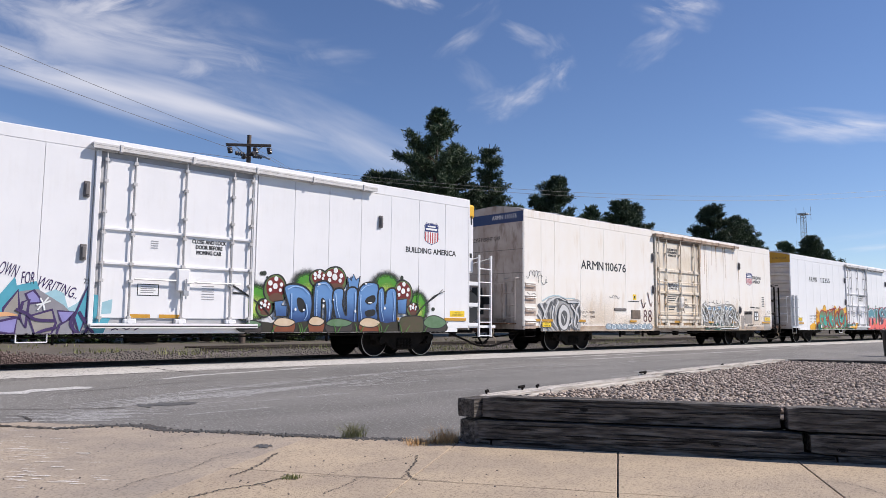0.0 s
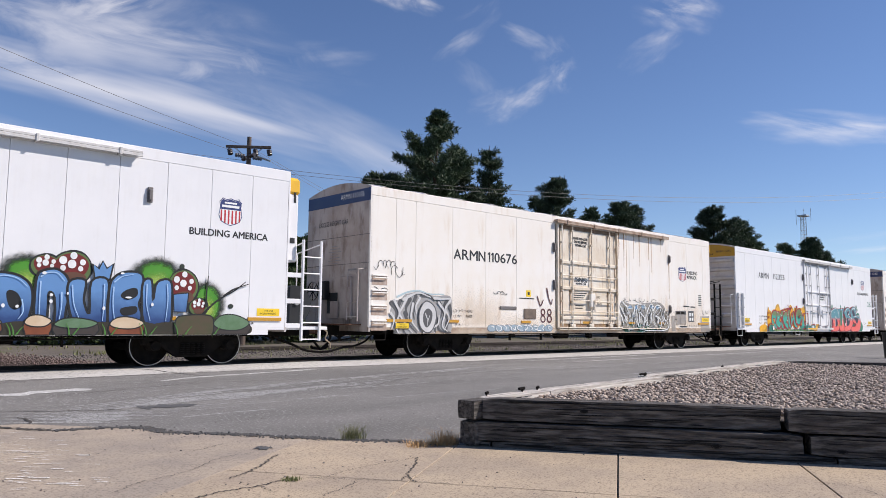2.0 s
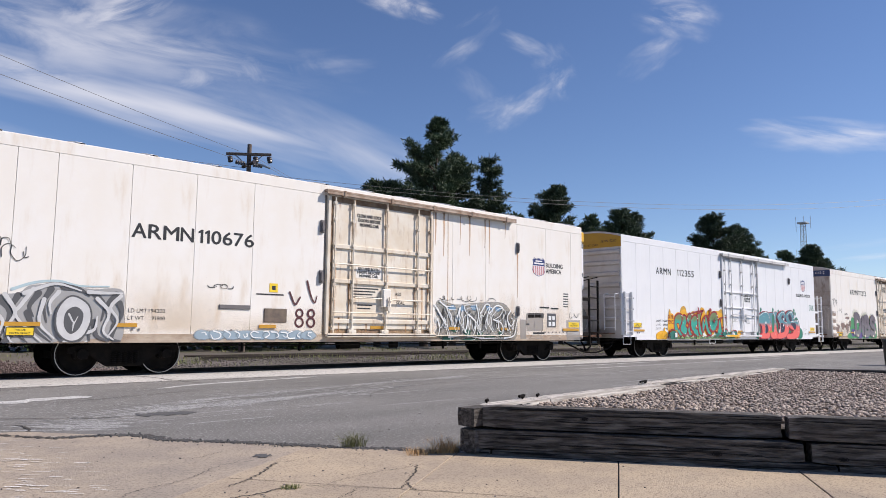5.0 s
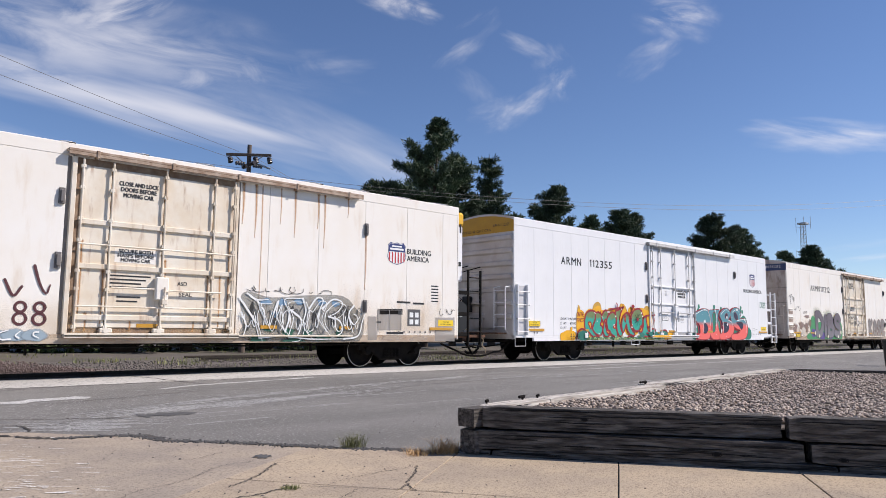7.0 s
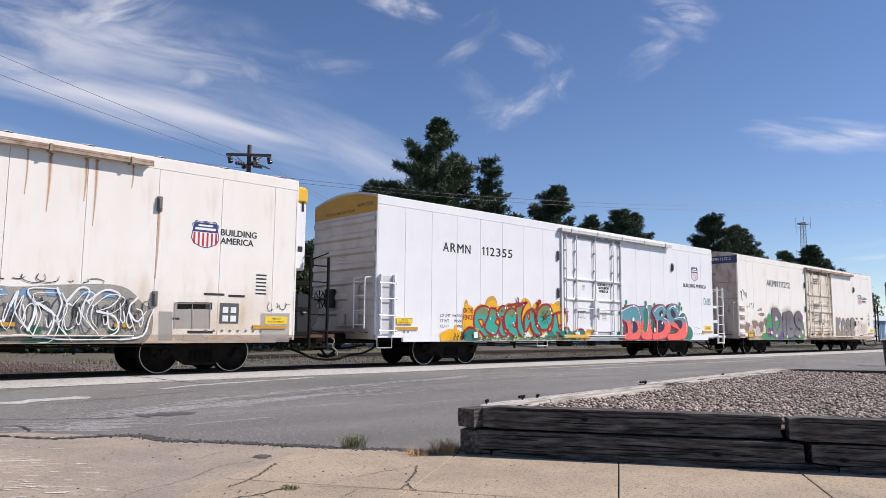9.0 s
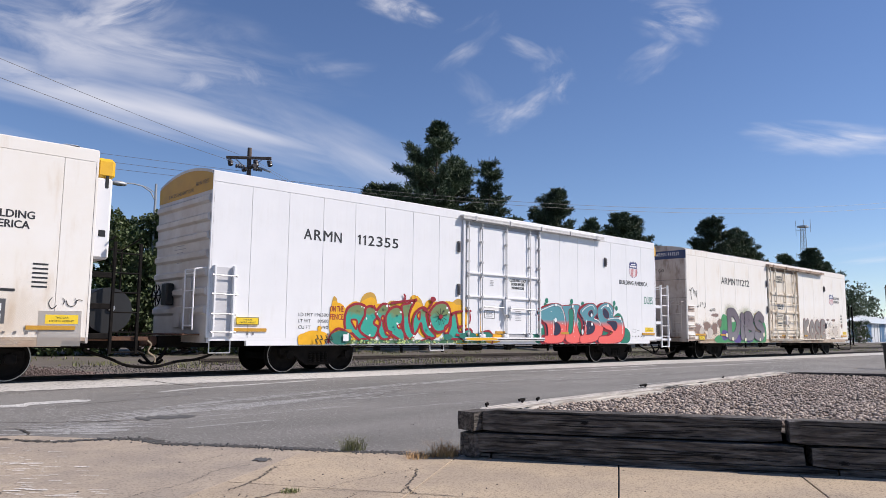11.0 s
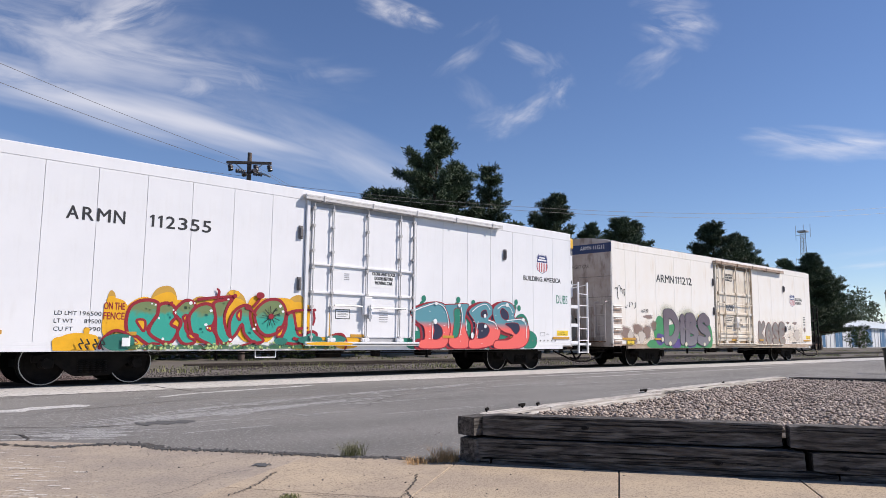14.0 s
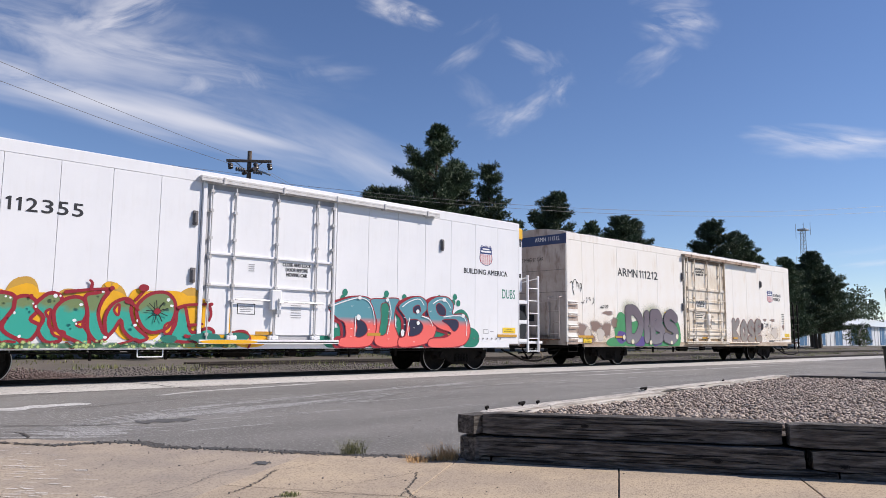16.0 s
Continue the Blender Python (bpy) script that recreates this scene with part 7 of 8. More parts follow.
spots(B_CAR, "pale_patch", [(16.68, 0.89, 0.55, 0.14), (17.68, 0.86, 0.47, 0.13)], spray_mat("dust_patch", (0.52, 0.44, 0.36), 0.4, 0.5), -0.0040, 0.05, SILL)
rust_spray = spray_mat("rust_streak", (0.50, 0.24, 0.07), 0.0, 0.6)
rng = random.Random(2)
for x, l in ((12.03, 1.0), (12.37, 1.3), (12.54, 3.2), (13.06, 0.9), (13.47, 1.2), (14.16, 0.9), (14.36, 1.4), (15.11, 0.5), (15.72, 1.5)):
    z = EAVE - 0.03 if x < 15.3 else 3.7
    p = Paint(-0.0035)
    p.stroke([(x, z), (x + 0.01, z - l / 2), (x - 0.01, z - l)], rng.uniform(0.07, 0.17), 0.04)
    p.put("rust_streak", rust_spray, B_CAR, "orange rust streak below the door track")
for x, z, l in ((8.45, 2.9, 1.5), (8.9, 2.3, 1.1), (10.2, 2.6, 0.5), (11.2, 2.3, 1.0), (11.7, 3.2, 2.1), (11.5, 2.35, 1.2), (8.6, 1.4, 0.35), (10.9, 1.35, 0.3), (9.5, 1.3, 0.25)):
    p = Paint(-0.0225)
    p.stroke([(x, z), (x + 0.01, z - l / 2), (x, z - l)], 0.12, 0.06)
    p.put("door_rust", rust_spray, B_CAR)
soft_dirt = spray_mat("brown_film", (0.58, 0.42, 0.25), 0.0, 0.34)
for c in (B_CAR, D_CAR):
    spots(c, "dirt_film", [(2.2 + 2.15 * k + rng.uniform(-0.3, 0.3), rng.uniform(0.8, 1.3), rng.uniform(1.5, 2.1), rng.uniform(0.7, 1.5)) for k in range(8)], soft_dirt, -0.0018, 0.1, SILL)

# third car: orange cloud with teal letters, and the two-colour letters behind the door
orange, amber = flat("orange_spray", (0.82, 0.42, 0.01)), flat("amber_spray", (0.58, 0.33, 0.05))
rng = random.Random(7)
back_rows = [(4.2 + 0.42 * k, 1.52 + 0.10 * math.sin(k * 1.7), 0.40, 0.45) for k in range(10)]
y = spots(C_CAR, "amber_cloud", [(x, z + 0.16, rx * 0.8, rz) for x, z, rx, rz in back_rows[1::2]] + [(8.6, 1.5, 0.35, 0.55), (8.9, 1.3, 0.2, 0.5), (3.5, 1.92, 0.08, 0.14)], amber, -0.006, 0.04, SILL, "amber sprayed cloud")
y = spots(C_CAR, "orange_cloud", back_rows + [(2.9, 0.95, 0.42, 0.22), (3.62, 1.42, 0.30, 0.50), (3.5, 1.85, 0.09, 0.1), (2.65, 0.9, 0.25, 0.2), (8.2, 1.2, 0.5, 0.45), (9.0, 1.15, 0.6, 0.2), (9.5, 0.98, 0.5, 0.16), (6.35, 2.12, 0.07, 0.07), (6.2, 2.14, 0.06, 0.06), (3.05, 1.2, 0.06, 0.08), (8.3, 1.62, 0.34, 0.32), (7.6, 1.85, 0.4, 0.24), (6.9, 1.82, 0.3, 0.26), (3.9, 1.2, 0.5, 0.4)], orange, y, 0.06, SILL, "orange sprayed cloud behind the letters")
y = spots(C_CAR, "cloud_on_track", [(8.75, 0.952, 0.52, 0.046), (9.25, 0.95, 0.42, 0.044)], orange, -0.1325, 0.02, 0.905)
red = flat("crimson_spray", (0.30, 0.012, 0.025))
teal = two_tone("teal_letters", (0.16, 0.22, 0.09), (0.025, 0.34, 0.26), 1.62, 0.06, 0.35)
y = patch(C_CAR, "teal_letter", [(3.88, 1.15), (3.82, 1.42), (3.89, 1.72), (4.08, 1.86), (4.32, 1.89), (4.49, 1.82), (4.50, 1.63), (4.37, 1.40), (4.29, 1.24), (4.51, 1.05), (4.70, 0.89), (4.45, 0.85), (4.21, 0.99), (4.06, 1.10)], teal, -0.016, red, 0.075, [[(4.04, 1.45), (4.22, 1.44), (4.21, 1.21), (4.10, 1.33)]], orange, "teal and olive letter with a crimson outline")
y = patch(C_CAR, "teal_letter", [(4.51, 1.78), (4.69, 1.84), (4.86, 1.75), (4.90, 1.55), (4.79, 1.38), (4.95, 1.27), (4.91, 1.11), (4.79, 0.97), (4.54, 1.02), (4.32, 1.18), (4.36, 1.38), (4.48, 1.57)], teal, y, red, 0.075, [], orange, "teal and olive letter with a crimson outline")
y = patch(C_CAR, "teal_letter", [(4.85, 1.63), (4.97, 1.82), (5.13, 1.92), (5.31, 1.86), (5.31, 1.69), (5.18, 1.52), (5.12, 1.33), (5.22, 1.14), (5.36, 0.98), (5.10, 0.94), (4.94, 1.16), (5.02, 1.42)], teal, y, red, 0.075, [[(5.05, 1.53), (5.14, 1.59), (5.12, 1.42)]], orange, "teal and olive letter with a crimson outline")
y = patch(C_CAR, "teal_letter", [(5.21, 1.59), (5.36, 1.78), (5.59, 1.86), (5.77, 1.78), (5.82, 1.52), (5.76, 1.31), (5.88, 1.11), (5.88, 0.86), (5.69, 0.94), (5.49, 1.03), (5.29, 1.17), (5.21, 1.39)], teal, y, red, 0.075, [[(5.19, 1.17), (5.42, 1.14), (5.36, 1.05), (5.24, 1.07)], [(5.62, 1.31), (5.76, 1.36), (5.73, 1.24)]], orange, "teal and olive letter with a crimson outline")
y = patch(C_CAR, "teal_letter", [(5.77, 1.88), (5.99, 1.96), (6.23, 2.01), (6.10, 1.79), (6.04, 1.52), (6.15, 1.17), (6.26, 1.06), (6.06, 0.94), (5.86, 1.17), (5.83, 1.55)], teal, y, red, 0.075, [], orange, "teal and olive letter with a crimson outline")
y = patch(C_CAR, "teal_letter", [(6.23, 1.09), (6.18, 1.44), (6.31, 1.73), (6.55, 1.86), (6.71, 1.80), (6.70, 1.60), (6.82, 1.27), (7.08, 1.03), (6.83, 0.97), (6.57, 1.18), (6.50, 1.41), (6.36, 1.18)], teal, y, red, 0.075, [[(6.35, 1.62), (6.45, 1.74), (6.44, 1.50)]], orange, "teal and olive letter with a crimson outline")
y = patch(C_CAR, "teal_letter", [(6.81, 1.63), (6.91, 1.84), (7.13, 2.00), (7.43, 2.03), (7.62, 1.88), (7.67, 1.65), (7.60, 1.40), (7.45, 1.22), (7.15, 1.15), (6.93, 1.30)], teal, y, red, 0.075, [[(7.45, 1.32), (7.62, 1.37), (7.57, 1.16), (7.45, 1.13)]], orange, "teal and olive letter with a crimson outline")
y = patch(C_CAR, "teal_letter", [(7.57, 1.04), (7.68, 1.34), (7.71, 1.65), (7.88, 1.72), (7.96, 1.42), (8.07, 1.16), (8.43, 1.26), (8.59, 1.17), (8.43, 1.01), (7.92, 0.94)], teal, y, red, 0.075, [], orange, "teal and olive letter with a crimson outline")
y = dashes(C_CAR, "crimson_strokes", [[(5.39, 1.95), (5.78, 2.01), (6.28, 2.07)], [(6.28, 2.06), (6.13, 1.87), (6.04, 1.61)], [(5.87, 2.04), (5.88, 2.16), (5.84, 2.21)], [(6.79, 1.85), (6.94, 2.04), (6.90, 2.16)], [(6.59, 1.80), (6.73, 1.75), (6.85, 1.63)], [(3.31, 0.86), (3.40, 1.08), (3.60, 1.22), (3.85, 1.15), (4.06, 0.97)], [(7.72, 1.71), (7.97, 1.78), (8.49, 1.81)], [(8.45, 1.78), (8.50, 1.59), (8.46, 1.43)], [(7.99, 1.32), (8.30, 1.35)], [(8.88, 1.01), (9.09, 1.17), (9.38, 1.19), (9.52, 0.98), (9.46, 0.78)], [(7.02, 0.82), (6.83, 1.00), (6.65, 0.94), (6.34, 0.86)], [(4.25, 0.81), (4.36, 0.94), (4.54, 0.94)], [(5.46, 0.91), (5.59, 0.83), (5.69, 0.94)], [(7.91, 1.08), (8.23, 1.01), (8.35, 0.91)]], 0.075, red, y, 0.05)
y = spots(C_CAR, "crimson_knob", [(6.28, 2.07, 0.05, 0.05), (6.94, 2.11, 0.11, 0.08), (7.74, 1.71, 0.05, 0.04), (7.25, 1.61, 0.08, 0.07), (8.49, 1.81, 0.05, 0.04), (4.77, 1.85, 0.03, 0.03)], red, y)
p = Paint(y)
for k in range(9):
    a = k * 0.698 + 0.3
    p.stroke([(7.25 + 0.07 * math.cos(a), 1.61 + 0.07 * math.sin(a)), (7.25 + 0.24 * math.cos(a), 1.61 + 0.24 * math.sin(a))], 0.02)
p.put("spray_star", flat("mural_black", (0.015, 0.015, 0.015)), C_CAR)
y = p.y - 0.0006
y = spots(C_CAR, "teal_bubble", [(3.68, 0.97, 0.34, 0.19), (9.15, 1.06, 0.32, 0.11), (7.53, 1.01, 0.19, 0.09), (8.39, 1.04, 0.37, 0.11), (8.64, 0.95, 0.41, 0.09)], flat("bubble_teal", (0.02, 0.17, 0.13)), y, 0.03, SILL)
y = spots(C_CAR, "green_fringe", [(4.05 + 0.33 * k, 0.86, 0.27, 0.10) for k in range(16)], spray_mat("deep_green_mist", (0.02, 0.11, 0.045), 0.5, 0.9), y, 0.05, SILL, "dark green lower fringe")
y = spots(C_CAR, "lime_dots", [(rng.uniform(3.9, 9.2), 0.84 + 0.14 * rng.random() ** 2, rng.uniform(0.03, 0.075), rng.uniform(0.03, 0.075)) for k in range(64)], spray_mat("soft_lime_dot", (0.45, 0.58, 0.22), 0.1, 0.9), y)
y = spots(C_CAR, "white_dots", [(4.32, 1.81, 0.02, 0.02), (4.40, 1.79, 0.02, 0.02), (4.49, 1.50, 0.02, 0.03), (4.80, 1.69, 0.02, 0.02), (4.85, 1.63, 0.02, 0.03), (5.19, 1.86, 0.04, 0.04), (5.28, 1.86, 0.02, 0.02), (5.68, 1.70, 0.04, 0.03), (5.57, 1.38, 0.04, 0.03), (5.61, 1.31, 0.02, 0.02), (6.09, 1.98, 0.03, 0.02), (6.18, 1.04, 0.04, 0.03), (6.78, 1.30, 0.04, 0.03), (6.82, 1.40, 0.02, 0.03), (7.47, 1.87, 0.04, 0.04), (7.55, 1.74, 0.04, 0.03), (4.60, 1.05, 0.03, 0.03), (3.89, 1.09, 0.02, 0.02)], shine, y)
for x, z in [(2.92, 1.04), (3.04, 1.03), (3.19, 1.03), (3.34, 1.02)]:
    y = dashes(C_CAR, "small_arrow", [[(x, z), (x + 0.05, z - 0.09)], [(x + 0.05, z - 0.09), (x - 0.03, z - 0.11), (x + 0.02, z - 0.2)]], 0.03, flat("mural_black", (0.015, 0.015, 0.015)), y)
p = Paint(y)
p.rect(3.73, 3.90, 0.89, 1.07)
p.put("stencil_patch", shine, C_CAR)
p = Paint(-0.0145)
for a, b in (((3.36, 1.66), "ON THE"), ((3.36, 1.45), "FENCE")):
    lettering("tag", b, a[0], a[1], 0.15, 0.42, red, C_CAR, y=-0.0155, fat=0.003)
soft_teal = flat("bottle_green_spray", (0.01, 0.20, 0.13))
y = spots(C_CAR, "green_bubble", [(12.0, 1.05, 0.5, 0.28), (13.3, 1.78, 0.42, 0.36), (14.35, 1.75, 0.36, 0.32), (16.55, 1.62, 0.36, 0.32), (16.95, 1.08, 0.42, 0.32), (12.5, 1.5, 0.5, 0.4), (13.4, 1.1, 1.2, 0.3), (15.2, 1.1, 1.2, 0.3), (14.9, 1.5, 0.9, 0.4), (11.62, 1.95, 0.08, 0.09), (11.4, 1.78, 0.08, 0.09), (11.65, 1.7, 0.07, 0.12)]
          + [(x + dx, z + dz, 0.085, 0.095) for x, z in ((12.25, 2.1), (13.65, 2.12), (14.3, 2.05), (15.65, 2.08), (16.3, 2.15)) for dx, dz in ((0, 0.17), (-0.07, 0), (0.14, -0.02))], soft_teal, -0.006, 0.02, SILL, "bottle green bubbles round the letters")
duo = two_tone("coral_letters", (0.09, 0.27, 0.32), (0.80, 0.13, 0.11), 1.52, 0.10, 0.0)
navy = flat("navy_spray", (0.018, 0.02, 0.055))
y = patch(C_CAR, "coral_letter_shadow", [(11.61, 1.84), (12.06, 2.04), (12.58, 2.15), (12.97, 2.06), (13.16, 1.71), (13.16, 1.26), (13.05, 0.93), (12.79, 0.81), (11.99, 0.81), (11.99, 1.04), (12.17, 1.09), (12.11, 1.43), (11.86, 1.56)], navy, y, red, 0.09)
y = patch(C_CAR, "coral_letter_shadow", [(12.95, 2.06), (13.33, 2.10), (13.94, 2.13), (13.82, 1.86), (13.79, 1.45), (13.93, 1.12), (14.05, 0.93), (13.82, 0.80), (13.32, 0.80), (13.11, 0.97), (13.19, 1.41), (13.05, 1.82)], navy, y, red, 0.09)
y = patch(C_CAR, "coral_letter_shadow", [(13.94, 1.90), (14.28, 2.14), (14.69, 2.23), (14.96, 2.10), (15.02, 1.87), (14.80, 1.66), (15.16, 1.65), (15.37, 1.44), (15.28, 1.09), (14.98, 0.90), (14.48, 0.80), (13.99, 0.80), (13.96, 1.04), (14.19, 1.12), (14.22, 1.57)], navy, y, red, 0.09)
y = patch(C_CAR, "coral_letter_shadow", [(15.05, 2.07), (15.41, 2.25), (15.85, 2.23), (16.07, 2.02), (16.03, 1.76), (16.48, 1.75), (16.74, 1.50), (16.73, 1.09), (16.43, 0.83), (15.67, 0.76), (15.09, 0.80), (15.13, 1.03), (15.71, 1.07), (15.96, 1.21), (15.53, 1.32), (15.19, 1.51), (15.02, 1.80)], navy, y, red, 0.09)
y = patch(C_CAR, "coral_letter", [(11.73, 1.87), (12.19, 2.08), (12.71, 2.19), (13.11, 2.10), (13.30, 1.75), (13.30, 1.28), (13.19, 0.95), (12.92, 0.82), (12.12, 0.83), (12.12, 1.05), (12.29, 1.11), (12.24, 1.44), (11.99, 1.58)], duo, y, red, 0.03, [[(12.63, 1.58), (12.92, 1.46), (13.00, 1.24), (12.81, 1.09), (12.60, 1.11), (12.66, 1.33)]], navy, "coral and teal rounded letter")
y = patch(C_CAR, "coral_letter", [(13.08, 2.10), (13.46, 2.15), (14.08, 2.17), (13.97, 1.90), (13.94, 1.47), (14.08, 1.14), (14.19, 0.95), (13.96, 0.82), (13.46, 0.82), (13.24, 0.99), (13.32, 1.43), (13.19, 1.86)], duo, y, red, 0.03, [[(13.46, 1.98), (13.69, 2.02), (13.74, 1.77), (13.65, 1.21), (13.41, 1.17), (13.46, 1.61)]], soft_teal, "coral and teal rounded letter")
y = patch(C_CAR, "coral_letter", [(14.08, 1.94), (14.43, 2.18), (14.84, 2.27), (15.11, 2.15), (15.17, 1.92), (14.95, 1.70), (15.32, 1.69), (15.53, 1.46), (15.43, 1.11), (15.13, 0.91), (14.62, 0.82), (14.13, 0.82), (14.10, 1.06), (14.33, 1.14), (14.36, 1.59)], duo, y, red, 0.03, [[(14.42, 1.55), (14.77, 1.60), (15.01, 1.41), (14.86, 1.18), (14.48, 1.12), (14.51, 1.35)], [(14.63, 1.94), (14.84, 2.02), (14.90, 1.83), (14.66, 1.79)]], navy, "coral and teal rounded letter")
y = patch(C_CAR, "coral_letter", [(15.20, 2.11), (15.57, 2.30), (16.01, 2.28), (16.23, 2.06), (16.19, 1.80), (16.64, 1.80), (16.90, 1.52), (16.90, 1.12), (16.59, 0.85), (15.83, 0.78), (15.25, 0.82), (15.28, 1.05), (15.86, 1.09), (16.12, 1.23), (15.68, 1.34), (15.35, 1.53), (15.17, 1.84)], duo, y, red, 0.03, [[(15.50, 1.98), (15.63, 2.10), (15.88, 1.94), (15.87, 1.74), (15.62, 1.77)], [(15.75, 1.60), (16.32, 1.63), (16.44, 1.43), (16.25, 1.27), (16.00, 1.46)]], navy, "coral and teal rounded letter")
y = dashes(C_CAR, "coral_highlight", [[(11.86, 1.90), (12.24, 2.03), (12.71, 2.14), (13.03, 2.04), (13.19, 1.75), (13.22, 1.42)], [(12.60, 1.63), (12.58, 1.32), (12.58, 1.11)], [(13.74, 2.06), (13.80, 1.71), (13.68, 1.17)], [(14.22, 1.95), (14.48, 2.11), (14.84, 2.19), (15.02, 2.03)], [(14.48, 1.63), (14.42, 1.35), (14.45, 1.14)], [(15.38, 2.08), (15.63, 2.20), (15.94, 2.15), (16.10, 1.96)], [(15.81, 1.70), (16.32, 1.75), (16.64, 1.71), (16.77, 1.48), (16.76, 1.15)], [(14.95, 1.70), (15.25, 1.61), (15.37, 1.42)]], 0.035, shine, y, 0.02)
y = spots(C_CAR, "coral_spark", [(12.71, 2.14, 0.06, 0.05), (12.68, 1.61, 0.07, 0.08), (13.66, 2.12, 0.06, 0.05), (14.78, 1.83, 0.06, 0.06), (15.82, 2.21, 0.08, 0.06), (16.61, 1.75, 0.07, 0.06), (14.22, 1.21, 0.06, 0.10), (14.80, 1.50, 0.06, 0.06)], shine, y)
p = Paint(y)
for k in range(34):
    x, z = rng.choice(((12.45, 1.50), (13.03, 1.69), (13.71, 1.80), (13.71, 1.43), (14.28, 1.44), (14.65, 1.35), (15.26, 1.84), (16.06, 1.47)))
    p.rect(x - 0.03, x + 0.03, z - 0.4 + 0.2 * (k % 5), z - 0.388 + 0.2 * (k % 5))
p.put("brick_ticks", shine, C_CAR)
lettering("tag", "DUBS", 18.42, 2.36, 0.30, 0.62, soft_teal, C_CAR, bold=0.0)
bars(C_CAR, [(17.55, 1.34, 0.22, 0.012), (17.55, 1.22, 0.22, 0.012), (17.55, 1.22, 0.012, 0.13), (17.76, 1.22, 0.012, 0.13), (17.85, 1.28, 0.16, 0.02)], mat("faded_ink", (0.3, 0.3, 0.31), 0.6), y=-0.0045)

# fourth car: grey letters on green, brown patches, weathered letters
fade = spray_mat("olive_mist", (0.30, 0.34, 0.18), 0.1, 0.6)
y = spots(D_CAR, "olive_mist", [(4.0, 2.2, 1.0, 0.6), (5.6, 2.1, 1.2, 0.6), (6.9, 2.0, 0.9, 0.6)], fade, -0.0045, 0.04, SILL)
y = spots(D_CAR, "green_ground", [(3.35, 1.4, 0.42, 0.75), (4.6, 1.2, 1.2, 0.55), (6.0, 1.25, 1.3, 0.6), (7.3, 1.3, 0.5, 0.7), (2.9, 0.95, 0.5, 0.2)], flat("leaf_green_spray", (0.05, 0.27, 0.10)), y, 0.06, SILL, "green ground of the grey letters")
y = spots(D_CAR, "purple_ground", [(3.4, 1.15, 0.36, 0.24), (4.6, 1.0, 0.5, 0.22), (5.9, 1.0, 0.4, 0.2)], flat("purple_spray", (0.10, 0.06, 0.24)), y, 0.08, SILL)
grey = two_tone("smoke_letters", (0.13, 0.10, 0.12), (0.20, 0.19, 0.21), 1.4, 0.5, 0.5)
spec = [("D", 3.55, 5.0, 0.92, 2.40), ("I", 4.82, 5.5, 0.92, 2.30), ("B", 5.3, 6.5, 0.90, 2.28), ("S", 6.3, 7.65, 0.88, 2.30)]
y = letters(D_CAR, "smoke_piece", spec, 0.38, flat("smoke_edge", (0.07, 0.06, 0.08)), grey, 0.03, y, None, "smoky grey letters spelling DIBS")
y = spots(D_CAR, "pale_drop", [(3.5, 1.15, 0.09, 0.1), (4.1, 0.98, 0.1, 0.09), (5.4, 0.95, 0.1, 0.09), (7.45, 1.2, 0.1, 0.11), (7.0, 0.95, 0.08, 0.08)], flat("cream_drop", (0.75, 0.70, 0.52)), y)
brown = spray_mat("soft_brown", (0.24, 0.15, 0.125), 0.5, 0.7)
y = spots(D_CAR, "brown_patch", [(0.9, 1.4, 0.5, 0.35), (1.7, 1.55, 0.5, 0.3), (2.4, 1.45, 0.42, 0.4), (2.5, 2.05, 0.5, 0.12), (1.4, 1.1, 0.4, 0.25), (16.1, 2.08, 0.28, 0.1), (17.0, 2.08, 0.42, 0.1), (18.3, 1.75, 0.2, 0.2), (2.9, 1.7, 0.3, 0.3)], brown, -0.0055, 0.12, SILL, "brown roller patches")
y = spots(D_CAR, "cream_patch", [(1.2, 1.3, 0.26, 0.24), (2.0, 1.25, 0.3, 0.3), (17.2, 1.45, 0.5, 0.35)], spray_mat("soft_cream", (0.62, 0.56, 0.50), 0.7, 0.8), y, 0.12)
worn = two_tone("worn_letters", (0.22, 0.195, 0.18), (0.29, 0.25, 0.21), 1.3, 0.3, 0.6)
spec = [("K", 12.45, 13.4, 0.92, 2.1), ("O", 13.3, 14.2, 0.92, 2.05), ("S", 14.1, 14.95, 0.92, 2.05), ("E", 14.85, 15.7, 0.95, 2.1)]
letters(D_CAR, "worn_piece", spec, 0.30, flat("worn_edge", (0.22, 0.10, 0.09)), worn, 0.035, -0.006, None, "weathered grey letters with brown edges")
for x, z, w, h, n, s in ((0.2, 2.6, 0.7, 0.7, 4, 41), (0.85, 2.2, 0.8, 0.55, 4, 42), (2.0, 2.2, 0.5, 0.18, 4, 43), (16.0, 1.6, 0.8, 0.4, 5, 44)):
    scribble(D_CAR, "black_tag", x, z, w, h, n, 0.035, INK, s, base=-0.0085)

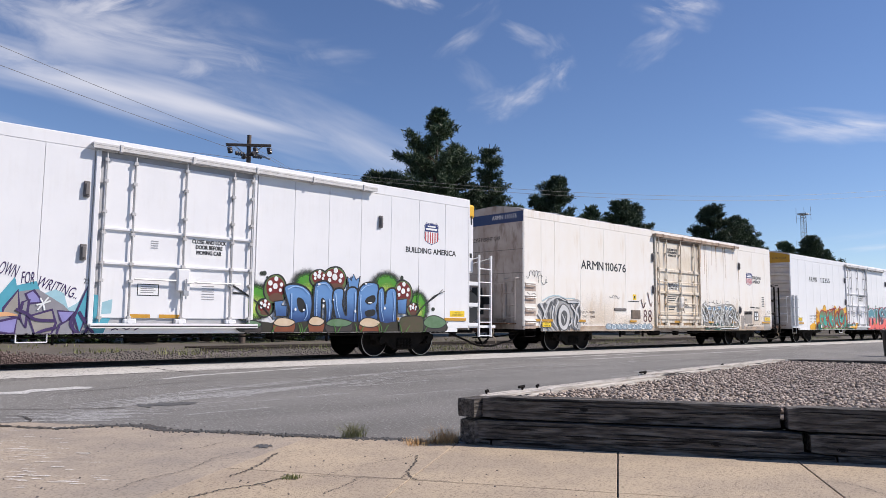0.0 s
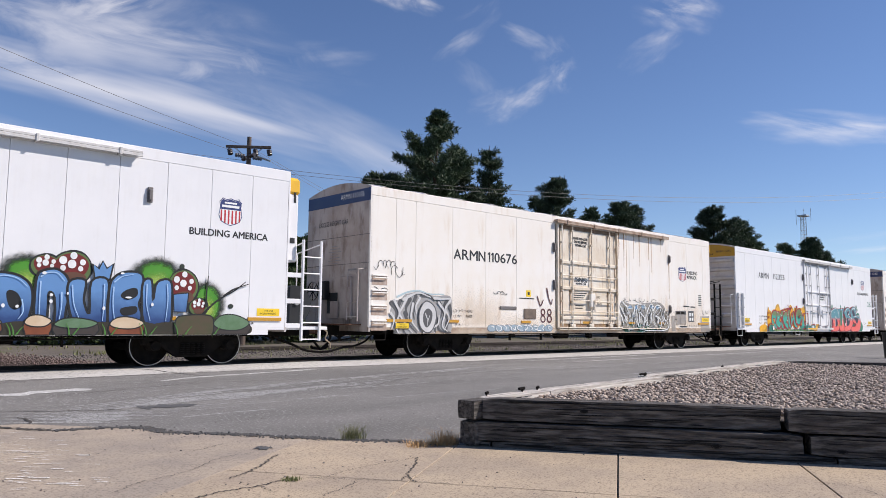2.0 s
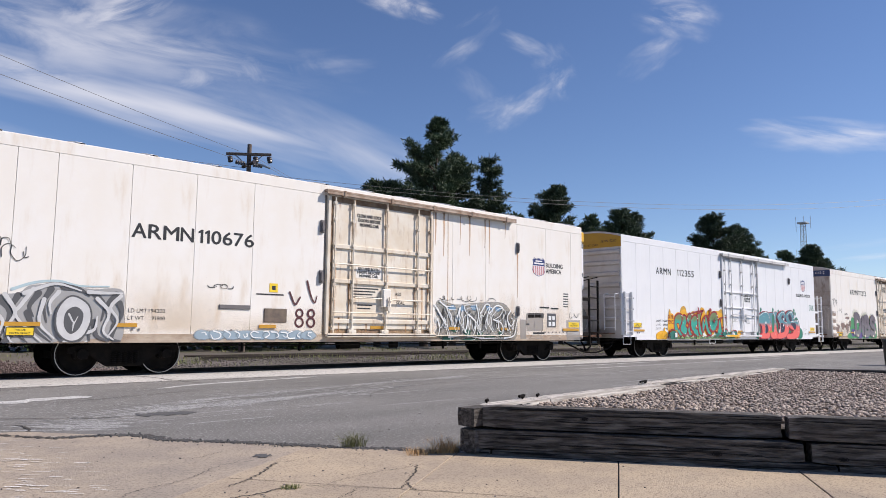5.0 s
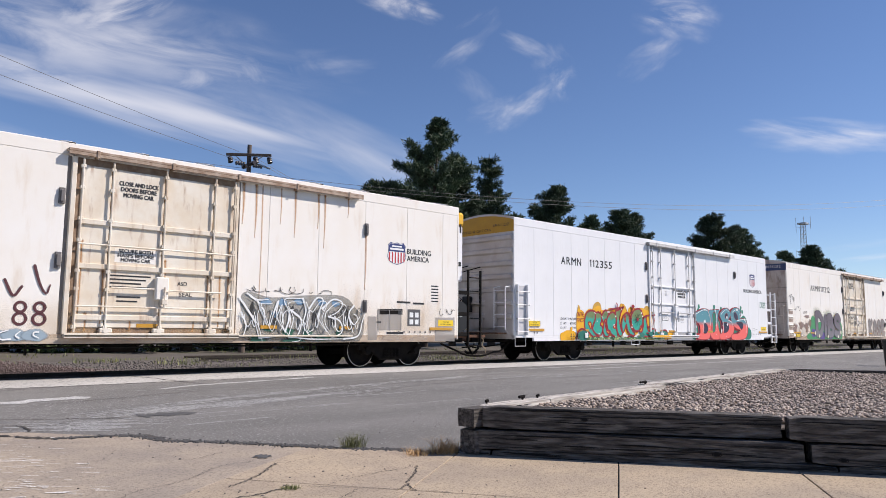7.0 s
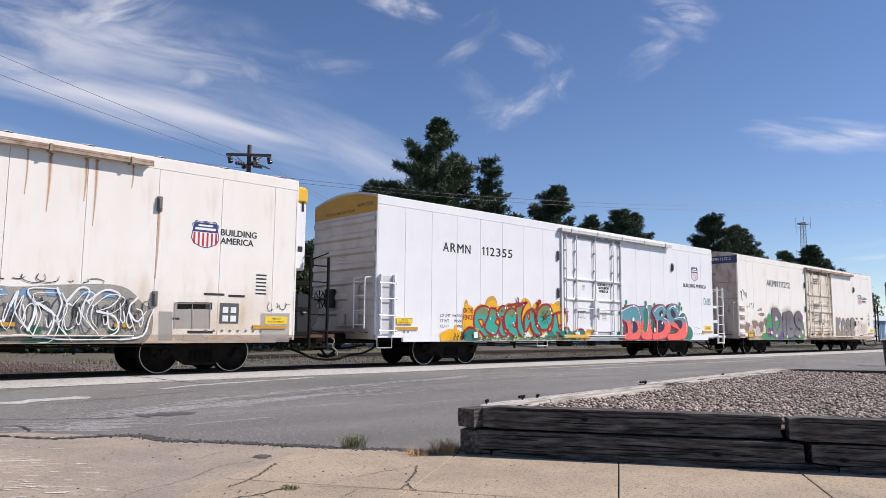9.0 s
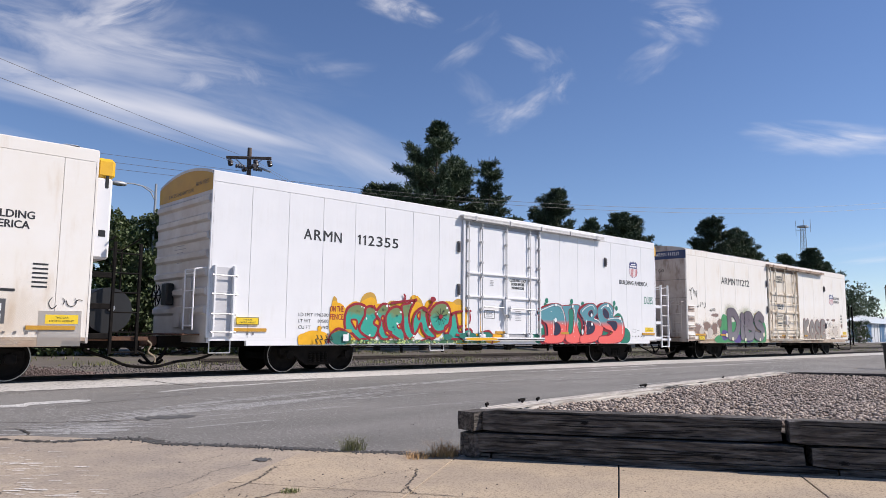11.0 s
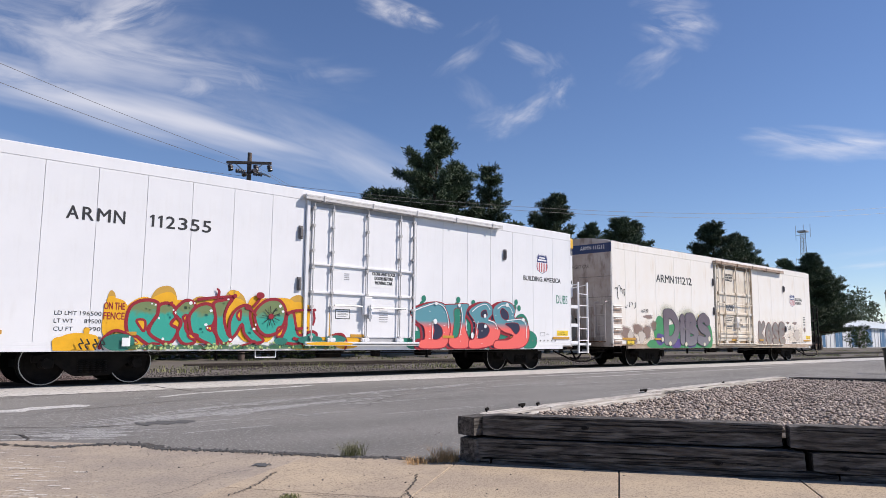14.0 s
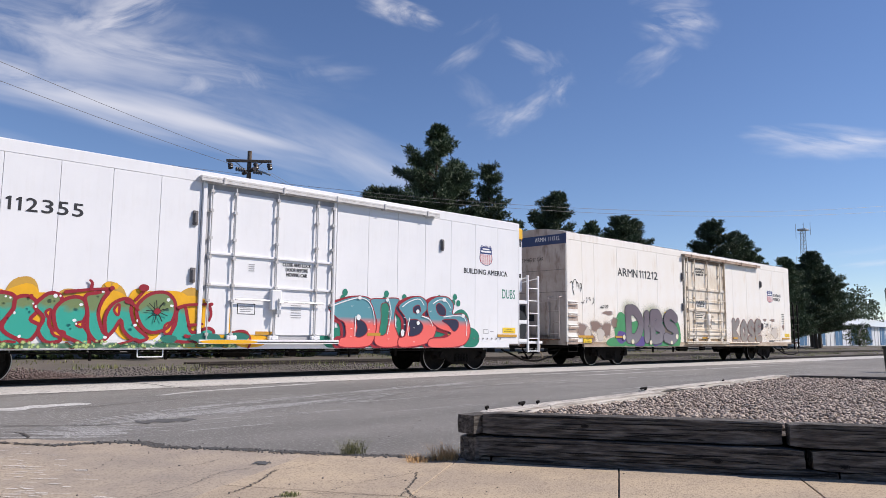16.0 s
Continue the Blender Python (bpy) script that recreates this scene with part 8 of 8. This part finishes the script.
# ---- beyond the tracks ----
def leafy(name, centres, normals, size, rng, parent, material, per=8, thin=0.16):
    """Tufts of small leaves or needles round each centre, as one crown."""
    n = len(centres)
    c = np.repeat(centres, per, 0)
    base = np.repeat(normals, per, 0)
    d = base * 0.6 + rng.normal(0, 0.75, (n * per, 3))
    d /= np.linalg.norm(d, axis=1)[:, None] + 1e-9
    s = np.cross(d, rng.normal(0, 1, (n * per, 3)))
    s /= np.linalg.norm(s, axis=1)[:, None] + 1e-9
    l = size * rng.uniform(0.6, 1.25, (n * per, 1))
    start_ = c + rng.normal(0, size * 0.22, (n * per, 3))
    v = np.stack([start_ - s * l * thin, start_ + d * l * 0.5 + s * l * thin * 1.2, start_ + d * l, start_ + d * l * 0.45 - s * l * thin * 1.2], 1).reshape(-1, 3)
    me = bpy.data.meshes.new(name)
    me.vertices.add(len(v))
    me.vertices.foreach_set("co", v.ravel())
    m = n * per
    me.loops.add(m * 4)
    me.loops.foreach_set("vertex_index", np.arange(m * 4))
    me.polygons.add(m)
    me.polygons.foreach_set("loop_start", np.arange(0, m * 4, 4))
    me.update()
    me.materials.append(material)
    ob = new(name, me)
    ob.parent = parent
    return ob


def limb(v, f, a, b, r0, r1, sides=6):
    a, b = Vector(a), Vector(b)
    q = (b - a).to_track_quat("Z", "Y")
    i = len(v)
    for p, r in ((a, r0), (b, r1)):
        for k in range(sides):
            ang = 2 * math.pi * k / sides
            v.append(tuple(p + q @ Vector((r * math.cos(ang), r * math.sin(ang), 0))))
    f += [(i + k, i + (k + 1) % sides, i + sides + (k + 1) % sides, i + sides + k) for k in range(sides)]


def pine(x, y, height, spread, seed, label, clear=0.08, dense=1.0):
    """An old pine: tapered leaning trunk, whorled boughs of uneven length, needles in tufts on the outer boughs."""
    rng = np.random.default_rng(seed)
    tree = root("pine_tree", label, "tree", "pines along the railway", at=pose(x, y, -0.15))
    v, f = [], []
    lean = rng.normal(0, 0.02, 2)
    steps = 12
    def axis(z):
        return Vector((lean[0] * z + 0.12 * math.sin(z * 0.5 + seed), lean[1] * z + 0.1 * math.cos(z * 0.4 + seed), z))
    for k in range(steps):
        z0, z1 = height * k / steps, height * (k + 1) / steps
        limb(v, f, axis(z0), axis(z1), 0.02 * height * (1 - k / steps) + 0.02, 0.02 * height * (1 - (k + 1) / steps) + 0.02, 8)
    cs, ns = [], []
    z = height * clear
    lobes = rng.uniform(0, 6.28, 3)
    while z < height * 0.97:
        u = z / height
        prof = (0.8 + 0.2 * min(1, u / 0.25)) * (1 - u) ** 0.78 + 0.02
        for k in range(int(rng.integers(5, 8))):
            a = rng.uniform(0, 6.28)
            uneven = 0.86 + 0.14 * math.sin(2 * a + lobes[0] + 3 * u) + 0.14 * math.sin(15 * u + lobes[1]) + rng.uniform(-0.3, 0.34)
            L = max(0.25, 1.3 * spread * prof * uneven)
            rise = 0.10 + 0.45 * u + rng.uniform(-0.12, 0.18)
            o = axis(z)
            d = Vector((math.cos(a), math.sin(a), rise))
            limb(v, f, o, o + d * L, 0.012 + 0.012 * L, 0.008, 5)
            side = np.array((-d.y, d.x, 0))
            # needles sit in dense pads along the outer two thirds, their tips turned up
            for t in np.linspace(0.3, 1.0, 2 + int(1.9 * L)):
                m = int(10 * dense)
                r = (0.13 + 0.055 * L) * (1.25 - 0.5 * t) * rng.uniform(0.75, 1.25)
                c = np.array(o) + np.array(d) * L * t + side * rng.normal(0, 0.15) * L * (1.15 - t)
                q = rng.normal(0, 0.55, (m, 3)) * r * np.array([1.0, 1.0, 0.6])
                q[:, 2] += 0.25 * r
                p = c[None] + q
                p[:, 2] = np.minimum(p[:, 2], height)
                cs.append(p)
                ns.append(0.6 * q / r + np.array([0.9 * d.x, 0.9 * d.y, 1.0]))
        z += height * rng.uniform(0.024, 0.042)
    quick("trunk", v, f, BARK, tree, smooth=True)
    leafy("crown", np.concatenate(cs), np.concatenate(ns), 0.34, rng, tree, NEEDLE, per=8, thin=0.075)
    return tree


def broadleaf(x, y, height, spread, seed, label, leaf=0.16, count=1500, trunk_share=0.25, name="broadleaf_tree", material=None):
    """A leafy tree: forked limbs and a crown of leaf clumps with gaps."""
    rng = np.random.default_rng(seed)
    tree = root(name, label, "tree" if name != "shrub" else "shrub", at=pose(x, y, -0.15))
    v, f = [], []
    fork = height * trunk_share
    limb(v, f, (0, 0, 0), (0.05, 0, fork), 0.03 * height ** 0.9, 0.024 * height ** 0.9, 8)
    cs, ns = [], []
    lumps = 16
    for k in range(lumps):
        a = 2.4 * k + rng.uniform(-0.4, 0.4)
        u = (k + 0.5) / lumps
        rad = spread * (0.28 + 0.62 * math.sin(math.pi * min(0.98, u + 0.12)) * rng.uniform(0.6, 1.1))
        zc = fork + (height - fork) * (0.08 + 0.84 * u)
        o = Vector((rad * math.cos(a), rad * math.sin(a), zc))
        limb(v, f, (0.05, 0, fork * rng.uniform(0.8, 1.2)), o, 0.012 * height, 0.02, 5)
        n = count // lumps
        d = rng.normal(0, 1, (n, 3))
        d /= np.linalg.norm(d, axis=1)[:, None]
        r = spread * rng.uniform(0.28, 0.46) * rng.uniform(0.55, 1.08, (n, 1))
        cs.append(np.array(o)[None] + d * r * np.array([1, 1, 0.8]))
        ns.append(d)
    quick("trunk", v, f, BARK, tree, smooth=True)
    leafy("crown", np.concatenate(cs), np.concatenate(ns), leaf, rng, tree, material or LEAF, per=6, thin=0.34)
    return tree


DARK = "dark green old pine behind the tracks"
for x, y, h, s, sd, lb, dn in ((33.5, 38.5, 16.3, 4.6, 3, "tall dark green pine towering over the train", 1.25), (37.0, 39.0, 14.3, 3.0, 5, DARK, 1.1), (40.3, 38.5, 14.9, 2.5, 8, "slim pine with an open crown behind the tracks", 0.8),
                           (29.6, 38.5, 11.3, 3.4, 23, DARK, 1.1), (43.6, 39, 10.6, 3.4, 11, DARK, 1.0), (47.2, 38.5, 13.4, 3.6, 13, DARK, 1.1), (52.4, 38, 11.5, 2.6, 17, "small ragged pine behind the tracks", 0.9), (49.8, 39, 10.2, 3.0, 18, DARK, 1.0),
                           (57.6, 38, 12.6, 3.4, 19, DARK, 1.2), (60.6, 38.5, 12.9, 3.4, 20, DARK, 1.2), (76.4, 38.5, 14.3, 4.6, 29, DARK, 1.2), (81.2, 38, 13.4, 4.6, 31, DARK, 1.2), (85.0, 38.5, 11.4, 3.8, 33, DARK, 1.2),
                           (94.5, 38.5, 11.8, 3.2, 37, DARK, 1.0), (104.2, 38.5, 13.2, 4.4, 41, DARK, 1.2), (108.5, 39.5, 12.0, 4.6, 42, DARK, 1.2), (113.0, 42, 13.5, 4.4, 43, DARK, 1.2), (120.0, 45, 10.8, 4.0, 47, "pine with a bare lower trunk beside the shed", 0.9), (127.0, 46, 11.0, 3.2, 49, "thin pine with a bare lower trunk beside the shed", 0.7)):
    pine(x, y, h, s, sd, lb, clear=0.10 if x < 100 else 0.2, dense=dn)
for k, (x, h, s) in enumerate(((-4.0, 6.5, 3.2), (2.5, 6.0, 3.0), (7.2, 6.2, 3.0), (11.8, 7.2, 3.1), (14.2, 7.3, 2.6), (18.5, 5.6, 2.6), (23.6, 6.4, 2.4))):
    broadleaf(x, 37.5 + (k % 2), h, s, 60 + k, "leafy green tree beyond the tracks", count=4400)
for k, x in enumerate((-6.5, -2.2, 1.2, 4.8, 8.6, 10.4, 12.9, 15.6, 17.2, 20.4, 22.0, 25.6)):
    broadleaf(x, 36.2 + 0.5 * (k % 3), 3.4 + 0.5 * (k % 4), 2.3, 160 + k, "dense green shrub along the far verge", count=2200, trunk_share=0.06, name="shrub")
broadleaf(66.0, 41, 10.6, 2.6, 71, "pale green leafy tree among the pines", count=1600)
for k, (x, y, h, s) in enumerate(((150, 62, 12.5, 6.5), (162, 64, 13.5, 7), (176, 66, 13, 7), (190, 62, 13, 7), (140, 70, 11, 6))):
    broadleaf(x, y, h, s, 80 + k, "large dark leafy tree behind the shed", leaf=0.32, count=2600, material=NEEDLE)
broadleaf(141.5, 45.0, 3.6, 2.0, 90, "round green shrub in front of the shed", count=900, trunk_share=0.08, name="shrub")

# blue and white sheet-metal shed
shed = root("storage_shed", "white and blue sheet-metal shed with a pale roof", "shed")
bm = B()
box(bm, 124, 205, 50, 66, -0.1, 3.9)
part("wall", bm, SHEDW, shed)
bm = B()
q = [bm.verts.new(p) for p in ((123.6, 49.4, 3.85), (205.4, 49.4, 3.85), (205.4, 58, 6.0), (123.6, 58, 6.0), (123.6, 66.6, 3.85), (205.4, 66.6, 3.85))]
bm.faces.new((q[0], q[1], q[2], q[3]))
bm.faces.new((q[3], q[2], q[5], q[4]))
bm.faces.new((q[0], q[3], q[4]))
bm.faces.new((q[1], q[5], q[2]))
part("roof", bm, SHEDR, shed, "pale sheet-metal roof")
for k in range(9):
    bm = B()
    box(bm, 128 + 8.4 * k, 131.4 + 8.4 * k, 49.94, 50.0, 0.1, 3.75)
    part("door_panel", bm, SHEDB, shed, "blue sliding door panel")
for k in range(40):
    bm = B()
    box(bm, 124 + 2.03 * k, 124.12 + 2.03 * k, 49.93, 50.0, 0.0, 3.84)
    part("wall_rib", bm, SHEDW, shed)
brick = root("brick_outbuilding", "low red brick outbuilding beside the shed", "building")
bm = B()
box(bm, 114, 121.5, 52, 58, -0.1, 2.7)
part("wall", bm, mat("red_brick", (0.26, 0.10, 0.07), 0.9, scale=2, second=(0.2, 0.08, 0.06), amount=0.8), brick)
bm = B()
box(bm, 113.7, 121.8, 51.7, 58.3, 2.7, 2.95, 0.03)
part("roof", bm, SHEDR, brick)

# lattice mast with aerials
mast = root("radio_mast", "grey steel lattice mast with aerials", "radio mast", at=pose(181, 68.5, 0))
H = 27.5
bm = B()
legs = [(0.85 * math.cos(a), 0.85 * math.sin(a)) for a in (0.3, 2.4, 4.5)]
for lx, ly in legs:
    rod(bm, (lx * 1.4, ly * 1.4, -0.2), (lx * 0.75, ly * 0.75, H), 0.07, 6)
part("leg", bm, GALV, mast)
bm = B()
for k in range(30):
    t0, t1 = k / 30, (k + 1) / 30
    for j in range(3):
        a, b = legs[j], legs[(j + 1) % 3]
        s0, s1 = 1.4 - 0.65 * t0, 1.4 - 0.65 * t1
        rod(bm, (a[0] * s0, a[1] * s0, H * t0), (b[0] * s1, b[1] * s1, H * t1), 0.03, 5)
        rod(bm, (a[0] * s1, a[1] * s1, H * t1), (b[0] * s1, b[1] * s1, H * t1), 0.03, 5)
part("bracing", bm, GALV, mast)
for dx, z0, z1 in ((-1.7, H - 2.2, H + 1.4), (1.8, H - 1.5, H + 1.6), (0.2, H, H + 1.6), (-1.8, H - 8.0, H - 6.5)):
    bm = B()
    rod(bm, (dx * 0.25, dx * -0.97 * 0.9, z0), (dx * 0.25, dx * -0.97 * 0.9, z1), 0.05, 6)
    rod(bm, (0, 0, z0 + 1.2), (dx * 0.25, dx * -0.87, z0 + 1.2), 0.035, 6)
    part("aerial", bm, GALV, mast)
bm = B()
box(bm, -1.0, 1.0, -1.0, 1.0, H - 0.3, H + 0.1, 0.05)
part("mast_head", bm, GALV, mast)

# utility poles and wires
def utility_pole(x, y, height, turn, label, gear=True):
    pole = root("utility_pole", label, "utility pole", at=pose(x, y, -0.1, 0, 0, turn))
    bm = B()
    rod(bm, (0, 0, 0), (0, 0, height), 0.17, 12, 0.11)
    part("mast", bm, POLEWOOD, pole)
    bm = B()
    box(bm, -1.15, 1.15, -0.16, -0.05, height - 0.62, height - 0.48, 0.01)
    part("crossarm", bm, POLEWOOD, pole)
    bm = B()
    rod(bm, (-0.7, -0.1, height - 0.6), (0, -0.08, height - 1.2), 0.025, 6)
    rod(bm, (0.7, -0.1, height - 0.6), (0, -0.08, height - 1.2), 0.025, 6)
    part("brace", bm, GALV, pole)
    for dx in (-0.95, 0.35, 1.05):
        bm = B()
        for k in range(4):
            rod(bm, (dx + 0.02 * k, -0.12 - 0.05 * k, height - 0.70 - 0.08 * k), (dx + 0.025 * k, -0.13 - 0.05 * k, height - 0.75 - 0.08 * k), 0.13, 10)
        part("insulator", bm, CERAMIC, pole)
    if gear:
        for k in range(4):
            bm = B()
            a = 1.57 * k + 0.6
            for j in range(4):
                rod(bm, ((0.25 + 0.13 * j) * math.cos(a), (0.25 + 0.13 * j) * math.sin(a), height - 1.05), ((0.31 + 0.13 * j) * math.cos(a), (0.31 + 0.13 * j) * math.sin(a), height - 1.05), 0.11, 8)
            part("insulator", bm, CERAMIC, pole)
        bm = B()
        rod(bm, (0.2, -0.1, height - 0.95), (1.15, -0.3, height - 1.3), 0.05, 6)
        part("switch_arm", bm, GALV, pole)
    return pole


utility_pole(17.5, 34.0, 10.7, -38, "weathered wooden utility pole with crossarm and dark insulators")
utility_pole(158.0, 45.0, 11.2, 0, "dark wooden utility pole beside the shed", gear=False)


def wire(a, b, sag, r=0.009):
    """A hanging cable between two points."""
    pts = [Vector(a).lerp(Vector(b), k / 20) - Vector((0, 0, sag * 4 * (k / 20) * (1 - k / 20))) for k in range(21)]
    v, f = [], []
    for k, q in enumerate(pts):
        v += [tuple(q + Vector((0, 0, r))), tuple(q + Vector((r, r, -r))), tuple(q + Vector((-r, -r, -r)))]
        if k:
            i = 3 * k
            f += [(i - 3 + j, i - 3 + (j + 1) % 3, i + (j + 1) % 3, i + j) for j in range(3)]
    return tagged(quick("overhead_wire", v, f, WIRE), "thin dark overhead wire", "wire", "wires from the utility pole")


wire((16.7, 33.6, 10.05), (-12, 18.5, 11.0), 0.3)
wire((17.3, 33.9, 9.6), (-12, 18.3, 10.1), 0.35)
for z in (9.35, 9.0, 8.7):
    wire((17.4, 34.1, z), (-32, 37.5, z - 0.1), 0.35, 0.008)
wire((18.3, 34.4, 10.0), (30, 31.0, 4.6), 0.1)
wire((18.0, 34.2, 9.9), (31, 30.5, 3.6), 0.1)
wire((17.7, 34.0, 9.1), (78, 14.0, 14.0), 1.6, 0.009)
wire((17.7, 34.0, 8.9), (78, 14.2, 13.4), 1.5, 0.009)

# street lamp beyond the tracks
lamp = root("street_lamp", "grey steel street lamp with a curved arm", "street lamp", at=pose(13.9, 37.0, 0))
bm = B()
rod(bm, (0, 0, -0.2), (0, 0, 8.6), 0.09, 10, 0.06)
part("pole", bm, GALV, lamp)
bm = B()
tube(bm, [(0, 0, 7.7), (-0.25, 0, 8.15), (-0.7, 0, 8.4), (-1.2, 0, 8.45), (-1.5, 0, 8.42)], 0.035)
tube(bm, [(0, 0, 8.1), (-0.4, 0, 8.35), (-0.9, 0, 8.45)], 0.02)
part("arm", bm, GALV, lamp)
bm = B()
bmesh.ops.create_uvsphere(bm, u_segments=14, v_segments=8, radius=1, matrix=Matrix.LocRotScale((-1.85, 0, 8.36), None, (0.42, 0.17, 0.13)))
part("lamp_head", bm, GALV, lamp, smooth=True)

# dark litter bin on the far kerb
bin_ = root("litter_bin", "dark round litter bin by the street", "litter bin", at=pose(29.45, 8.28, 0.0))
bm = B()
rod(bm, (0, 0, 0.0), (0, 0, 0.85), 0.26, 18, 0.31)
part("body", bm, PLASTIC, bin_)
bm = B()
rod(bm, (0, 0, 0.83), (0, 0, 0.92), 0.34, 18)
part("rim", bm, PLASTIC, bin_)


def motions():
    """The train rolls past and slows; the wheels turn with it."""
    times = [0.5 * k for k in range(33)]
    for k, (car, axles) in enumerate(CARS):
        walk(car, [(t, pose(FIRST + PITCH * k - travel(t), FACE, 0)) for t in times])
        for ob, dx, hub in axles:
            walk(ob, [(t, pose(dx, 0, hub, 0, math.degrees(-travel(t) / WHEEL), 0)) for t in [0.2 * j for j in range(81)]])


motions()
